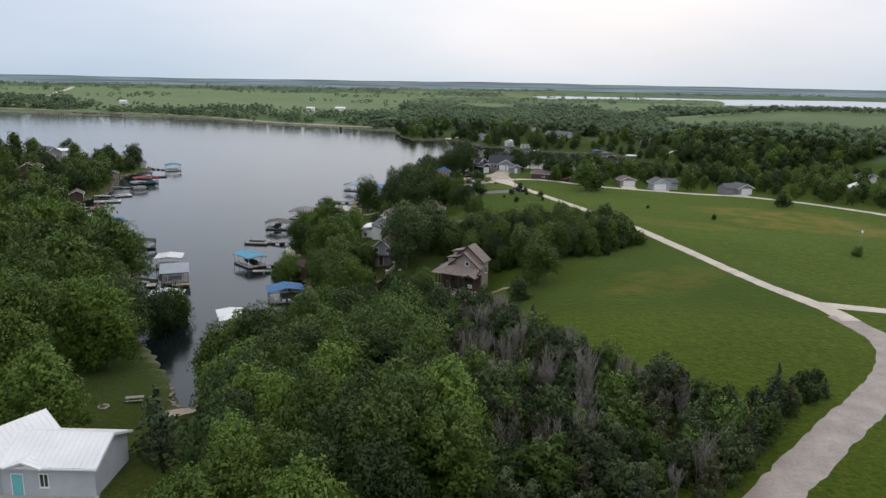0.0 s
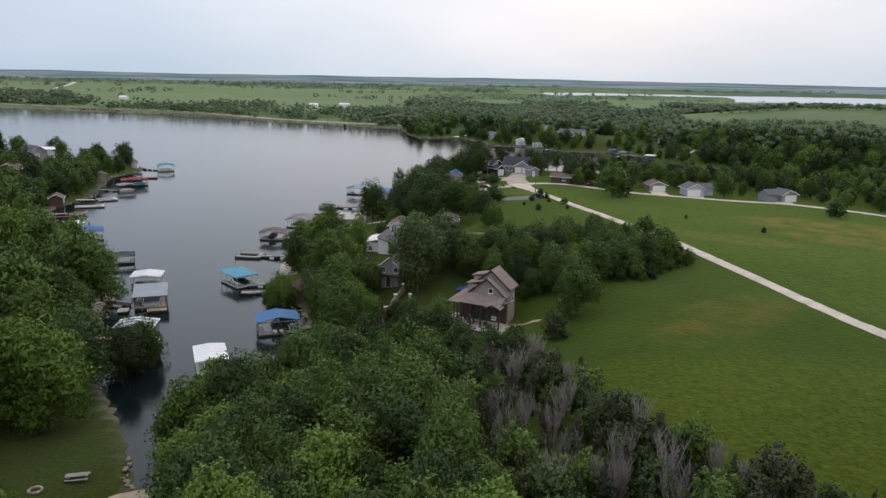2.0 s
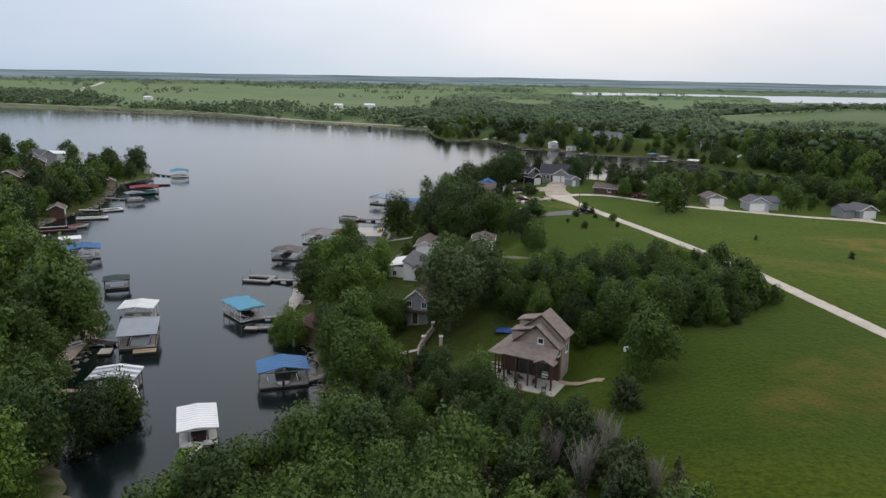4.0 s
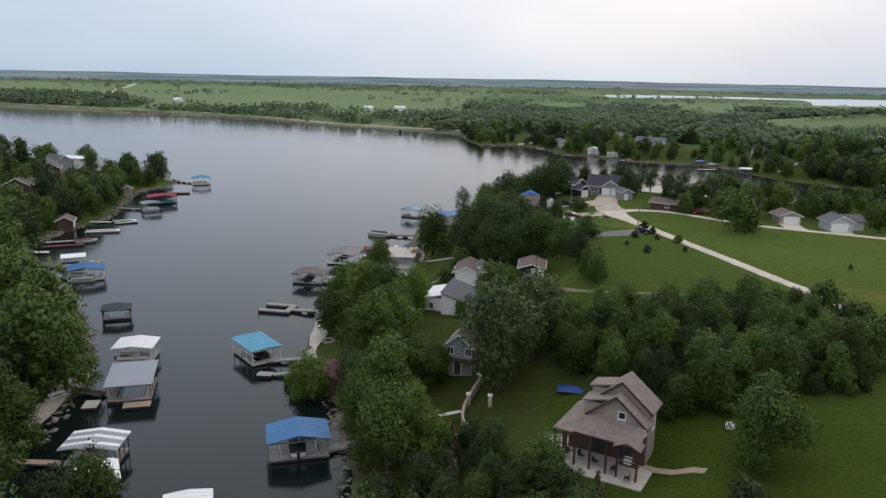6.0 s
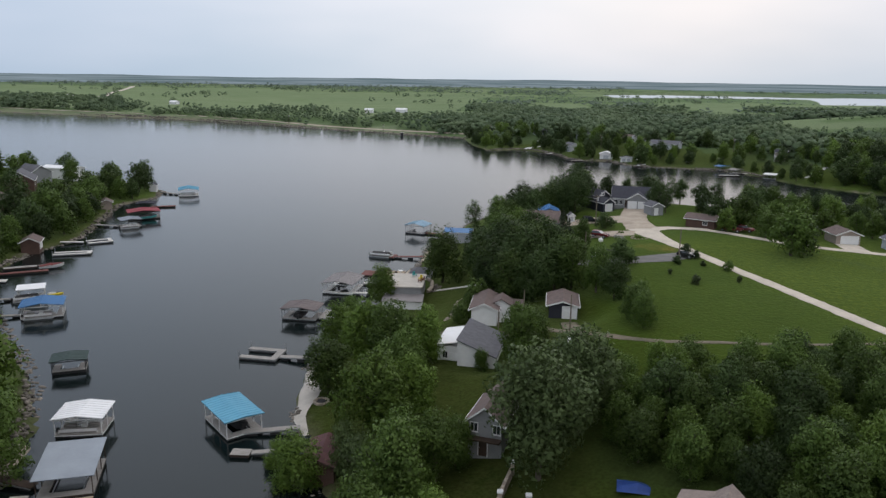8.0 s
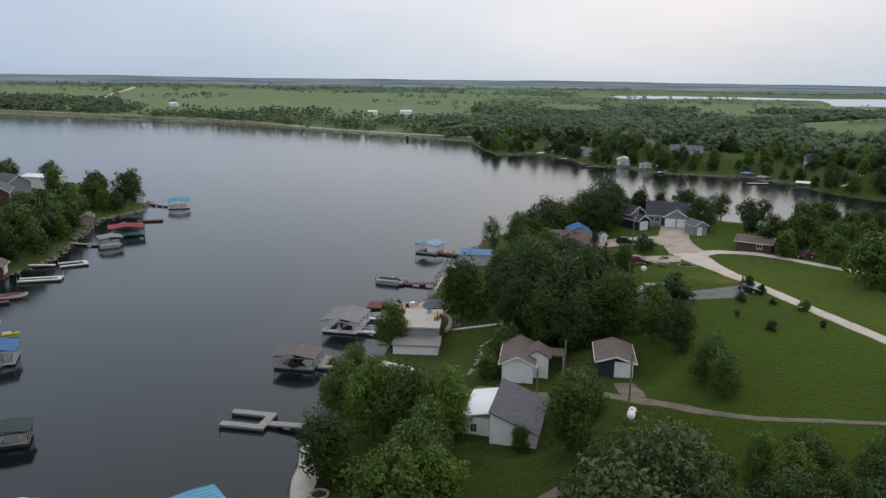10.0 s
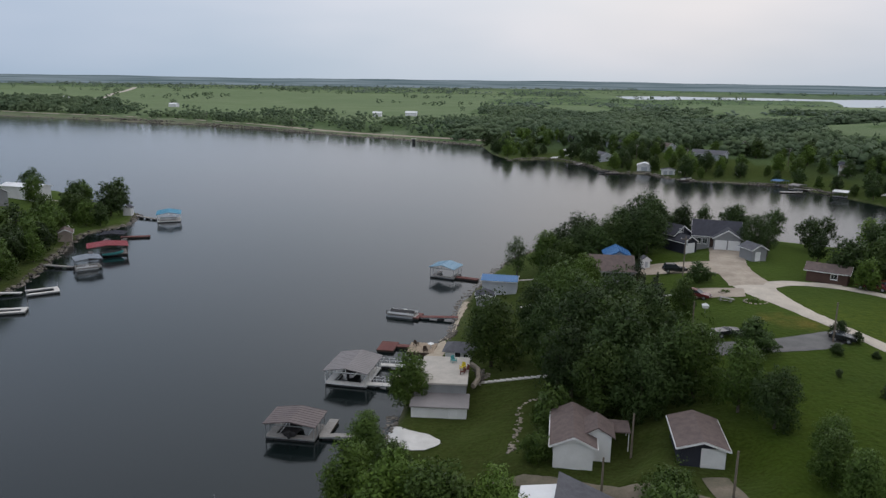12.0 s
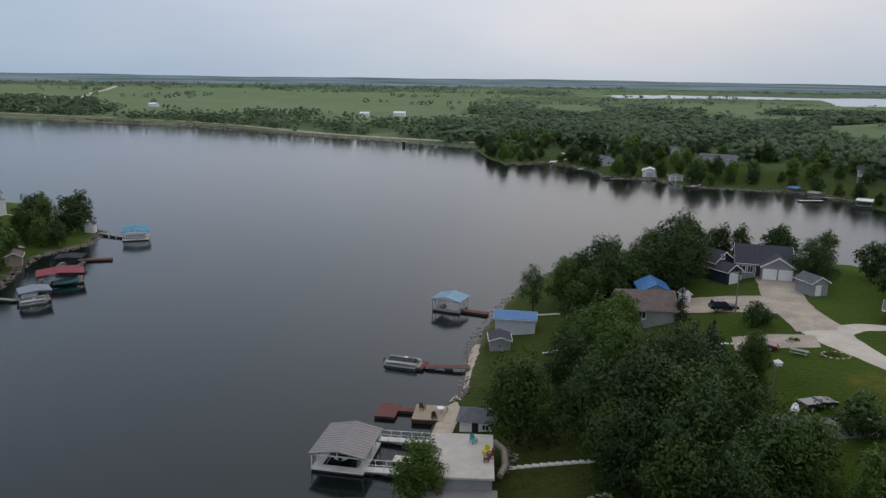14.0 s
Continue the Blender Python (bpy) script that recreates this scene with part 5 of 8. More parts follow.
def pontoon(x, y, z=0.0, turn=0.0, label="pontoon boat with dark seats under a folded cover", cover=DARK, long=6.6):
    m = pose(x, y, z, 0, 0, turn)
    b = thing("pontoon_boat", m, label, "boat")
    h = long / 2
    for s in (-0.85, 0.85):
        part("float_tube", tube([(-h, s, 0.12), (-h + 0.3, s, 0.12), (h - 0.8, s, 0.12), (h, s, 0.34)], [0.22, 0.3, 0.3, 0.05], 10), STEEL, b, smooth_faces=True)
    part("deck", boards(-h + 0.1, -1.2, h - 0.3, 1.2, 0.55, "y", 0.4), SEAT, b)
    for y0 in (-1.2, 1.16):
        part("rail", box(-h + 0.3, y0, 0.75, h - 0.6, y0 + 0.04, 1.15, box(-h + 0.3, y0, 0.56, -h + 0.36, y0 + 0.04, 1.15, box(h - 0.66, y0, 0.56, h - 0.6, y0 + 0.04, 1.15))), WHITE, b, "pale side rail")
    for x0, y0, x1, y1 in ((-h + 0.4, -1.1, -h + 1.9, -0.5), (-h + 0.4, 0.5, -h + 1.9, 1.1), (h - 2.2, -1.1, h - 0.8, -0.5), (h - 2.2, 0.5, h - 0.8, 1.1)):
        part("seat", bevelled(box(x0, y0, 0.56, x1, y1, 0.95), 0.06), SEAT, b)
    part("console", bevelled(box(-0.2, 0.35, 0.56, 0.5, 1.0, 1.3), 0.06), WHITE, b)
    if cover is not None:
        top = bmesh.new()
        pts = [(-h * 0.75, -1.15, 1.0), (-h * 0.75, 0, 1.45), (-h * 0.75, 1.15, 1.0), (h * 0.6, -1.15, 1.0), (h * 0.6, 0, 1.5), (h * 0.6, 1.15, 1.0), (-h * 0.85, 0, 0.95), (h * 0.75, 0, 0.95)]
        solid(top, pts, [(0, 1, 4, 3), (1, 2, 5, 4), (0, 6, 1), (1, 6, 2), (3, 4, 7), (4, 5, 7), (0, 3, 7, 5, 2, 6)])
        part("cover", top, cover, b, "dark canvas boat cover")
    part("motor", bevelled(box(-h - 0.35, -0.2, 0.1, -h + 0.02, 0.2, 0.95), 0.07), STEEL_DARK, b)
    return b


def runabout(x, y, turn=0.0, hull=WHITE, cover=DARK, z=0.35, label="small covered motorboat on a lift"):
    b = thing("motorboat", pose(x, y, z, 0, 0, turn), label, "boat")
    bm = bmesh.new()
    rings = []
    for k, (xx, w, lo, hi) in enumerate(((-2.6, 0.95, 0.1, 0.8), (-0.8, 1.05, 0.0, 0.85), (1.0, 0.95, 0.0, 0.95), (2.2, 0.5, 0.2, 1.05), (2.8, 0.05, 0.6, 1.1))):
        rings.append([bm.verts.new(p) for p in ((xx, -w, hi), (xx, -w * 0.8, lo + 0.25), (xx, 0, lo), (xx, w * 0.8, lo + 0.25), (xx, w, hi))])
    for a, c in zip(rings, rings[1:]):
        for j in range(4):
            bm.faces.new((a[j], a[j + 1], c[j + 1], c[j]))
    bm.faces.new(rings[0][::-1])
    part("hull", bm, hull, b)
    bm = bmesh.new()
    solid(bm, [(-2.6, -0.95, 0.8), (-2.6, 0.95, 0.8), (-0.8, -1.05, 0.87), (-0.8, 1.05, 0.87), (-0.2, 0, 1.35), (1.0, -0.95, 0.97), (1.0, 0.95, 0.97), (2.8, 0, 1.12), (-2.4, 0, 1.0)],
          [(0, 2, 4, 8), (8, 4, 3, 1), (0, 8, 1), (2, 5, 4), (4, 6, 3), (5, 7, 4), (4, 7, 6)])
    part("cover", bm, cover, b, "dark canvas cover")
    part("motor", bevelled(box(-3.0, -0.18, 0.1, -2.6, 0.18, 1.0), 0.06), STEEL_DARK, b)
    return b


def covered_dock(x, y, turn, w, l, roof, label, eave=2.75, rise=0.75, deck=WOOD, flat=False, bays=3, trim=STEEL, stripes=None, lift=True, boat=None, ground_level=0.0):
    """A roofed boat slip: fingers round an open slip, floats, posts and a sheet-metal roof with its ridge along y."""
    d = thing("covered_boat_dock", pose(x, y, ground_level, 0, 0, turn), label, "boat dock", "covered boat docks")
    a, b = w / 2 - 0.25, l / 2 - 0.25
    f = min(1.1, w * 0.2)
    for nm, r in (("finger", (-a, -b, -a + f, b)), ("finger", (a - f, -b, a, b)), ("finger", (-a + f, -b, a - f, -b + f))):
        q = part(nm, boards(*r, 0.5, "x" if nm == "finger" and r[2] - r[0] < 2 else "y"), deck, d)
        part("float", box(r[0] + 0.06, r[1] + 0.06, -0.25, r[2] - 0.06, r[3] - 0.06, 0.3), FLOAT, q, "black dock float")
        part("skirt", box(r[0], r[1], 0.28, r[2], r[3], 0.445), trim, q)
    for i in range(bays + 1):
        yy = -b + 0.1 + (2 * b - 0.2) * i / bays
        for s in (-1, 1):
            part("post", box(s * (a - 0.08) - 0.05, yy - 0.05, 0.5, s * (a - 0.08) + 0.05, yy + 0.05, eave - 0.1), trim, d)
    for s in (-1, 1):
        part("beam", box(s * (a - 0.08) - 0.05, -b, eave - 0.3, s * (a - 0.08) + 0.05, b, eave - 0.1), trim, d)
    for yy in (-b + 0.1, b - 0.1):
        bm = box(-a, yy - 0.04, eave - 0.28, a, yy + 0.04, eave - 0.14)
        if not flat:
            for s in (-1, 1):
                solid(bm, [(0, yy - 0.03, eave - 0.2), (0, yy + 0.03, eave - 0.2), (0, yy + 0.03, eave + rise - 0.15), (0, yy - 0.03, eave + rise - 0.15), (s * 0.08, yy - 0.03, eave - 0.2), (s * 0.08, yy + 0.03, eave - 0.2), (s * 0.08, yy + 0.03, eave + rise - 0.18), (s * 0.08, yy - 0.03, eave + rise - 0.18)],
                      [(0, 1, 2, 3), (7, 6, 5, 4), (0, 4, 5, 1), (2, 6, 7, 3), (0, 3, 7, 4), (1, 5, 6, 2)])
        part("truss", bm, trim, d)
    if flat:
        bm = bmesh.new()
        solid(bm, [(-w / 2, -l / 2, eave), (w / 2, -l / 2, eave + 0.0), (w / 2, l / 2, eave + rise), (-w / 2, l / 2, eave + rise), (-w / 2, -l / 2, eave - 0.1), (w / 2, -l / 2, eave - 0.1), (w / 2, l / 2, eave + rise - 0.1), (-w / 2, l / 2, eave + rise - 0.1)],
              [(0, 1, 2, 3), (7, 6, 5, 4), (0, 4, 5, 1), (1, 5, 6, 2), (2, 6, 7, 3), (3, 7, 4, 0)])
        part("roof", bm, roof, d)
    else:
        rf = part("roof", gable_roof(w, l, eave, eave + rise, 0.1, 0.65), roof, d)
        if stripes:
            n = 6
            for i in range(0, n, 2):
                y0, y1 = -l / 2 + l * i / n, -l / 2 + l * (i + 1) / n
                bm = bmesh.new()
                for s in (-1, 1):
                    solid(bm, [(s * w / 2, y0, eave + 0.055), (s * w / 2, y1, eave + 0.055), (0, y1, eave + rise + 0.055), (0, y0, eave + rise + 0.055)], [(0, 1, 2, 3)])
                part("stripe", bm, stripes, rf, "dark weathered roof stripe")
    if lift:
        for s in (-1, 1):
            part("lift_bar", box(s * (a - f - 0.25) - 0.06, -b + f + 0.2, 0.15, s * (a - f - 0.25) + 0.06, b - 0.3, 0.27), STEEL, d)
    return d


def gangway(points, width, label, deck=WOOD, rails=False, z=0.5, end_z=None):
    """A straight plank walkway from one point to the other, on floats or piles."""
    (x0, y0), (x1, y1) = points
    long, turn = math.hypot(x1 - x0, y1 - y0), math.degrees(math.atan2(y1 - y0, x1 - x0))
    up = math.degrees(math.atan2((end_z if end_z is not None else z) - z, long))
    g = thing("gangway", pose(x0, y0, z, 0, 0, turn) @ pose(0, 0, 0, 0, -up, 0), label, "gangway", "dock gangways")
    part("decking", boards(0, -width / 2, long, width / 2, 0, "y", 0.3), deck, g)
    for s in (-1, 1):
        part("stringer", box(0, s * width / 2 - 0.04, -0.2, long, s * width / 2 + 0.04, -0.055), STEEL, g)
        if rails:
            bm = box(0, s * width / 2 - 0.03, 0.9, long, s * width / 2 + 0.03, 0.95)
            for i in range(int(long / 1.4) + 1):
                box(i * 1.4, s * width / 2 - 0.03, 0, i * 1.4 + 0.05, s * width / 2 + 0.03, 0.9, bm)
            part("handrail", bm, WHITE, g, "white handrail")
    for i in range(max(1, int(long / 3))):
        part("float", box(0.3 + i * 3, -width / 2 + 0.1, -0.75, min(long, 1.6 + i * 3), width / 2 - 0.1, -0.21), FLOAT, g)
    return g


def raft(x, y, turn, w, l, deck, label, name="floating_dock", z=0.5):
    r = thing(name, pose(x, y, 0, 0, 0, turn), label, "dock", "open floating docks")
    part("decking", boards(-w / 2, -l / 2, w / 2, l / 2, z, "x", 0.3), deck, r)
    part("frame", box(-w / 2, -l / 2, 0.2, w / 2, l / 2, z - 0.055), WOOD_DARK, r)
    part("float", box(-w / 2 + 0.1, -l / 2 + 0.1, -0.3, w / 2 - 0.1, l / 2 - 0.1, 0.195), FLOAT, r)
    return r


def u_dock(x, y, turn, w, l, arm, deck, label):
    r = thing("floating_dock", pose(x, y, 0, 0, 0, turn), label, "dock", "open floating docks")
    for nm, q in (("arm", (-w / 2, -l / 2, w / 2 - arm, -l / 2 + arm)), ("arm", (-w / 2, l / 2 - arm, w / 2 - arm, l / 2)), ("cross_walk", (w / 2 - arm, -l / 2, w / 2, l / 2))):
        c = part(nm, boards(*q, 0.55, "y" if nm == "arm" else "x"), deck, r)
        part("frame", box(q[0], q[1], 0.25, q[2], q[3], 0.495), STEEL, c)
        part("float", box(q[0] + 0.08, q[1] + 0.08, -0.3, q[2] - 0.08, q[3] - 0.08, 0.24), FLOAT, c)
    for px, py in ((-w / 2 + 0.1, -l / 2 + 0.1), (-w / 2 + 0.1, l / 2 - 0.1), (w / 2 - 0.1, l / 2 - 0.1)):
        part("piling", tube([(px, py, -1), (px, py, 1.5)], [0.06, 0.06], 8), STEEL, r)
    return r


# east side, from the cove outwards
covered_dock(-33.0, 147.9, 20, 7.6, 5.4, BLUE_METAL, "open boat dock with a bright blue metal gable roof")
runabout(-33.2, 148.0, 110)
gangway(((-29.4, 148.0), (-24.0, 151.4)), 1.2, "weathered plank gangway to a wooded bank", end_z=0.9)
covered_dock(-48.6, 178.0, 43, 5.4, 8.3, TEAL_METAL, "open boat dock with a sky-blue metal roof", eave=2.7, rise=0.2, trim=WHITE)
runabout(-48.6, 178.2, 133, DARK, DARK)
gangway(((-46.2, 175.6), (-39.2, 177.2)), 1.1, "grey plank gangway to a stone patio", end_z=0.8)
raft(-44.7, 170.3, 2, 2.4, 1.6, WOOD, "small square swim raft with a pale deck")
gangway(((-43.4, 170.4), (-39.0, 171.0)), 0.9, "short plank walkway to the bank", end_z=0.8)
u_dock(-53.0, 203.2, -5, 6.4, 5.0, 1.2, WOOD, "U-shaped open floating dock with grey planks")
gangway(((-49.8, 202.4), (-43.4, 201.2)), 1.2, "sloping plank gangway from a floating dock", end_z=1.0)
covered_dock(-52.2, 224.2, -3, 7.2, 5.2, BROWN_METAL, "open boat dock with a brown metal roof", eave=2.35, rise=0.55, trim=STEEL)
runabout(-52.3, 224.6, 88, DARK, DARK)
raft(-48.0, 225.6, -3, 1.3, 5.0, WOOD, "narrow side deck with a ladder")
gangway(((-48.6, 223.2), (-41.5, 223.6)), 1.1, "weathered gangway to a small beach", end_z=0.7)
covered_dock(-48.7, 244.1, -6, 7.2, 8.5, TAUPE_METAL, "large boat dock with a taupe metal roof and white walkways", eave=2.5, rise=0.65, deck=CONCRETE_WHITE, trim=WHITE, bays=4)
runabout(-48.9, 245.0, 84, WHITE, DARK)
gangway(((-45.3, 248.9), (-37.6, 247.9)), 1.2, "white railed gangway from a boat dock", CONCRETE_WHITE, True, end_z=0.9)
gangway(((-46.0, 240.9), (-38.2, 239.9)), 1.2, "white railed gangway beside a boat dock", CONCRETE_WHITE, True, end_z=0.9)
raft(-41.7, 244.0, -6, 2.0, 1.6, CREAM, "small cream float tied between gangways", "float_platform", 0.4)
raft(-45.6, 257.7, -4, 3.0, 4.4, WOOD_RED, "dark red stained swim platform")
raft(-42.9, 258.2, -4, 2.3, 1.3, WOOD_RED, "dark red connecting walkway", "dock_walkway")
raft(-39.4, 257.0, -2, 4.6, 4.9, WOOD_TAN, "tan timber deck at the water's edge", "timber_dock", 0.75)
pontoon(-45.7, 276.0, 0, -12)
raft(-42.6, 275.5, -12, 1.2, 3.4, WOOD_RED, "short red dock head beside a boat", "dock_walkway")
gangway(((-42.0, 275.0), (-34.6, 274.8)), 1.3, "dark red plank walkway to a beach", WOOD_RED, end_z=0.8)
covered_dock(-40.3, 308.0, -18, 6.6, 5.6, PALE_BLUE, "boat dock with a pale blue metal roof", eave=2.7)
raft(-35.2, 305.8, -18, 6.0, 1.6, WOOD_RED, "reddish timber walkway to the bank", "dock_walkway")
# west side
covered_dock(-39.2, 130.0, 22, 5.0, 7.4, WHITE_METAL, "boat dock with a white metal roof and a pale gangway", eave=2.6, rise=0.25, deck=CONCRETE_WHITE, trim=WHITE)
gangway(((-38.0, 127.0), (-36.8, 117.5)), 1.1, "pale gangway towards the end of the cove", CONCRETE_WHITE)
runabout(-39.2, 130.3, 112, CAR_RED, DARK)
covered_dock(-52.2, 136.2, 32, 4.6, 4.8, WHITE, "boat dock under an off-white curved roof", eave=2.4, rise=0.7)
covered_dock(-56.2, 142.8, 8, 6.8, 4.8, WHITE_METAL, "boat dock with a grey and white striped roof", eave=2.6, rise=0.5, stripes=GREY_METAL, trim=WOOD_DARK)
gangway(((-59.4, 141.0), (-66.0, 140.0)), 1.0, "brown plank gangway to the bank", WOOD_TAN, end_z=0.8)
covered_dock(-61.6, 162.1, 20, 6.4, 8.5, GREY_METAL, "boat dock with a blue-grey metal roof", eave=2.8, rise=0.35, flat=True, deck=WOOD, trim=WOOD_DARK)
raft(-58.6, 157.4, 20, 3.6, 1.8, WOOD_TAN, "low timber swim step", "swim_platform", 0.45)
raft(-64.8, 156.6, 15, 2.0, 2.6, CONCRETE, "pale landing step by the bank", "landing_stage", 0.45)
gangway(((-64.8, 160.0), (-70.6, 160.8)), 1.3, "dark plank bridge to a stone terrace", WOOD_DARK, end_z=0.8)
covered_dock(-67.4, 174.6, 12, 6.4, 5.4, WHITE_METAL, "boat dock with an off-white metal roof", eave=2.7, rise=0.4, bays=2, trim=WHITE)
pontoon(-67.2, 173.6, 0, 14, "white pontoon boat under a dock roof", None, 5.6)
covered_dock(-81.0, 193.6, 25, 5.4, 4.0, GREEN_METAL, "low dark green roofed boat dock", eave=2.2, rise=0.3, trim=STEEL_DARK)
covered_dock(-101.8, 219.0, 27, 7.8, 6.0, BLUE_METAL, "boat dock with a blue metal roof and white frame", eave=2.6, rise=0.6, trim=WHITE)
pontoon(-101.4, 217.2, 0, 27, "pale pontoon boat in a roofed dock", None, 5.6)
gangway(((-105.0, 217.2), (-112.5, 213.6)), 1.0, "grey gangway to the bank", end_z=0.8)
covered_dock(-110.8, 229.0, 30, 5.4, 4.0, WHITE_METAL, "boat shelter with a flat white roof", eave=2.5, rise=0.12, flat=True, trim=WHITE)
pontoon(-110.4, 227.2, 0, 32, "dark blue-grey pontoon boat at a shelter", DARK, 5.6)
gangway(((-113.5, 226.8), (-121.0, 223.0)), 0.9, "narrow gangway to the bank", end_z=0.8)
covered_dock(-128.0, 302.8, 40, 6.2, 5.2, GREY_METAL, "boat dock with a grey metal roof", eave=2.6, rise=0.4, trim=STEEL_DARK)
pontoon(-127.4, 301.4, 0, 40, "dark pontoon boat under a grey roof", None, 5.6)
gangway(((-131, 301.5), (-138.5, 301.5)), 1.0, "grey gangway to the bank", end_z=0.8)
covered_dock(-131.0, 317.2, 32, 10.0, 6.4, RED_METAL, "wide boat dock with a faded red metal roof", eave=2.6, rise=0.5, trim=WOOD_DARK)
runabout(-128.5, 315.0, 40, AQUA, DARK)
covered_dock(-137.4, 332.0, 15, 6.5, 5.0, SHINGLE_DARK, "boat dock with a dark low roof", eave=2.5, rise=0.3, trim=STEEL_DARK)
raft(-134.0, 337.5, 20, 8.0, 2.0, WOOD_RED, "reddish plank dock by a shelter", "dock_walkway")
covered_dock(-136.6, 364.5, 24, 7.6, 7.6, TEAL_METAL, "far boat dock with a teal roof and white rails", eave=2.7, rise=0.7, trim=WHITE, deck=CONCRETE_WHITE)
pontoon(-136.4, 363.6, 0, 24, "white pontoon boat under a teal roof", None, 6.0)
gangway(((-140.8, 364.2), (-149.5, 367.6)), 1.0, "thin gangway to the tip of the point", end_z=0.8)
u_dock(-125.5, 281.0, 38, 6.4, 4.4, 1.0, CONCRETE_WHITE, "pale U-shaped floating dock")
gangway(((-129.0, 279.2), (-134.5, 277.0)), 1.0, "pale gangway to the bank", CONCRETE_WHITE, end_z=0.8)
u_dock(-124.6, 266.5, 22, 9.0, 3.4, 1.0, CONCRETE_WHITE, "long pale floating dock with two arms")
raft(-127.5, 251.5, 30, 9.0, 1.6, WOOD, "weathered dock with lounge chairs")
raft(-124.6, 247.0, 30, 10.0, 1.5, WOOD_RED, "dark plank dock at the bank", "dock_walkway")
runabout(-121.5, 252.5, 35, WHITE, MAROON, 0.1, "moored motorboat with a maroon cover")
gangway(((-124, 240), (-131.5, 236.5)), 2.0, "wide concrete boat ramp slab", CONCRETE_WHITE, z=0.35, end_z=0.9)


def jet_ski(x, y, turn):
    j = thing("jet_ski", pose(x, y, 0.2, 0, 0, turn), "yellow and white jet ski on a float", "jet ski")
    bm = bmesh.new()
    rings = []
    for xx, w, lo, hi in ((-1.4, 0.5, 0.1, 0.45), (0.0, 0.6, 0.0, 0.55), (1.0, 0.45, 0.1, 0.6), (1.6, 0.05, 0.35, 0.6)):
        rings.append([bm.verts.new(p) for p in ((xx, -w, hi), (xx, -w * 0.7, lo), (xx, w * 0.7, lo), (xx, w, hi), (xx, 0, hi + 0.08))])
    for a, c in zip(rings, rings[1:]):
        for k in range(5):
            bm.faces.new((a[k], a[(k + 1) % 5], c[(k + 1) % 5], c[k]))
    bm.faces.new(rings[0][::-1])
    part("hull", bm, YELLOW, j)
    part("seat", bevelled(box(-1.2, -0.2, 0.5, 0.3, 0.2, 0.85), 0.06), WHITE, j)
    part("handlebar", box(0.4, -0.4, 0.95, 0.48, 0.4, 1.02, box(0.35, -0.12, 0.5, 0.6, 0.12, 0.95)), DARK, j)


jet_ski(-106.8, 230.6, 30)


# ---- houses ----
def siding_wall(w, l, base, eave, ridge, lap=0.0, bm=None):
    """Four walls with gable ends at the y sides, as one closed body; lap adds thin proud boards."""
    bm = bm or bmesh.new()
    x, y = w / 2, l / 2
    pts = []
    for yy in (-y, y):
        pts += [(-x, yy, base), (-x, yy, eave), (0, yy, ridge), (x, yy, eave), (x, yy, base)]
    solid(bm, pts, [(0, 4, 3, 2, 1), (5, 6, 7, 8, 9), (0, 1, 6, 5), (4, 9, 8, 3), (1, 2, 7, 6), (2, 3, 8, 7), (0, 5, 9, 4)])
    return bm


def side_matrix(side, w, l):
    """A frame on one wall: x along the wall, y outwards, z up."""
    return {"S": pose(0, -l / 2, 0, 0, 0, 180), "N": pose(0, l / 2, 0), "W": pose(-w / 2, 0, 0, 0, 0, 90), "E": pose(w / 2, 0, 0, 0, 0, -90)}[side]


def placed(ob, m):
    ob.matrix_local = m
    return ob


def window(parent, m, at, sill, wide, tall, frame_material=WHITE, bars=1):
    f = 0.09
    bm = box(at - wide / 2 - f, 0.01, sill - f, at + wide / 2 + f, 0.07, sill)
    box(at - wide / 2 - f, 0.01, sill + tall, at + wide / 2 + f, 0.07, sill + tall + f, bm)
    box(at - wide / 2 - f, 0.01, sill, at - wide / 2, 0.07, sill + tall, bm)
    box(at + wide / 2, 0.01, sill, at + wide / 2 + f, 0.07, sill + tall, bm)
    for i in range(bars):
        c = at - wide / 2 + wide * (i + 1) / (bars + 1)
        box(c - 0.03, 0.012, sill, c + 0.03, 0.06, sill + tall, bm)
    w = placed(part("window", bm, frame_material, parent), m)
    part("pane", box(at - wide / 2, 0.004, sill, at + wide / 2, 0.03, sill + tall), GLASS, w)
    part("sill", box(at - wide / 2 - 0.12, 0.0, sill - 0.15, at + wide / 2 + 0.12, 0.12, sill - 0.1), frame_material, w)
    return w


def door(parent, m, at, base, wide, tall, material, name="door", rows=3):
    d = placed(part(name, box(at - wide / 2, 0.006, base, at + wide / 2, 0.05, base + tall), material, parent), m)
    for i in range(rows):
        z0, z1 = base + tall * i / rows + 0.06, base + tall * (i + 1) / rows - 0.06
        n = 4 if name == "garage_door" else 1
        for k in range(n):
            x0 = at - wide / 2 + wide * k / n + 0.08
            part("panel", box(x0, 0.05, z0, x0 + wide / n - 0.16, 0.075, z1), material, d)
    f = 0.1
    bm = box(at - wide / 2 - f, 0.008, base, at - wide / 2 - 0.003, 0.08, base + tall + f)
    box(at + wide / 2 + 0.003, 0.008, base, at + wide / 2 + f, 0.08, base + tall + f, bm)
    box(at - wide / 2, 0.008, base + tall + 0.003, at + wide / 2, 0.08, base + tall + f, bm)
    part("frame", bm, WHITE, d)
    if name == "door":
        part("handle", box(at + wide / 2 - 0.14, 0.05, base + 1.0, at + wide / 2 - 0.06, 0.12, base + 1.08), STEEL, d)
    return d


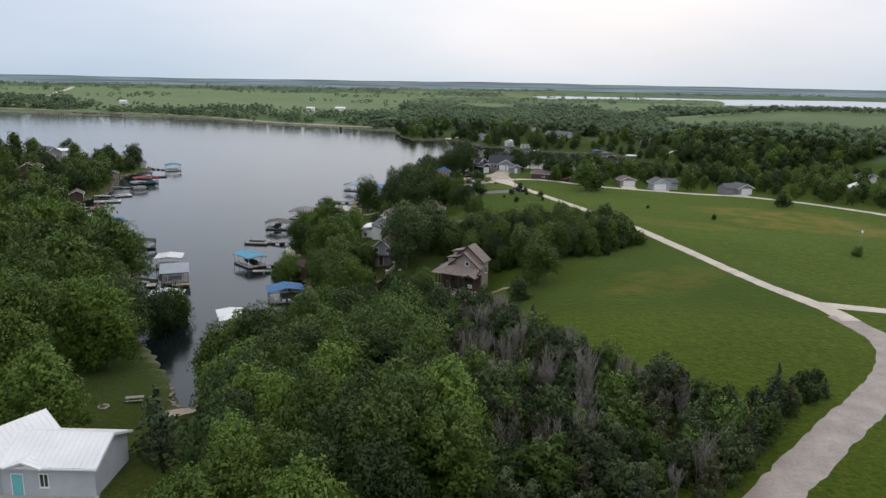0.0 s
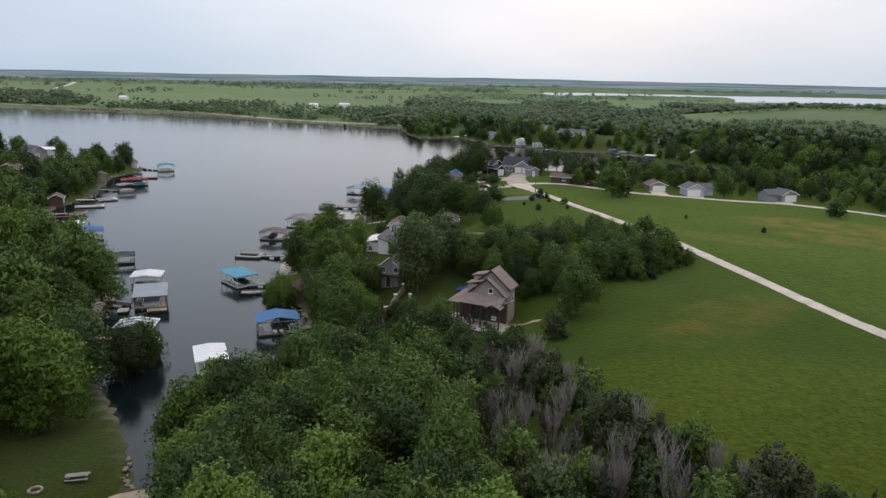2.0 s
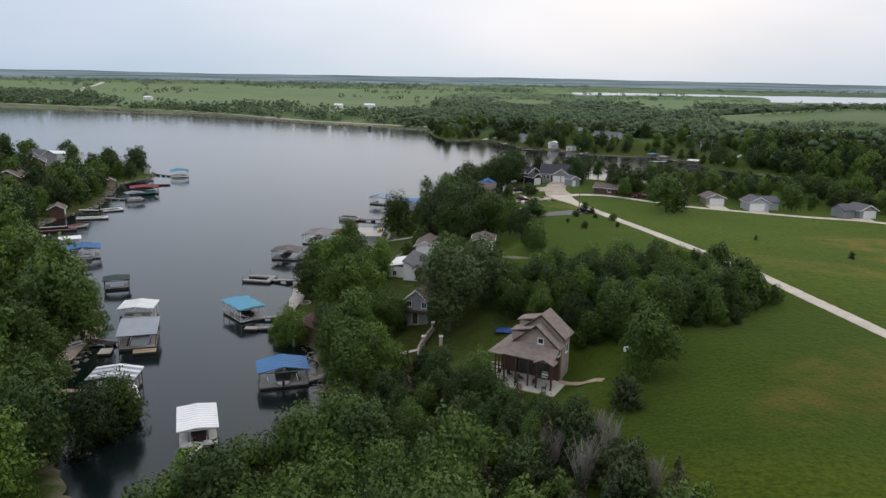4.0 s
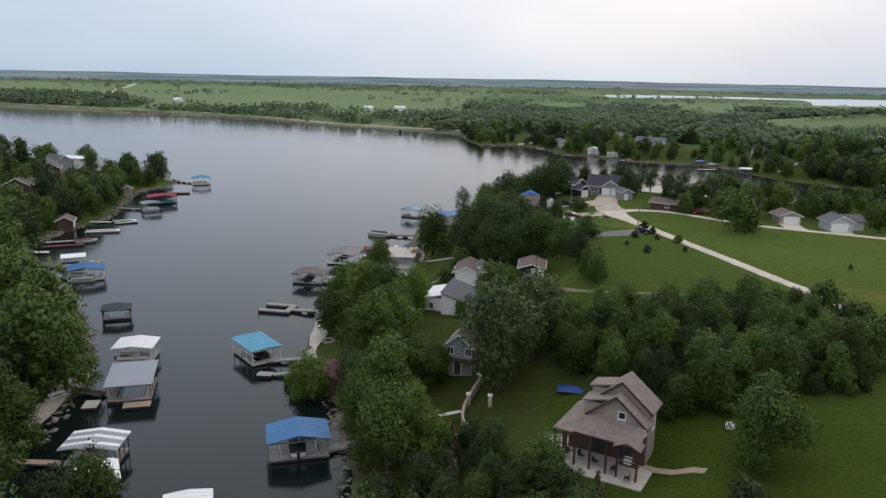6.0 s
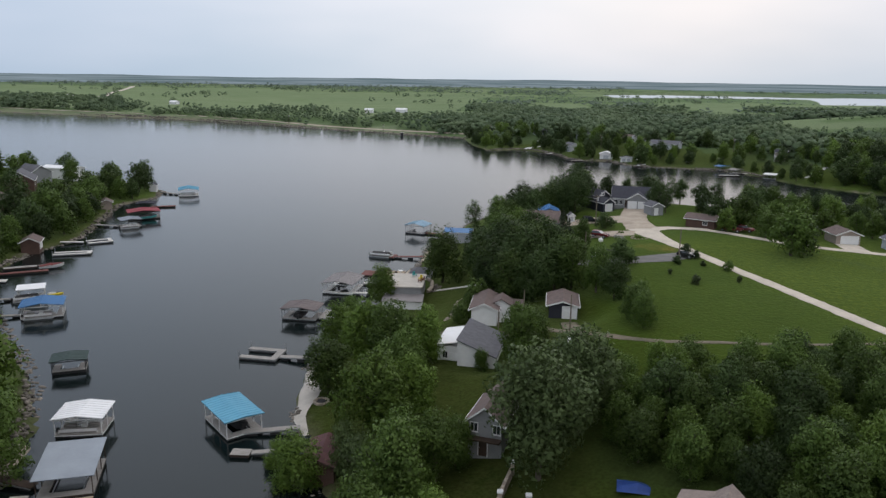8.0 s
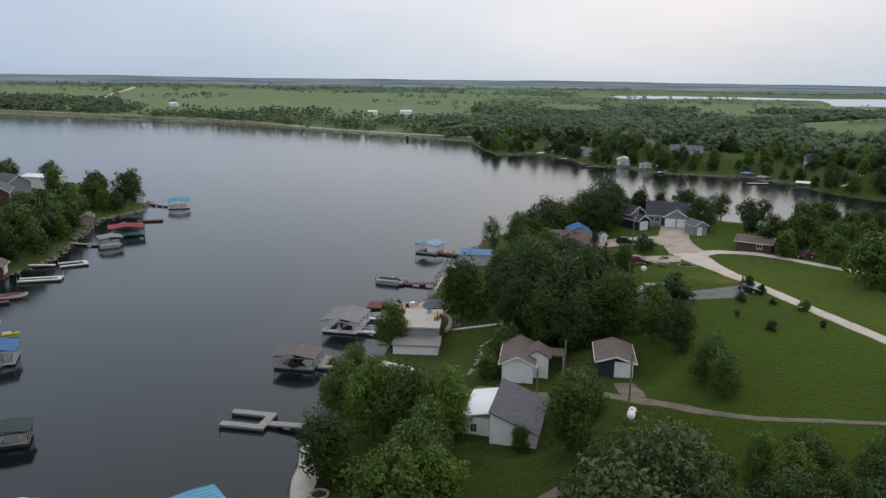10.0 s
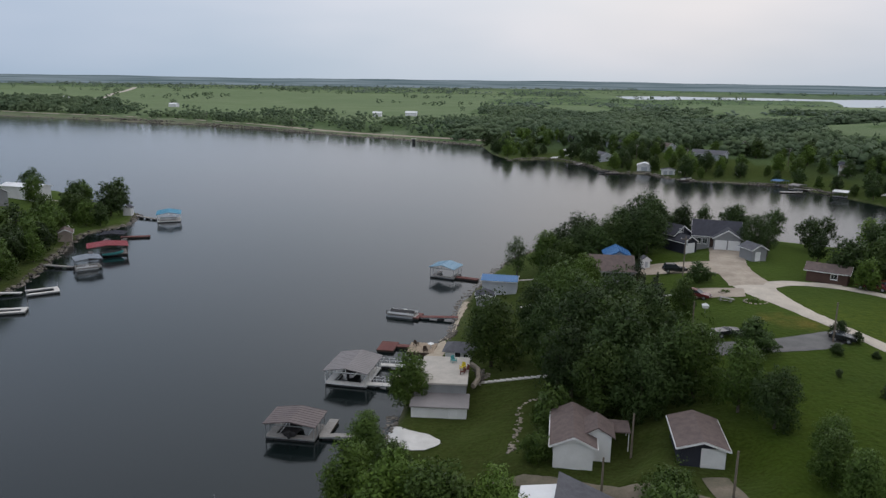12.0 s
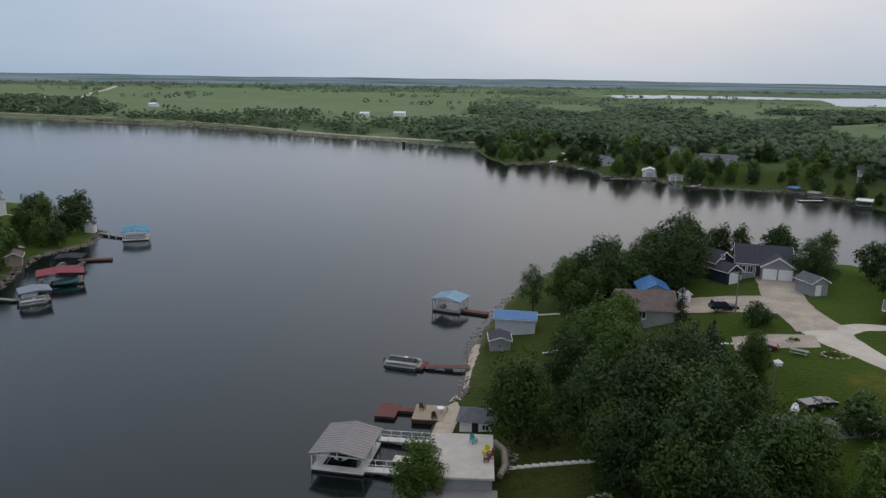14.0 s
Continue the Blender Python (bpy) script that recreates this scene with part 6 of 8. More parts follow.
def house(name, x, y, turn, w, l, wall_h, rise, wall, roof, label, category="house", base=None, over=0.45, trim=WHITE, ribs=0.0, deep=2.5, lap=0.18, openings=(), group=""):
    """A gabled house, ridge along its own y. openings: (kind, side, place along the wall, sill, width, height, material or None)."""
    z = ground_at(x, y) if base is None else base
    h = thing(name, pose(x, y, z, 0, 0, turn), label, category, group)
    part("wall", siding_wall(w, l, -deep, wall_h, wall_h + rise * (w / (w + 2 * over)), lap), wall, h)
    slope = rise / (w / 2 + over)
    eave, ridge = wall_h + 0.14 - slope * over * 0.0, wall_h + rise + 0.16
    rf = part("roof", gable_roof(w + 2 * over, l + 2 * over, eave - slope * over * 0.4, ridge, 0.16, ribs), roof, h)
    for yy in (-l / 2 - over - 0.03, l / 2 + over + 0.003):
        bm = bmesh.new()
        for s in (-1, 1):
            a, b = (s * (w / 2 + over), eave - slope * over * 0.4), (0, ridge)
            solid(bm, [(a[0], yy, a[1] - 0.02), (b[0], yy, b[1] - 0.02), (b[0], yy, b[1] - 0.26), (a[0], yy, a[1] - 0.26), (a[0], yy + 0.027, a[1] - 0.02), (b[0], yy + 0.027, b[1] - 0.02), (b[0], yy + 0.027, b[1] - 0.26), (a[0], yy + 0.027, a[1] - 0.26)],
                  [(0, 1, 2, 3), (7, 6, 5, 4), (0, 4, 5, 1), (2, 6, 7, 3), (0, 3, 7, 4), (1, 5, 6, 2)])
        part("fascia", bm, trim, rf)
    for s in (-1, 1):
        part("gutter", box(s * (w / 2 + over) - (0.0 if s > 0 else 0.1), -l / 2 - over, eave - slope * over * 0.4 - 0.2, s * (w / 2 + over) + (0.1 if s > 0 else 0.0), l / 2 + over, eave - slope * over * 0.4 - 0.08), trim, rf)
    for kind, side, at, sill, wide, tall, m in openings:
        sm = side_matrix(side, w, l)
        if kind == "window":
            window(h, sm, at, sill, wide, tall)
        else:
            door(h, sm, at, sill, wide, tall, m or WHITE, kind, 4 if kind == "garage_door" else 2)
    return h


def slope_slab(corners, thick=0.15, bm=None):
    """A roof plane of some thickness through its top corners, given anticlockwise from above."""
    bm = bm or bmesh.new()
    n = len(corners)
    return solid(bm, list(corners) + [(x, y, z - thick) for x, y, z in corners],
                 [tuple(range(n)), tuple(range(2 * n - 1, n - 1, -1))] + [(i, n + i, n + (i + 1) % n, (i + 1) % n) for i in range(n)])


def rake_boards(apex, wide, drop, y, deep=0.28):
    """Dark boards up both edges of a gable."""
    bm = bmesh.new()
    ax, az = apex
    for s in (-1, 1):
        x, z = ax + s * wide, az - drop
        solid(bm, [(x, y, z), (ax, y, az), (ax, y, az - deep), (x, y, z - deep), (x, y - 0.05, z), (ax, y - 0.05, az), (ax, y - 0.05, az - deep), (x, y - 0.05, z - deep)],
              [(0, 1, 2, 3), (7, 6, 5, 4), (0, 4, 5, 1), (2, 6, 7, 3), (0, 3, 7, 4), (1, 5, 6, 2)])
    return bm


def brown_house():
    """The tan gabled house over a patio: a tall rear gable, a lower front gable, stepped dormers and a skirt roof on posts."""
    h = thing("lake_house", pose(2.8, 140.1, 4.6, 0, 0, -25), "tan shingled two-storey lake house with steep gables above a patio", "house")
    W, X = 3.3, 0.6
    # rear block with the tall gable, front block with the lower one
    part("wall", siding_wall(2 * W - 0.3, 3.1, -1.5, 6.1, 8.6), SIDING_TAN, h, "rear walls in tan siding").matrix_local = pose(X, 5.1, 0)
    part("wall", siding_wall(2 * W - 0.5, 1.9, 3.7, 5.2, 7.7), SIDING_TAN, h, "upper walls in tan siding").matrix_local = pose(X, 2.75, 0)
    part("wall", box(X - W + 0.26, 3.0, -1.5, X + W - 0.26, 3.52, 3.69), SIDING_BROWN, h, "recessed dark lower storey")
    part("wall", box(-5.0, 3.0, -1.5, X - W + 0.1, 6.2, 4.2), SIDING_BROWN, h, "dark brown lower wing")
    rf = part("roof", gable_roof(2 * W + 0.7, 3.7, 6.05, 9.05, 0.18, ox=X, oy=5.1), SHINGLE_TAN, h, "tall rear roof")
    part("fascia", rake_boards((X, 9.05), W + 0.35, 3.0, 3.22), WOOD_DARK, rf, "dark brown rake board")
    rf = part("roof", gable_roof(2 * W + 0.6, 2.6, 5.05, 8.0, 0.18, ox=X, oy=2.75), SHINGLE_TAN, h, "lower front roof")
    part("fascia", rake_boards((X, 8.0), W + 0.3, 2.95, 1.42), WOOD_DARK, rf, "dark brown rake board")
    # skirt roof: a front strip, a deeper hipped corner and the long side slope
    part("porch_roof", slope_slab([(-3.3, -0.9, 4.05), (4.1, -0.9, 3.95), (4.1, 1.75, 5.3), (-2.9, 1.75, 5.3)]), SHINGLE_TAN, h)
    part("porch_roof", slope_slab([(-5.35, -1.1, 4.0), (-3.15, -1.1, 4.0), (-2.75, 1.8, 5.36), (-4.2, 2.4, 5.1)]), SHINGLE_TAN, h, "hipped corner of the porch roof")
    part("porch_roof", slope_slab([(-5.35, -1.1, 4.02), (-4.2, 2.4, 5.12), (-2.6, 6.4, 5.9), (-5.3, 6.4, 4.1)]), SHINGLE_TAN, h)
    part("porch_roof", slope_slab([(-4.25, 2.35, 5.1), (-2.75, 1.75, 5.34), (-2.3, 6.4, 6.0), (-2.7, 6.4, 5.9)]), SHINGLE_TAN, h)
    part("porch_roof", gable_roof(2.9, 1.9, 3.85, 4.5, 0.14, ox=2.9, oy=-0.55), SHINGLE_TAN, h, "small gable over the balcony")
    for yd, zt, x0 in ((3.0, 6.75, -3.3), (5.55, 7.55, -3.35)):
        d = part("dormer", box(x0 + 0.3, yd - 1.0, 4.9, 0.2, yd + 1.0, zt - 0.22), SIDING_TAN, h)
        part("roof", slope_slab([(x0, yd - 1.25, zt - 0.1), (0.4, yd - 1.25, zt + 0.75), (0.4, yd + 1.25, zt + 0.75), (x0, yd + 1.25, zt - 0.1)]), SHINGLE_TAN, d)
        window(d, pose(x0 + 0.3, yd, 0, 0, 0, 90), 0, zt - 1.2, 0.9, 0.8)
    window(h, pose(0, 1.8, 0, 0, 0, 180), -1.25, 5.45, 0.7, 0.7, WHITE, 0)
    for at in (-1.4, 1.2):
        window(h, pose(0, 3.0, 0, 0, 0, 180), at, 0.3, 1.6, 2.0, WOOD_DARK, 1)
    for at, sill in ((2.6, 3.9), (5.4, 3.6)):
        window(h, pose(X + W - (0.15 if at > 3 else 0.25), 0, 0, 0, 0, -90), -at, sill, 0.9, 1.1)
    for px in (-5.2, -4.2, -2.9, -1.2, 0.6, 1.8, 3.9):
        part("post", box(px - 0.1, -0.95, 0, px + 0.1, -0.75, 3.95), WOOD_DARK, h)
    for py in (2.2, 5.2):
        part("post", box(-5.15, py, 0, -4.95, py + 0.2, 4.15), WOOD_DARK, h)
    bm = box(-5.2, -0.92, 2.15, -2.9, -0.82, 2.3)
    box(-5.2, -0.92, 1.6, -2.9, -0.84, 1.7, bm)
    part("railing", bm, WOOD_DARK, h)
    part("deck", boards(1.8, -0.72, X + W + 0.1, 0.05, 1.5, "x", 0.25), WOOD_DARK, h, "dark timber balcony deck")
    part("railing", box(1.8, -0.72, 2.35, X + W + 0.1, -0.64, 2.45, box(1.8, -0.72, 1.9, X + W + 0.1, -0.66, 1.98)), WOOD_DARK, h)
    part("cooler", bevelled(box(2.4, -0.5, 1.55, 3.2, 0.0, 2.3), 0.04), WHITE, h, "white box on the balcony")
    return h


brown_house()
slab = thing("patio", pose(3.6, 139.7, 4.6, 0, 0, -25), "pale concrete patio before the tan house", "patio")
bm = bmesh.new()
rim = [(-8.6, 3.8), (-9.0, 1.4), (-8.2, -1.4), (-6.8, -2.5), (4.0, -2.3), (4.0, 2.4), (-6.0, 5.2)]
solid(bm, [(a, b, -0.5) for a, b in rim] + [(a, b, 0.06) for a, b in rim], [tuple(range(6, -1, -1)), tuple(range(7, 14))] + [(i, (i + 1) % 7, 7 + (i + 1) % 7, 7 + i) for i in range(7)])
part("slab", bm, CONCRETE, slab)
part("kerb", tube([(-6.4, 5.2, 0.15), (-8.6, 3.9, 0.15), (-9.05, 1.4, 0.15), (-8.2, -1.4, 0.15)], [0.17] * 4, 6), STONE, slab, "low pale stone edging")
for i, (fx, fy, k) in enumerate(((-5.2, 0.6, 1), (-3.6, 0.9, 1), (-1.8, 0.4, 0), (0.4, -0.2, 0), (2.2, -1.2, 1))):
    c = thing("patio_chair", pose(3.6, 139.7, 4.66, 0, 0, -25) @ pose(fx, fy, 0, 0, 0, i * 70), "dark metal chair standing on a concrete patio", "chair", "patio chairs")
    part("seat", box(-0.28, -0.28, 0.42, 0.28, 0.28, 0.48), STEEL_DARK, c)
    part("backrest", box(-0.28, 0.24, 0.48, 0.28, 0.3, 1.0), STEEL_DARK, c)
    for lx in (-0.26, 0.22):
        for ly in (-0.26, 0.22):
            part("leg", box(lx, ly, 0, lx + 0.04, ly + 0.04, 0.42), STEEL_DARK, c)
strip("pavement_ramp", [(7.4, 141.2), (10, 139), (12.8, 136.8)], 1.0, WOOD_TAN, "tan timber walk beside a lawn", lift=0.12, ragged=0.0, category="path")

# cabins near the east shore
stone_cottage = house("stone_cottage", -13.8, 171.4, -14, 4.0, 7.5, 4.4, 1.9, SIDING_GREY, SHINGLE_BROWN, "grey cottage with a brown roof among trees", base=3.0,
      openings=[("window", "S", -1.4, 3.2, 0.8, 1.0, None), ("window", "S", 1.3, 3.2, 0.8, 1.0, None), ("window", "W", -2.0, 1.2, 0.9, 1.2, None), ("door", "S", 0.2, 0.2, 1.0, 2.1, WOOD_DARK)])
part("balcony", box(-2.0, -4.8, 2.4, 2.0, -3.78, 2.6), WOOD_DARK, stone_cottage)
house("shore_boathouse", -33.6, 167.4, 3, 3.6, 6.4, 2.0, 0.75, SIDING_BROWN, MAROON_SHINGLE, "low boathouse with a dull red-brown roof under willows", "boathouse", base=0.6, over=0.3, trim=WOOD_DARK)

grey_white = thing("white_cabin", pose(-16.6, 198.8, 3.6, 0, 0, -8), "white-sided cabin with a grey shingle slope and white lean-to", "house")
bm = bmesh.new()
solid(bm, [(-2.6, -5.0, -2.5), (3.0, -5.0, -2.5), (3.0, -5.0, 1.9), (-2.6, -5.0, 4.0), (-2.6, 5.0, -2.5), (3.0, 5.0, -2.5), (3.0, 5.0, 1.9), (-2.6, 5.0, 4.0)],
      [(0, 1, 2, 3), (7, 6, 5, 4), (0, 4, 5, 1), (1, 5, 6, 2), (2, 6, 7, 3), (3, 7, 4, 0)])
part("wall", bm, WHITE, grey_white)
bm = bmesh.new()
solid(bm, [(-2.75, -5.35, 4.25), (3.4, -5.35, 1.92), (3.4, 5.35, 1.92), (-2.75, 5.35, 4.25), (-2.75, -5.35, 4.1), (3.4, -5.35, 1.77), (3.4, 5.35, 1.77), (-2.75, 5.35, 4.1)], [(0, 1, 2, 3), (7, 6, 5, 4), (0, 4, 5, 1), (1, 5, 6, 2), (2, 6, 7, 3), (3, 7, 4, 0)])
part("roof", bm, SHINGLE_GREY, grey_white, "charcoal shingle slope")
part("wall", box(-6.2, -3.2, -2.5, -2.62, 4.4, 2.3), WHITE, grey_white, "white lean-to")
bm = bmesh.new()
solid(bm, [(-6.5, -3.5, 2.45), (-2.5, -3.5, 3.25), (-2.5, 4.7, 3.25), (-6.5, 4.7, 2.45), (-6.5, -3.5, 2.33), (-2.5, -3.5, 3.1), (-2.5, 4.7, 3.1), (-6.5, 4.7, 2.33)], [(0, 1, 2, 3), (7, 6, 5, 4), (0, 4, 5, 1), (1, 5, 6, 2), (2, 6, 7, 3), (3, 7, 4, 0)])
part("roof", bm, WHITE_METAL, grey_white, "white metal lean-to roof")
window(grey_white, pose(0, -5.0, 0, 0, 0, 180), -1.2, 0.4, 0.8, 1.1)
window(grey_white, pose(-4.4, -3.2, 0, 0, 0, 180), 0.5, 0.4, 0.7, 1.0)
door(grey_white, pose(-4.4, -3.2, 0, 0, 0, 180), -0.9, -0.8, 0.9, 2.0, WHITE)
window(grey_white, pose(3.0, 0, 0, 0, 0, -90), 1.5, 0.6, 1.0, 1.0)

cabin = house("brown_roofed_cabin", -16.4, 216.0, -3, 4.4, 8.6, 2.9, 1.15, WHITE, SHINGLE_BROWN, "small white cabin with a brown shingle roof", base=4.1,
              openings=[("window", "S", -0.3, -0.6, 0.8, 0.7, None), ("window", "W", -2, 1.6, 1.0, 1.0, None), ("window", "W", 2, 1.6, 1.0, 1.0, None)])
wing = part("wing", siding_wall(3.2, 3.4, -2.5, 3.2, 4.2, 0.18), WHITE, cabin, "white side wing with a small gable")
wing.matrix_local = pose(2.7, -0.3, 0)
part("roof", gable_roof(4.0, 4.2, 3.3, 4.45, 0.15), SHINGLE_BROWN, wing)
window(wing, pose(0, -1.7, 0, 0, 0, 180), 0.2, 2.2, 0.55, 0.55, WHITE, 0)
lean = part("carport", box(4.35, 0.2, 2.75, 6.6, 3.4, 2.9), SHINGLE_BROWN, cabin)
for px, py in ((6.4, 0.4), (6.4, 3.2)):
    part("post", box(px, py, -0.6, px + 0.1, py + 0.1, 2.75), WHITE, lean)
house("garage_shed", -3.3, 212.2, -3, 4.6, 7.0, 2.0, 0.8, SIDING_NAVY, SHINGLE_BROWN, "dark navy garage with a white roll door and brown roof", "garage", base=7.2,
      openings=[("garage_door", "S", -1.1, -0.3, 2.3, 2.2, WHITE)], group="garages")

# boathouse with a terrace on its roof
bh = thing("terrace_boathouse", pose(-33.5, 237.6, 0.4, 0, 0, 2), "grey boathouse whose flat roof is a concrete terrace", "boathouse")
part("wall", box(-3.4, -4.0, -1.2, 3.2, 6.0, 3.75), SIDING_GREY, bh)
part("terrace", box(-3.65, -4.3, 3.75, 3.45, 6.2, 4.0), CONCRETE, bh, "sun-bleached concrete roof terrace")
part("wall", box(-4.2, -7.9, -0.8, 3.5, -4.03, 2.05), WHITE, bh, "white block front room")
bm = bmesh.new()
solid(bm, [(-4.4, -8.2, 2.1), (3.8, -8.2, 2.1), (3.8, -4.05, 2.45), (-4.4, -4.05, 2.45), (-4.4, -8.2, 1.98), (3.8, -8.2, 1.98), (3.8, -4.05, 2.33), (-4.4, -4.05, 2.33)], [(0, 1, 2, 3), (7, 6, 5, 4), (0, 4, 5, 1), (1, 5, 6, 2), (2, 6, 7, 3), (3, 7, 4, 0)])
part("roof", bm, TAUPE_METAL, bh, "taupe lean-to roof")
door(bh, pose(0, -7.9, 0, 0, 0, 180), -1.6, 0.1, 1.0, 1.75, WHITE)
part("landing", box(-4.2, 6.25, -1.0, 2.6, 9.6, 0.75), CONCRETE, bh, "pale concrete landing beside the terrace")
part("retaining_wall", tube([(3.7, 7.0, 2.6), (4.8, 5.0, 2.6), (4.9, 2.0, 2.3), (4.2, 0.0, 1.9)], [0.4] * 4, 8), STONE, bh, "curved limestone retaining wall")
hut = thing("boat_hut", pose(-32.5, 253.4, 0.8, 0, 0, -4), "low white hut with a grey hipped roof by the water", "hut")
part("wall", box(-2.2, -2.0, -1, 2.2, 2.0, 1.7), WHITE, hut)
bm = bmesh.new()
solid(bm, [(-2.7, -2.5, 1.6), (2.7, -2.5, 1.6), (2.7, 2.5, 1.6), (-2.7, 2.5, 1.6), (-0.9, 0, 2.7), (0.9, 0, 2.7)], [(0, 1, 5, 4), (1, 2, 5), (2, 3, 4, 5), (3, 0, 4), (3, 2, 1, 0)])
part("roof", bm, SHINGLE_GREY, hut)
door(hut, pose(0, -2.0, 0, 0, 0, 180), 0.1, -0.3, 0.9, 1.8, DARK)
window(hut, pose(0, -2.0, 0, 0, 0, 180), -1.3, 0.5, 0.8, 0.7)
house("blue_roofed_boathouse", -26.9, 293.4, 86, 4.8, 7.4, 3.2, 0.7, SIDING_PALE, BLUE_METAL, "pale boathouse with a blue metal roof at the shore", "boathouse", base=0.8, ribs=0.6, over=0.3,
      openings=[("window", "E", 1.0, 0.8, 1.2, 0.8, None)])
dark_hut = house("shore_shed", -29.8, 284.8, 4, 3.6, 4.2, 1.9, 0.6, SIDING_GREY, SHINGLE_DARK, "small dark-roofed shed beside the beach", "shed", base=0.8, over=0.25)

# the cluster at the end of the lanes
house("grey_gabled_house", -4.6, 287.6, 90, 8.0, 9.3, 2.4, 2.3, SIDING_GREY, SHINGLE_BROWN, "grey-brown roofed house half hidden by trees", base=6.7, trim=SIDING_GREY, openings=[("window", "W", 1.0, 0.8, 1.2, 1.2, None)])
house("blue_roofed_barn", -2.2, 293.0, 0, 4.8, 6.0, 3.5, 1.3, SIDING_PALE, BLUE_METAL, "small barn with a blue metal gable roof", "barn", base=7.0, ribs=0.6, trim=BLUE_METAL, openings=[("door", "S", 0, 0, 1.8, 2.2, WHITE)])
house("dark_blue_house", 12.2, 309.4, 35, 5.4, 6.6, 3.5, 2.0, SIDING_NAVY, SHINGLE_DARK, "dark navy house with a slate roof and white trim", base=9.0, over=0.3,
      openings=[("window", "S", 0.6, 4.2, 1.0, 0.8, None), ("window", "W", 1.2, 2.2, 1.2, 1.3, None), ("window", "E", -1.6, 2.2, 1.0, 1.2, None)])
house("dark_blue_garage", 13.6, 305.0, 32, 3.8, 5.4, 2.5, 1.3, SIDING_NAVY, SHINGLE_DARK, "navy garage with a white door and slate roof", "garage", base=9.1, over=0.3, openings=[("garage_door", "S", 0, 0, 2.4, 2.2, WHITE)], group="garages")
gh = house("grey_ranch_house", 21.9, 308.6, 78, 7.6, 10.0, 2.6, 2.9, SIDING_GREY, SHINGLE_DARK, "grey ranch house with two white garage doors", base=10.1, over=0.4,
           openings=[("window", "W", 3.9, 0.8, 1.2, 1.2, None), ("window", "W", 2.4, 0.8, 0.9, 1.2, None), ("door", "W", 0.9, 0.1, 1.0, 2.1, WOOD_DARK)])
porch = part("garage_wing", siding_wall(5.8, 3.4, -2.0, 2.6, 4.3), SIDING_GREY, gh, "front garage wing with a white-trimmed gable")
porch.matrix_local = pose(-4.4, -2.3, 0, 0, 0, -90)
part("roof", gable_roof(6.6, 5.2, 2.6, 4.6, 0.16, oy=0.5), SHINGLE_DARK, porch)
bm = bmesh.new()
for s in (-1, 1):
    solid(bm, [(s * 3.3, -2.15, 2.65), (0, -2.15, 4.65), (0, -2.15, 4.38), (s * 3.3, -2.15, 2.38), (s * 3.3, -2.11, 2.65), (0, -2.11, 4.65), (0, -2.11, 4.38), (s * 3.3, -2.11, 2.38)], [(0, 1, 2, 3), (7, 6, 5, 4), (0, 4, 5, 1), (2, 6, 7, 3), (0, 3, 7, 4), (1, 5, 6, 2)])
part("fascia", bm, WHITE, porch, "white gable trim")
for at in (-1.4, 1.4):
    door(porch, pose(0, -1.7, 0, 0, 0, 180), at, 0.05, 2.3, 2.1, WHITE, "garage_door", 4)
house("garden_shed", 25.8, 293.4, 20, 3.4, 4.2, 2.2, 1.0, SIDING_GREY, SHINGLE_GREY, "small grey garden shed with a pale door", "shed", base=10.6, over=0.3, openings=[("door", "S", 0.4, -0.2, 1.0, 1.9, WHITE)])
house("playhouse_shed", 4.0, 294.6, 10, 1.6, 1.8, 1.5, 0.7, WHITE, SHINGLE_GREY, "tiny white shed on gravel", "shed", base=7.7, over=0.2, openings=[("door", "S", 0.0, 0.0, 0.6, 1.2, SIDING_PALE)])

# garages along the upper lane
house("brown_garage", 35.0, 277.6, 62, 4.4, 7.0, 2.2, 1.0, SIDING_BROWN, SHINGLE_BROWN, "low brown garage with a brown roof beside the lane", "garage", openings=[("window", "W", -1.2, 1.0, 1.0, 0.9, None)], group="garages")
house("tan_garage", 63.4, 265.0, 4, 5.4, 5.6, 2.2, 1.15, SIDING_TAN, SHINGLE_BROWN, "tan garage with a white double door", "garage", openings=[("garage_door", "S", -0.3, 0, 3.9, 1.95, WHITE)], group="garages")
gw = house("grey_garage_house", 73.2, 258.0, 4, 5.6, 6.0, 2.4, 1.5, SIDING_PALE, SHINGLE_GREY, "pale grey house with a white garage door", "house", openings=[("garage_door", "S", 0.5, 0, 3.9, 2.0, WHITE), ("window", "E", 0, 1.0, 1.2, 1.1, None)])
ext = part("wing", siding_wall(5.0, 4.6, -2.5, 2.3, 3.5, 0.18), SIDING_PALE, gw)
ext.matrix_local = pose(4.2, 1.6, 0, 0, 0, 90)
part("roof", gable_roof(5.8, 5.2, 2.35, 3.75, 0.16), SHINGLE_GREY, ext)
gx = house("grey_garage_house", 98.6, 249.8, 16, 5.2, 5.4, 2.2, 1.4, SIDING_GREY, SHINGLE_GREY, "grey house with a white double garage door", "house", openings=[("garage_door", "S", -0.4, 0, 3.8, 1.95, WHITE)])
ext = part("wing", siding_wall(4.6, 4.4, -2.5, 2.1, 3.3, 0.18), SIDING_GREY, gx)
ext.matrix_local = pose(-4.2, 1.2, 0, 0, 0, 90)
part("roof", gable_roof(5.4, 5.0, 2.15, 3.55, 0.16), SHINGLE_GREY, ext)
house("white_shed", 160.0, 286.0, 10, 4.5, 5.5, 2.4, 1.2, WHITE, SHINGLE_GREY, "far white shed beyond a hedge", "shed")
house("white_shed", 139.0, 252.0, -20, 5.0, 7.0, 2.4, 1.2, WHITE, WHITE_METAL, "white shed with a pale roof among trees", "shed")

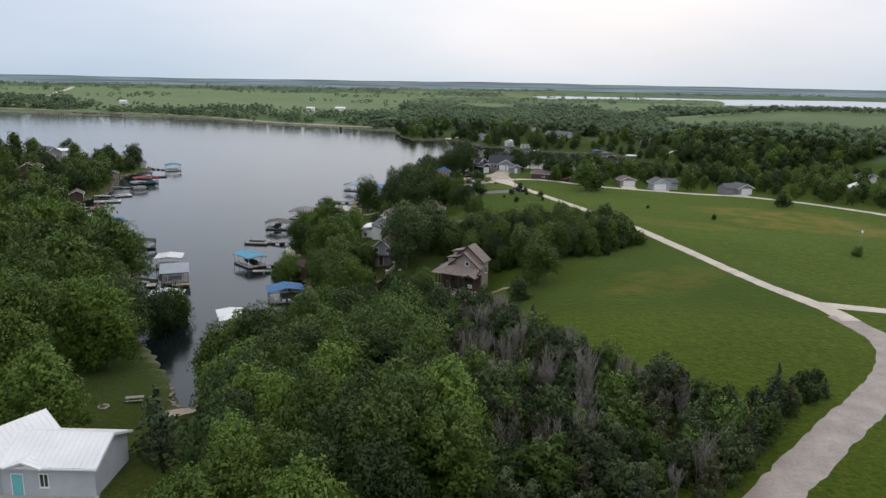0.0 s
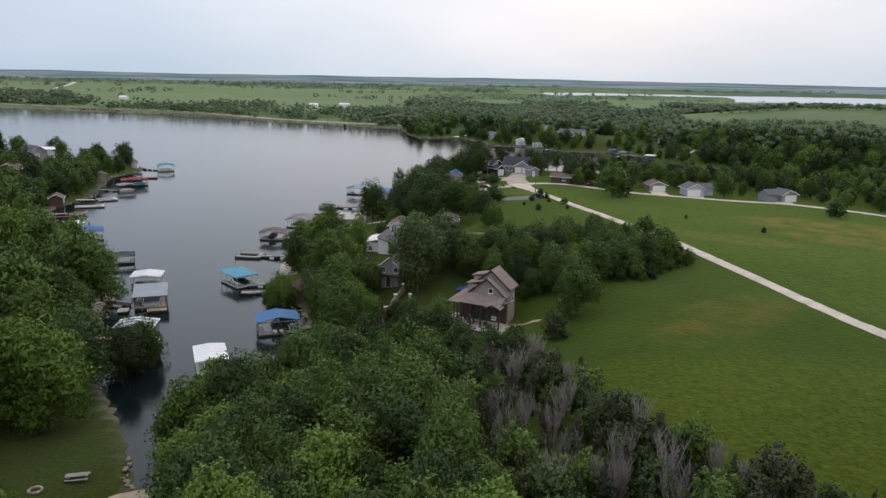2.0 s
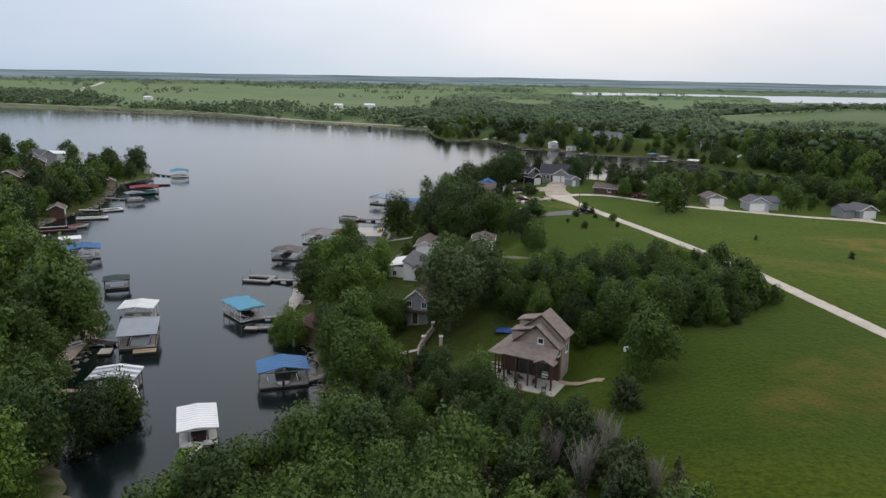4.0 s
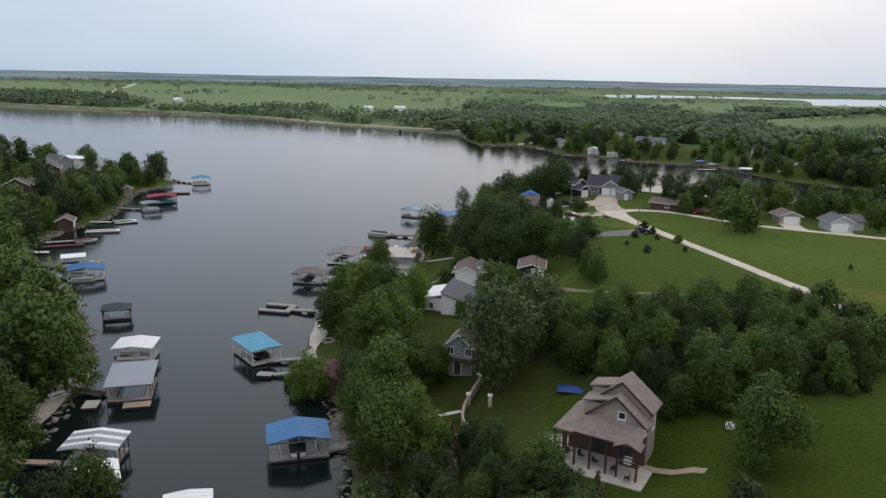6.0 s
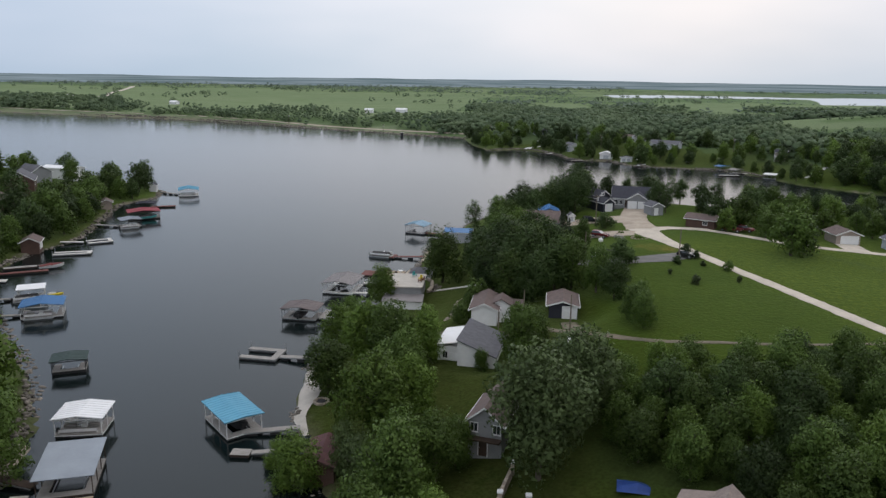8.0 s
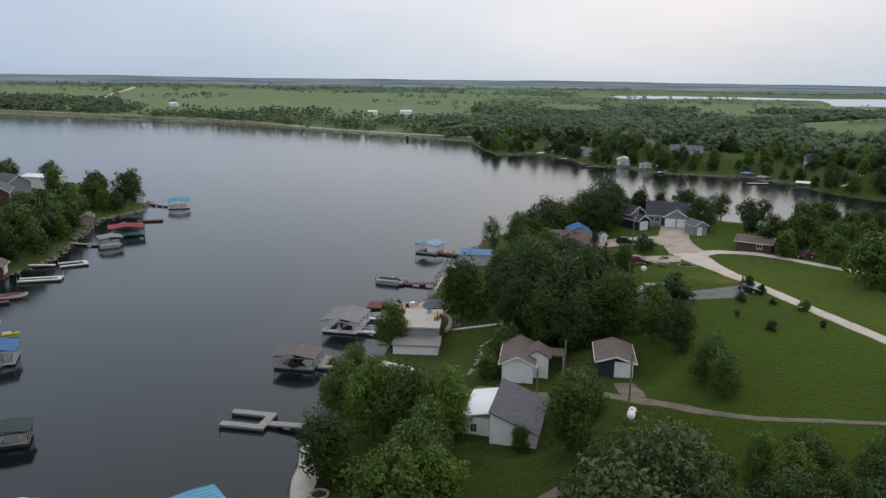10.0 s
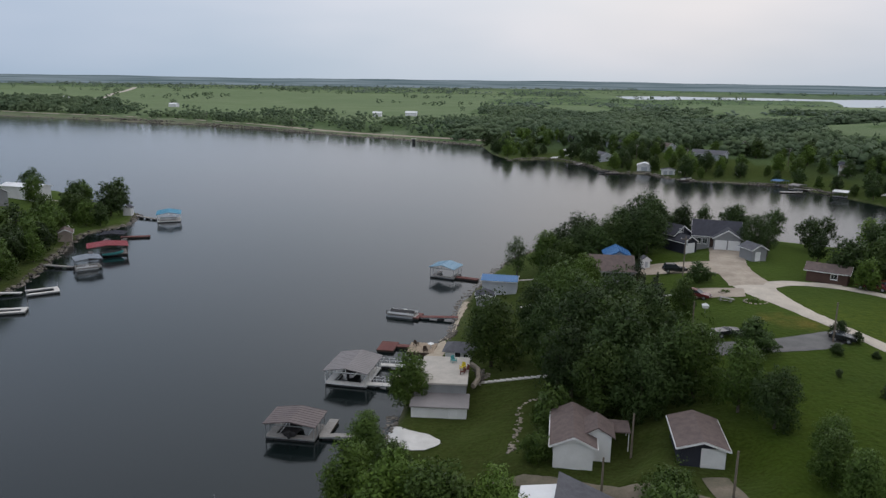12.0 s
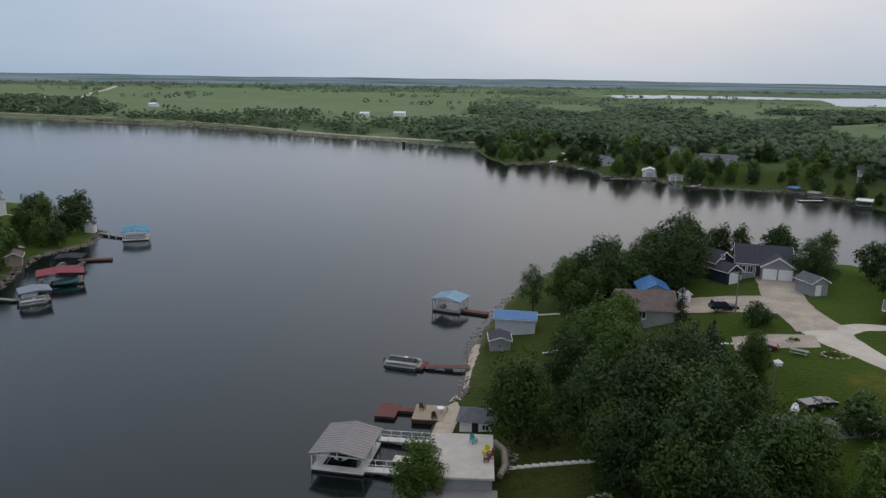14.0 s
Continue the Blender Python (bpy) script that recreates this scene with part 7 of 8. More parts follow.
# white metal-roofed house by the cove
wh = house("white_roofed_house", -35.6, 60.9, 90, 6.8, 11.6, 2.9, 1.5, SIDING_PALE, WHITE_METAL, "pale blue-grey house with a white metal roof", base=8.8, ribs=0.5, over=0.4, deep=3.5,
           openings=[("window", "W", 3.6, 0.9, 0.9, 1.0, None), ("window", "W", -1.2, 0.9, 0.7, 1.2, None), ("door", "W", 1.2, 0.0, 0.95, 2.05, TURQUOISE)])
part("porch_roof", gable_roof(3.4, 2.6, 2.95, 3.6, 0.12, 0.5), WHITE_METAL, wh).matrix_local = pose(-2.9, 0.3, 0, 0, 0, 90)
wing = part("wing", siding_wall(5.6, 6.0, -3.5, 2.9, 4.6), SIDING_PALE, wh)
wing.matrix_local = pose(-35.6, 60.9, 0, 0, 0, 90).inverted() @ pose(-39.4, 61.2, 0, 0, 0, -29)
part("roof", gable_roof(6.4, 7.4, 2.95, 5.15, 0.14, 0.5), WHITE_METAL, wing)
strip("pavement_cottage_patio", [(-41, 56.0, 3), (-34, 56.0, 3.4), (-29.4, 56.4, 2.6)], 3, CONCRETE, "pale concrete patio before a white-roofed house", lift=0.1, ragged=0.0, category="patio")

# west bank
house("west_house", -185, 336, 30, 9, 13, 3.0, 3.0, SIDING_BROWN, SHINGLE_GREY, "large grey-roofed house among trees on the bank", base=6.0, openings=[("window", "E", 2, 1, 1.2, 1.2, None), ("window", "S", 0, 4.4, 1.0, 0.9, None)])
house("west_house", -168, 295, 20, 8, 11, 3.0, 2.4, SIDING_BROWN, SHINGLE_BROWN, "brown-roofed lake house on the west bank", base=5.8)
house("west_cottage", -196, 360, 60, 8, 11, 3.0, 2.6, SIDING_GREY, SHINGLE_GREY, "grey-roofed house behind a lawn", base=5.4)
house("white_roofed_hall", -199, 384, 80, 6, 16, 2.8, 0.8, WHITE, WHITE_METAL, "long low building with a bright white roof", "building", base=4.2)
house("bank_boathouse", -136.2, 267.5, 24, 4.2, 5.4, 2.2, 1.2, SIDING_BROWN, SHINGLE_BROWN, "brown boathouse with pale doors on the bank", "boathouse", base=0.9, openings=[("door", "E", 0.6, 0, 1.4, 2.0, WHITE), ("door", "E", -1.2, 0, 1.4, 2.0, WHITE)])
house("bank_boathouse", -150.5, 329.5, 30, 3.6, 4.6, 2.2, 1.0, SIDING_TAN, SHINGLE_BROWN, "small boathouse behind red dock roofs", "boathouse", base=0.7, openings=[("door", "E", 0, 0, 1.2, 1.9, MAROON)])
house("white_hut", -152.8, 368.8, 10, 2.6, 2.6, 2.2, 0.9, WHITE, SHINGLE_DARK, "small white hut on the point", "hut", base=0.8, over=0.25, openings=[("door", "E", 0, 0, 0.8, 1.8, WHITE)])

# beyond the bay
house("far_long_house", 78.0, 550.0, 62, 9, 17, 3.0, 1.8, SIDING_PALE, SHINGLE_GREY, "long pale house on the far bank", base=6.0, openings=[("window", "W", 3, 0.8, 1.6, 1.2, None), ("window", "W", -2, 0.8, 1.6, 1.2, None)])
house("white_boathouse", 41.5, 534.0, -10, 7.0, 6.0, 3.0, 1.2, WHITE, WHITE_METAL, "white boathouse on the far shore", "boathouse", base=0.8, openings=[("garage_door", "S", 0, 0, 3.0, 2.2, SIDING_PALE)])
house("white_boathouse", 51.2, 520.5, -8, 6.4, 4.0, 2.6, 0.6, WHITE, SHINGLE_DARK, "small white boathouse with two doors at the waterline", "boathouse", base=0.6, openings=[("door", "S", -1.2, 0, 1.8, 2.0, SIDING_PALE), ("door", "S", 1.4, 0, 1.8, 2.0, SIDING_PALE)])
house("white_hut", 84.0, 514.5, -10, 3.0, 3.0, 2.0, 1.4, WHITE, SHINGLE_GREY, "tiny white hut on the far shore", "hut", base=1.2, over=0.2)
bal = house("balcony_house", 130.0, 505.0, 62, 4.6, 5.6, 4.6, 1.3, SIDING_TAN, SHINGLE_DARK, "far house with a raised white balcony on posts", base=4.6)
part("balcony", box(-4.2, -2.8, 2.2, -2.35, 2.8, 2.4), WHITE, bal)
for py in (-2.6, 0, 2.6):
    part("post", box(-4.1, py - 0.1, -2.5, -3.9, py + 0.1, 4.4), WHITE, bal)
part("railing", box(-4.15, -2.8, 3.1, -4.05, 2.8, 3.25), WHITE, bal)
for x, y, turn, w, l, r in ((24, 572, 20, 7, 10, SHINGLE_GREY), (6, 640, 10, 8, 12, SHINGLE_BROWN), (60, 585, 40, 8, 11, SHINGLE_BROWN), (104, 572, 15, 7, 12, WHITE_METAL), (150, 560, 30, 8, 12, SHINGLE_GREY), (176, 602, 20, 9, 14, SHINGLE_GREY),
                            (215, 470, 60, 8, 12, SHINGLE_BROWN), (262, 520, 20, 8, 12, SHINGLE_GREY), (36, 610, 50, 7, 10, SHINGLE_GREY), (120, 620, 10, 8, 13, SHINGLE_BROWN)):
    house("far_house", x, y, turn, w, l, 3.0, 1.9, SIDING_PALE, r, "pale house among trees on the far bank", openings=[("window", "S", 0, 1.0, 1.4, 1.2, None), ("window", "W", 2, 1.0, 1.4, 1.2, None)], group="far bank houses")
for x, y, turn, w, l in ((-173, 920, 20, 6, 9), (-140, 941, 15, 6, 12), (-476, 1092, 10, 7, 11), (-735, 1270, 0, 7, 12)):
    house("farm_shed", x, y, turn + 70, w, l, 3.4, 1.5, WHITE_METAL, WHITE_METAL, "white metal farm shed on far pasture", "shed", lap=0.0, group="farm sheds")


# ---- yard things, paths, poles and vehicles ----
def pole(x, y, tall, label, arm=False, lamp=False, material=POLE_WOOD):
    p = thing("utility_pole" if not lamp else "yard_lamp", pose(x, y, ground_at(x, y)), label, "pole", "" if lamp else "utility poles")
    part("shaft", tube([(0, 0, -0.5), (0, 0, tall)], [0.14, 0.10] if not lamp else [0.06, 0.05], 8), material, p)
    if arm:
        part("crossarm", box(-0.9, -0.06, tall - 0.6, 0.9, 0.06, tall - 0.45), material, p)
        for k in (-0.8, 0.0, 0.8):
            part("insulator", tube([(k, 0, tall - 0.45), (k, 0, tall - 0.25)], [0.05, 0.04], 6), WHITE, p)
        part("transformer", tube([(0.25, 0, tall - 1.7), (0.25, 0, tall - 0.9)], [0.2, 0.2], 10), STEEL, p)
    if lamp:
        part("lamp_head", tube([(0, 0, tall), (0, 0, tall + 0.12), (0, 0, tall + 0.5), (0, 0, tall + 0.6)], [0.12, 0.25, 0.25, 0.08], 10), WHITE, p, "white globe head")
    return p


pole(21.8, 241.0, 6.0, "weathered wooden utility pole beside a lane")
pole(-9.8, 214.6, 5.5, "thin wooden pole beside a cabin")
pole(-14.0, 206.2, 4.6, "short wooden pole at the cabin lane")
pole(-3.0, 199.0, 6.2, "wooden utility pole by a garage")
pole(3.4, 246.4, 5.5, "thin wooden utility pole behind the yard trees")
pole(9.2, 281.5, 8.0, "wooden utility pole in a gravel yard", True)
martin = thing("bird_house", pose(7.9, 257.4, ground_at(7.9, 257.4)), "white bird house on a short post on the lawn", "bird house")
part("post", tube([(0, 0, -0.3), (0, 0, 0.9)], [0.05, 0.05], 6), STEEL, martin)
part("box", bevelled(box(-0.45, -0.4, 0.85, 0.45, 0.4, 1.35), 0.03), WHITE, martin)
part("roof", solid(bmesh.new(), [(-0.55, -0.5, 1.34), (0.55, -0.5, 1.34), (0.55, 0.5, 1.34), (-0.55, 0.5, 1.34), (0, 0, 1.75)], [(3, 2, 1, 0), (0, 1, 4), (1, 2, 4), (2, 3, 4), (3, 0, 4)]), WHITE, martin)
pole(89.0, 155.2, 5.0, "lone grey post standing in the meadow", False, True, STEEL)
for x, y in ((41, 560), (-30, 660), (-120, 705), (-220, 772), (-318, 824), (64, 540), (112, 530)):
    pole(x, y, 9, "far wooden utility pole", True)


def propane(x, y, turn, z=None):
    t = thing("propane_tank", pose(x, y, (ground_at(x, y) if z is None else z), 0, 0, turn), "white horizontal propane tank on short legs", "tank")
    part("vessel", tube([(-1.25, 0, 0.75), (-1.1, 0, 0.75), (-0.9, 0, 0.75), (0.9, 0, 0.75), (1.1, 0, 0.75), (1.25, 0, 0.75)], [0.1, 0.36, 0.48, 0.48, 0.36, 0.1], 14), WHITE, t, smooth_faces=True)
    for k in (-0.7, 0.6):
        part("leg", box(k, -0.3, 0, k + 0.1, 0.3, 0.32), STEEL, t)
    part("dome", tube([(0, 0, 1.2), (0, 0, 1.36)], [0.16, 0.12], 8), STEEL, t)


propane(-3.4, 194.3, 75)
propane(5.2, 243.6, 60)


def rock(name, x, y, size, seed, material=STONE, label="pale limestone boulder on grass", z=None):
    rng = np.random.default_rng(seed)
    bm = bmesh.new()
    bmesh.ops.create_icosphere(bm, subdivisions=2, radius=1)
    for v in bm.verts:
        v.co *= 0.8 + 0.4 * noise.noise(v.co * 1.3 + Vector((seed, 0, 0))) + 0.05 * rng.uniform(-1, 1)
        v.co = Vector((v.co.x * size, v.co.y * size * 0.8, v.co.z * size * 0.6))
    ob = part(name, bm, material, None, label)
    ob.matrix_world = pose(x, y, (ground_at(x, y) if z is None else z) + size * 0.25, 0, 0, rng.uniform(0, 360))
    return tagged(ob, label, "rock")


rock("boulder", 17.1, 144.6, 0.85, 3, CONCRETE_WHITE, "whitish boulder on the lawn")
rock("boulder", 22.1, 149.8, 0.75, 4, CONCRETE_WHITE, "whitish boulder on the lawn")
rock("boulder", 5.2, 148.0, 0.7, 5)

# shoreline rocks in one heap: riprap on the dam and stones along the banks
def riprap(name, line, width, count, size, seed, material, label):
    rng = np.random.default_rng(seed)
    pts = spline(line, 0.5)
    V, F, base = [], [], 0
    pick = pts[rng.integers(0, len(pts), count)]
    off = rng.uniform(-0.5, 0.5, (count, 2)) * width
    xy = pick[:, :2] + off
    zs = np.maximum(height(xy[:, 0], xy[:, 1]), -0.15)
    for i in range(count):
        s = size * rng.uniform(0.5, 1.4)
        v = ICO_V * np.array([s, s * rng.uniform(0.6, 1), s * 0.55]) * (1 + 0.25 * rng.uniform(-1, 1, (len(ICO_V), 1)))
        V.append(v + (xy[i, 0], xy[i, 1], zs[i] + 0.12 * s))
        F.append(ICO_F + base)
        base += len(v)
    m = mesh_of(name, np.vstack(V), np.vstack(F))
    m.materials.append(material)
    return tagged(new(name, m), label, "rocks", kind="stuff")


riprap("shore_rocks", [(-44.5, 198), (-42.5, 205), (-40.5, 222), (-40, 231)], 1.6, 260, 0.32, 1, ROCK, "rough brown rocks along the bank")
riprap("shore_rocks", [(-35.5, 262), (-35, 272), (-35, 288), (-31.5, 304), (-27, 322), (-14, 348)], 1.8, 500, 0.34, 2, ROCK, "rough rocks along the point's bank")
riprap("shore_rocks", [(-42, 183), (-36.5, 172), (-29.5, 153), (-22.5, 132)], 1.4, 260, 0.32, 3, ROCK, "rough rocks below wooded bank")
riprap("shore_rocks", [(-66, 146), (-70, 162), (-84, 189), (-100, 206), (-130, 241), (-135, 264), (-134, 285), (-145, 320), (-150, 339), (-146, 354), (-151, 373)], 2.0, 1200, 0.4, 4, ROCK, "rocks and rubble along the west bank")
riprap("dam_riprap", [(-900, 1003), (-544, 891), (-336, 827), (-157, 729), (-52, 671)], 5.0, 2200, 0.9, 5, ROCK, "stone riprap along the dam's waterline")
riprap("shore_rocks", [(-30, 574), (-9, 587), (9, 569), (24, 528), (40, 527), (56, 504), (98, 491), (110, 468)], 2.5, 700, 0.6, 6, ROCK, "stones along the far bank")
riprap("garden_rocks", [(-22.3, 229.4), (-22.8, 223), (-23.4, 217)], 0.9, 40, 0.26, 7, STONE, "row of whitish rocks edging a garden bed")
riprap("garden_rocks", [(-17.6, 233), (-21, 232.2), (-22.5, 230)], 0.5, 24, 0.22, 8, STONE, "curved row of pale edging stones")
riprap("garden_rocks", [(-39.5, 101.5), (-38.4, 97.5), (-37.0, 94.6), (-34.2, 93.6), (-33.4, 96)], 0.7, 70, 0.28, 9, STONE, "pale stones round the end of the cove")
riprap("garden_rocks", [(-29.2, 246), (-27.8, 243), (-28.6, 240.8)], 1.6, 60, 0.3, 10, ROCK, "stones of a planted bank")

# stepping slabs and small paths
def slabs(name, start, end, count, size, label, rise=0.02):
    p = thing(name, pose(start[0], start[1], 0), label, "steps")
    (x0, y0), (x1, y1) = start, end
    a = math.degrees(math.atan2(y1 - y0, x1 - x0))
    bm = bevelled(box(-size[0] / 2, -size[1] / 2, -0.35, size[0] / 2, size[1] / 2, 0.12), 0.02)
    first = None
    for i in range(count):
        k = i / max(1, count - 1)
        x, y = x0 + (x1 - x0) * k, y0 + (y1 - y0) * k + 0.35 * math.sin(k * 3)
        if first is None:
            ob = first = part("slab", bm, CONCRETE_WHITE, p)
        else:
            ob = new("slab", first.data)
            ob.parent = p
        ob.matrix_world = pose(x, y, ground_at(x, y) + rise, 0, 0, a)
    return p


slabs("garden_steps", (-28.7, 241.0), (-18.6, 240.2), 12, (0.88, 0.7), "rising row of whitish concrete steps across grass")
slabs("garden_steps", (-22.0, 279.8), (-14.0, 281.2), 10, (0.85, 0.6), "row of pale stepping slabs through a lawn")
slabs("garden_steps", (0.6, 271.4), (6.4, 269.0), 8, (0.7, 0.5), "pale edging slabs beside a parking strip")
strip("pavement_cottage_path", [(-17.0, 156.4), (-13.6, 157.0)], 0.8, CONCRETE_WHITE, "short pale concrete path", lift=0.1, ragged=0.0, category="path")
strip("pavement_shore_path", [(-24.6, 303, 0.9), (-20, 302.4, 0.9), (-15.5, 301.0, 0.9)], 0.9, CONCRETE, "narrow concrete path across a lawn", lift=0.1, ragged=0.05, category="path")
strip("pavement_patio", [(-44.0, 199.5, 1.4), (-42.2, 193, 1.6), (-41.0, 188.5, 3.2), (-40.6, 185.0, 2.2), (-40.4, 180.5, 2.0), (-38.5, 176.0, 1.6)], 2, CONCRETE, "curved pale stone terrace along the bank", lift=0.25, ragged=0.1, category="patio")
strip("pavement_terrace", [(-72.0, 169, 2.0), (-71.4, 163, 3.6), (-70.6, 158, 2.6), (-69.6, 152, 2.2), (-68.6, 147, 1.6)], 2.6, STONE, "flagstone terrace along the west bank", lift=0.25, ragged=0.2, category="patio")
strip("pavement_beach", [(-36.4, 262, 2.4), (-35.2, 270, 1.8), (-34.4, 280, 1.6), (-33.8, 286, 1.4)], 2, SAND, "strip of pale beach sand and gravel", lift=0.12, ragged=0.4, category="beach")
strip("pavement_landing", [(-39.8, 227.5, 1.2), (-38.8, 224.6, 3.6), (-36.6, 222.8, 4.8), (-34.2, 222.2, 4.4), (-32.6, 222.4, 1.2)], 3, CONCRETE_WHITE, "whitened concrete boat landing", lift=0.15, ragged=0.1, category="slab")
strip("pavement_hut_walk", [(-37.5, 249.5, 2.6), (-36.8, 255, 3.0), (-36.6, 261, 2.2)], 2.6, SAND, "sandy walk behind a timber dock", lift=0.15, ragged=0.3, category="path")
strip("pavement_cove_path", [(-37.6, 91.2, 1.4), (-35.6, 92.0, 2.6), (-33.6, 93.4, 2.0)], 1.8, SAND, "pale stone landing at the cove's end", lift=0.12, ragged=0.2, category="path")
strip("pavement_white_drive", [(4.0, 612, 2), (9.0, 600, 2), (3, 592, 2), (-3.8, 590, 2)], 2, CONCRETE_WHITE, "pale winding path on the far bank", lift=0.25, ragged=0.1, step=3, category="path")
strip("pavement_far_walk", [(57, 522, 2), (62, 534, 2), (68, 545, 2)], 2, CONCRETE_WHITE, "pale steps up the far bank", lift=0.25, ragged=0.1, step=3, category="path")
strip("pavement_far_ramp", [(125.5, 455.5, 2.4), (132, 462, 2.4), (140, 470.5, 2.4)], 2, CONCRETE_WHITE, "pale ramp to a far dock", lift=0.3, ragged=0.1, step=3, category="path")
strip("pavement_west_path", [(-196, 388, 1.2), (-186, 385, 1.2), (-173, 376, 1.2), (-169, 362, 1.2), (-169, 352, 1.2), (-158, 344.5, 1.2)], 1.5, CONCRETE, "pale path down a lawn on the west bank", lift=0.2, ragged=0.1, step=2, category="path")


# curved retaining wall with lamp pillars, by the tan house
def block_wall(line, tall, thick, label):
    w = thing("retaining_wall", Matrix(), label, "wall")
    pts = spline(line, 0.45)
    mesh, k = {}, 0
    for row in range(max(1, int(tall / 0.25))):
        for i in range(len(pts) - 1):
            a, b = pts[i], pts[i + 1]
            ang = math.degrees(math.atan2(b[1] - a[1], b[0] - a[0]))
            long = round(math.hypot(b[0] - a[0], b[1] - a[1]), 2)
            key = (long,)
            if key not in mesh:
                bm = bevelled(box(-long / 2 + 0.01, -thick / 2, 0.0, long / 2 - 0.01, thick / 2, 0.235), 0.02)
                ob = part("block", bm, STONE, w)
                mesh[key] = ob.data
            else:
                ob = new("block", mesh[key])
                ob.parent = w
            cx, cy = (a[0] + b[0]) / 2, (a[1] + b[1]) / 2
            z = ground_at(cx, cy) - 0.15 + row * 0.25
            ob.matrix_world = pose(cx, cy, z, 0, 0, ang)
    return w


block_wall([(-11.6, 163.4), (-12.6, 159.6), (-13.2, 156.2), (-12.9, 152.6), (-11.0, 149.2), (-8.6, 147.2)], 1.3, 0.35, "curved tan block retaining wall on a lawn")
for x, y in ((-11.5, 163.8), (-12.7, 158.6), (-9.8, 157.4), (-8.6, 147.4)):
    p = thing("gate_pillar", pose(x, y, ground_at(x, y)), "square stone pillar with a white cap", "pillar", "lawn pillars")
    part("shaft", box(-0.25, -0.25, -0.3, 0.25, 0.25, 1.5), STONE, p)
    part("cap", bevelled(box(-0.33, -0.33, 1.5, 0.33, 0.33, 1.72), 0.04), WHITE, p)
bm = bmesh.new()
for i in range(9):
    for j in range(7):
        bm.verts.new((-2 + 0.5 * i, -1.2 + 0.4 * j, 0.12 + 0.55 * max(0, 1 - abs(i - 4) / 4) * max(0, 1 - abs(j - 3) / 3.4) + 0.06 * noise.noise((i, j, 3))))
bm.verts.ensure_lookup_table()
for i in range(8):
    for j in range(6):
        bm.faces.new([bm.verts[k] for k in (i * 7 + j, (i + 1) * 7 + j, (i + 1) * 7 + j + 1, i * 7 + j + 1)])
tarp = part("tarpaulin", bm, TARP, None, "")
tarp.matrix_world = pose(1.0, 158.2, ground_at(1.0, 158.2), 0, 0, -8)
tagged(tarp, "crumpled blue tarpaulin over a heap at the lawn's edge", "tarpaulin")


# vehicles
def car(name, x, y, turn, paint, label, tall=1.75, long=4.8, pickup=False, z=None):
    c = thing(name, pose(x, y, (ground_at(x, y) + 0.12 if z is None else z), 0, 0, turn), label, "car", "parked vehicles")
    h = long / 2
    prof = [(-h, 0.45), (-h, 0.95), (-h + 0.1, 1.02), (h - 1.3, 1.05), (h - 0.15, 0.9), (h, 0.7), (h, 0.45)]
    bm = bmesh.new()
    n = len(prof)
    solid(bm, [(a, -0.92, b) for a, b in prof] + [(a, 0.92, b) for a, b in prof], [tuple(range(n - 1, -1, -1)), tuple(range(n, 2 * n))] + [(i, (i + 1) % n, n + (i + 1) % n, n + i) for i in range(n)])
    body = part("body", bevelled(bm, 0.05), paint, c)
    back = -h + 0.2 if not pickup else -0.35
    cab = [(back, 1.0), (back + 0.25, tall), (h - 2.3, tall), (h - 1.45, 1.02)]
    bm = bmesh.new()
    solid(bm, [(a, -0.85 + 0.1 * (b > 1.2), b) for a, b in cab] + [(a, 0.85 - 0.1 * (b > 1.2), b) for a, b in cab], [(3, 2, 1, 0), (4, 5, 6, 7)] + [(i, (i + 1) % 4, 4 + (i + 1) % 4, 4 + i) for i in range(4)])
    part("cabin", bm, GLASS, c, "dark window band")
    part("cabin_roof", bevelled(box(back + 0.25, -0.75, tall - 0.02, h - 2.3, 0.75, tall + 0.05), 0.02), paint, c)
    for wx in (-h + 0.85, h - 0.95):
        for s in (-1, 1):
            wheel = part("wheel", tube([(wx, s * 0.70, 0.35), (wx, s * 0.95, 0.35)], [0.36, 0.36], 14), RUBBER, c)
            part("rim", tube([(wx, s * 0.951, 0.35), (wx, s * 0.97, 0.35)], [0.22, 0.2], 10), STEEL, wheel)
    for s in (-0.65, 0.65):
        part("headlight", box(h - 0.02, s - 0.16, 0.68, h + 0.015, s + 0.16, 0.82), WHITE, body)
        part("tail_light", box(-h - 0.015, s - 0.12, 0.7, -h + 0.02, s + 0.12, 0.9), MAROON, body)
    return c


car("suv", 8.4, 285.4, 4, CAR_BLACK, "black sport utility car parked on gravel")
car("red_car", 8.7, 266.2, -28, CAR_RED, "red car parked on a gravel strip", 1.5, 4.4)
car("pickup_truck", 40.4, 271.6, -30, CAR_RED, "red pickup truck beside the brown garage", 1.8, 5.3, True)
car("red_car", 43.8, 272.0, -32, CAR_RED, "dark red car behind the lane", 1.45, 4.4)
car("utility_trailer", 8.0, 244.4, 20, CAR_BLACK, "black flat trailer with bits of gear", 1.15, 4.6, True)
car("covered_car", 23.4, 241.6, -30, CAR_BLACK, "small dark car at the lane's edge", 1.3, 3.6)


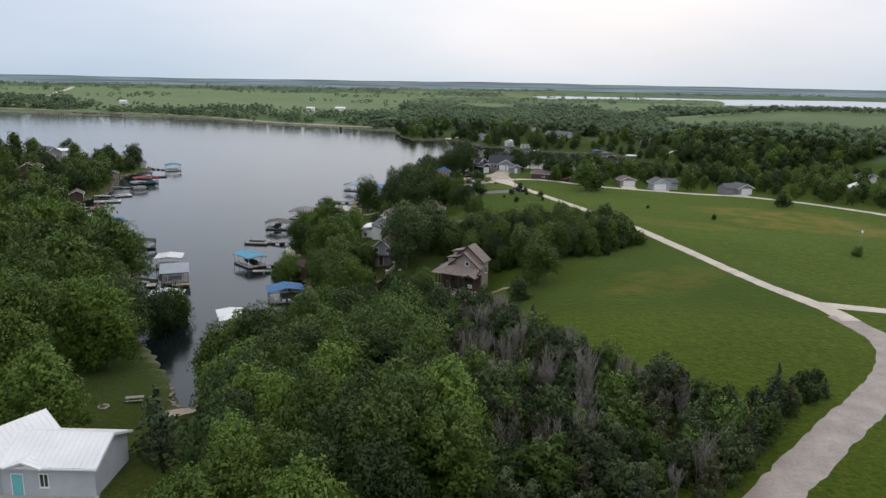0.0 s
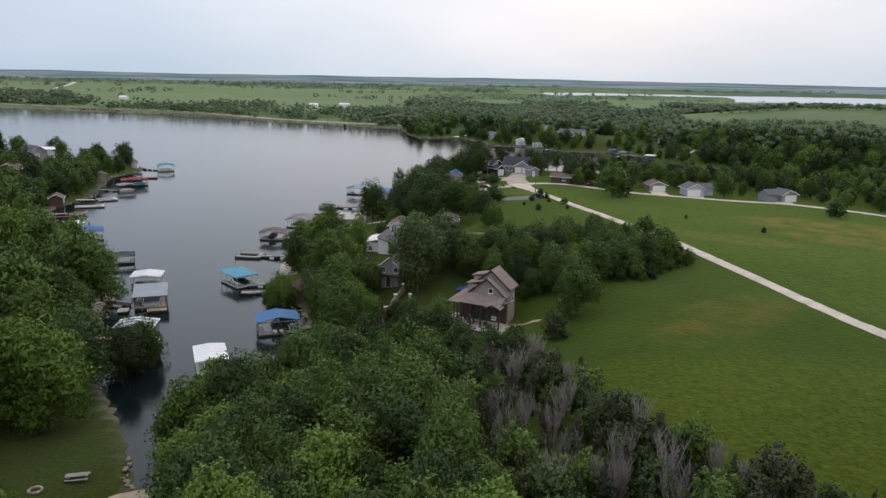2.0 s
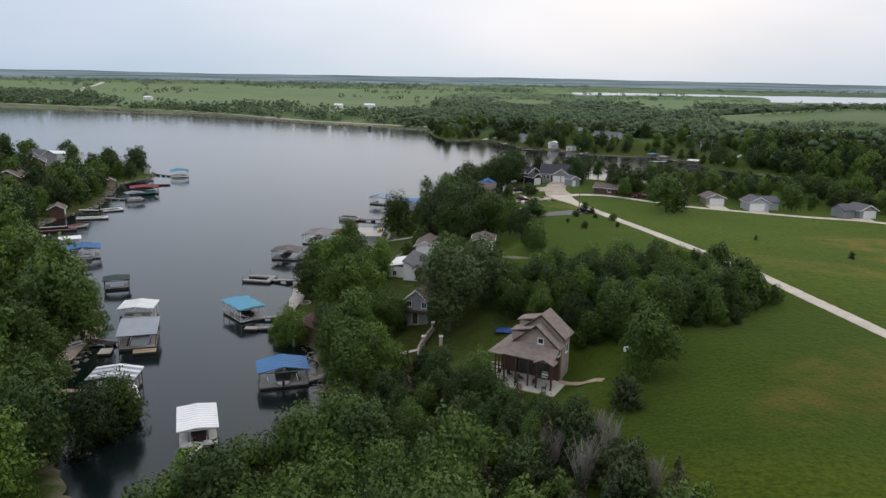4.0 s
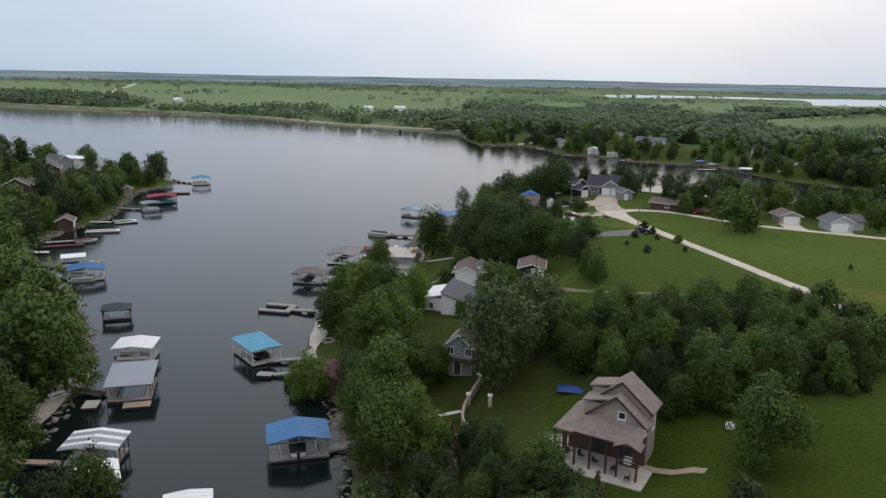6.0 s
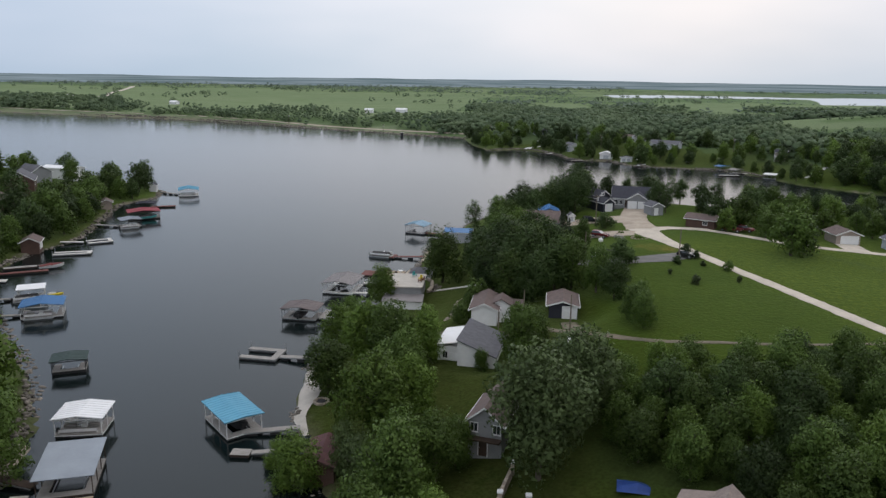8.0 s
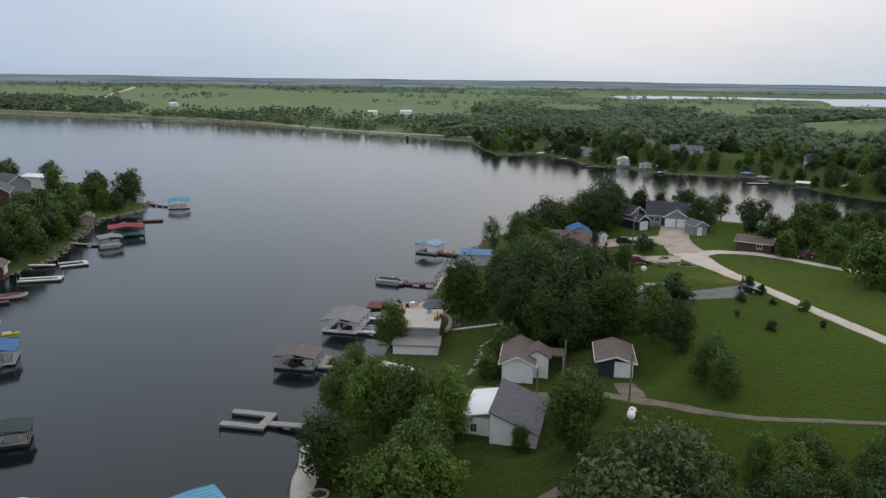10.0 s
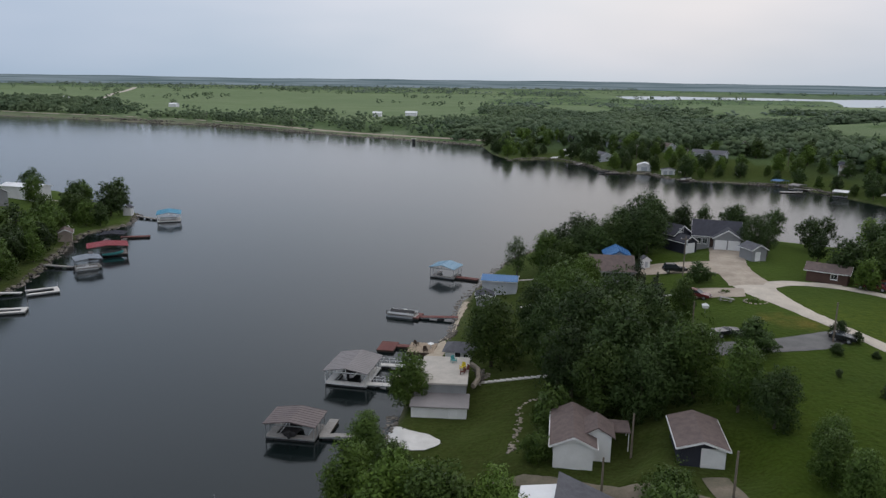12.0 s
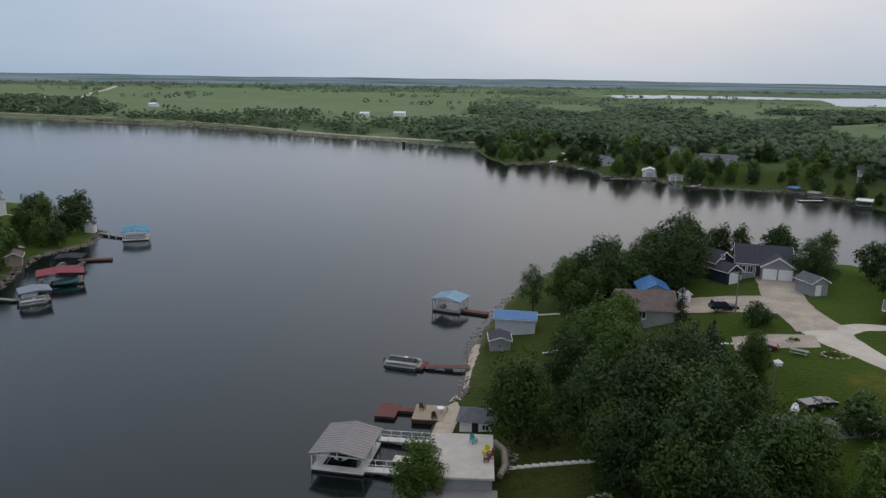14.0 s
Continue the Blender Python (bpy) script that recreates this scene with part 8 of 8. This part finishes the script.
# garden beds, logs and tables near the lanes
def ring_bed(x, y, r, label):
    b = thing("flower_bed", pose(x, y, ground_at(x, y)), label, "flower bed")
    n = 14
    for i in range(n):
        a = 2 * math.pi * i / n
        s = part("stone", bevelled(box(-0.22, -0.14, 0, 0.22, 0.14, 0.2), 0.04), STONE, b)
        s.matrix_local = pose(r * math.cos(a), r * 0.75 * math.sin(a), -0.05, 0, 0, math.degrees(a) + 90)
    rng = np.random.default_rng(int(x * 10))
    lob = [(rng.uniform(-r, r) * 0.5, rng.uniform(-r, r) * 0.4, 0.2, 0.35, 0.3) for _ in range(6)]
    o = new("plants", crown_mesh("plants", rng, lob, 40, 0.12, LEAF))
    o.parent = b


ring_bed(17.2, 261.6, 1.9, "stone-ringed flower bed on a lawn")
ring_bed(14.0, 268.0, 1.2, "small stone-ringed bed by the lane")


def bench(name, x, y, turn, material, label, long=2.4):
    b = thing(name, pose(x, y, ground_at(x, y), 0, 0, turn), label, "table")
    part("tabletop", boards(-long / 2, -0.4, long / 2, 0.4, 0.75, "x", 0.16), material, b)
    for s in (-0.75, 0.62):
        part("bench", box(-long / 2, s, 0.4, long / 2, s + 0.24, 0.45), material, b)
    for k in (-long / 2 + 0.3, long / 2 - 0.3):
        part("leg_frame", box(k - 0.04, -0.7, 0.33, k + 0.04, 0.7, 0.4, box(k - 0.04, -0.35, 0, k + 0.04, -0.25, 0.7, box(k - 0.04, 0.25, 0, k + 0.04, 0.35, 0.7))), material, b)
    return b


bench("picnic_table", -70.4, 157.6, 60, WHITE, "pale picnic table on a stone terrace")
bench("picnic_table", 12.6, 262.6, -35, WOOD, "weathered timber table beside a garden bed")
bench("picnic_table", -42.6, 94.8, 15, WOOD, "weathered picnic table near a fire ring")
fire = thing("fire_ring", pose(-45.5, 91.6, ground_at(-45.5, 91.6)), "stone fire ring on the lawn", "fire ring")
for i in range(10):
    a = 2 * math.pi * i / 10
    s = part("stone", bevelled(box(-0.2, -0.13, 0, 0.2, 0.13, 0.28), 0.04), STONE, fire)
    s.matrix_local = pose(0.65 * math.cos(a), 0.65 * math.sin(a), 0, 0, 0, math.degrees(a) + 90)
pit = thing("fire_pit", pose(-38.4, 185.2, 0.9), "round stone fire pit on a bank terrace", "fire pit")
for i in range(14):
    a = 2 * math.pi * i / 14
    s = part("stone", bevelled(box(-0.24, -0.16, 0, 0.24, 0.16, 0.4), 0.04), STONE, pit)
    s.matrix_local = pose(1.0 * math.cos(a), 1.0 * math.sin(a), -0.3, 0, 0, math.degrees(a) + 90)
part("bowl", tube([(0, 0, -0.2), (0, 0, 0.05)], [0.6, 0.6], 14), STEEL_DARK, pit)


def deck_chair(x, y, z, turn, material, label):
    c = thing("deck_chair", pose(x, y, z, 0, 0, turn), label, "chair", "terrace chairs")
    part("seat", boards(-0.3, -0.35, 0.3, 0.3, 0.38, "x", 0.1), material, c)
    part("backrest", box(-0.3, 0.28, 0.36, 0.3, 0.34, 1.05), material, c)
    for s in (-0.36, 0.3):
        part("armrest", box(s, -0.35, 0.58, s + 0.08, 0.35, 0.62), material, c)
        part("leg", box(s, -0.32, 0, s + 0.07, -0.24, 0.58), material, c)
        part("leg", box(s, 0.22, 0, s + 0.07, 0.3, 0.58), material, c)


deck_chair(-31.0, 239.0, 4.4, -30, YELLOW, "yellow plastic chair on a roof terrace")
deck_chair(-30.4, 238.2, 4.4, -60, MAROON, "maroon chair on a roof terrace")
deck_chair(-30.9, 237.2, 4.4, -90, MAROON, "maroon chair beside a terrace edge")
deck_chair(-32.6, 241.6, 4.4, 40, AQUA, "aqua lounge chair on a roof terrace")
deck_chair(-40.6, 258.0, 0.75, 150, WOOD_DARK, "brown chair on a timber dock")
deck_chair(-38.6, 254.9, 0.75, 20, WOOD_DARK, "brown chair at the edge of a timber dock")
tb = thing("round_table", pose(-37.9, 257.2, 0.75), "white round table with a bowl on a dock", "table")
part("tabletop", tube([(0, 0, 0.68), (0, 0, 0.74)], [0.55, 0.55], 16), WHITE, tb)
part("pedestal", tube([(0, 0, 0), (0, 0, 0.68)], [0.1, 0.08], 8), WHITE, tb)

# intake tower in the lake and docks beyond the bay
tower = thing("intake_tower", pose(-100, 676, 0), "small dark intake tower standing in the lake", "tower")
part("shaft", tube([(0, 0, -2), (0, 0, 3.0)], [1.1, 1.1], 12), STEEL_DARK, tower)
part("platform", box(-1.7, -1.7, 3.0, 1.7, 1.7, 3.3), CONCRETE, tower)
for x, y, turn, w, l, r in ((97, 494, 30, 7, 5, BLUE_METAL), (100, 480, 40, 7, 5, TAUPE_METAL), (112, 463, 60, 8, 6, WHITE_METAL)):
    covered_dock(x, y, turn, w, l, r, "far roofed boat dock at a side bay", eave=2.4, rise=0.4)
for x, y, turn, w in ((106, 478, 150, 16), (94, 470, 10, 10), (57, 503, 20, 8), (90, 512, -20, 8), (23.6, 523, 10, 7), (-4, 589, 30, 9), (13, 563, 40, 12)):
    raft(x, y, turn, w, 1.8, CONCRETE_WHITE if w > 8 else WOOD, "far plank dock along the bank")
runabout(57, 505.5, 20, WHITE, DARK, 0.1, "white motorboat moored at a far dock")
runabout(20, 524, 10, DARK, DARK, 0.1, "dark motorboat moored at a far dock")
runabout(-3.0, 587.0, 30, WHITE, WHITE, 0.1, "white motorboat moored at a far dock")
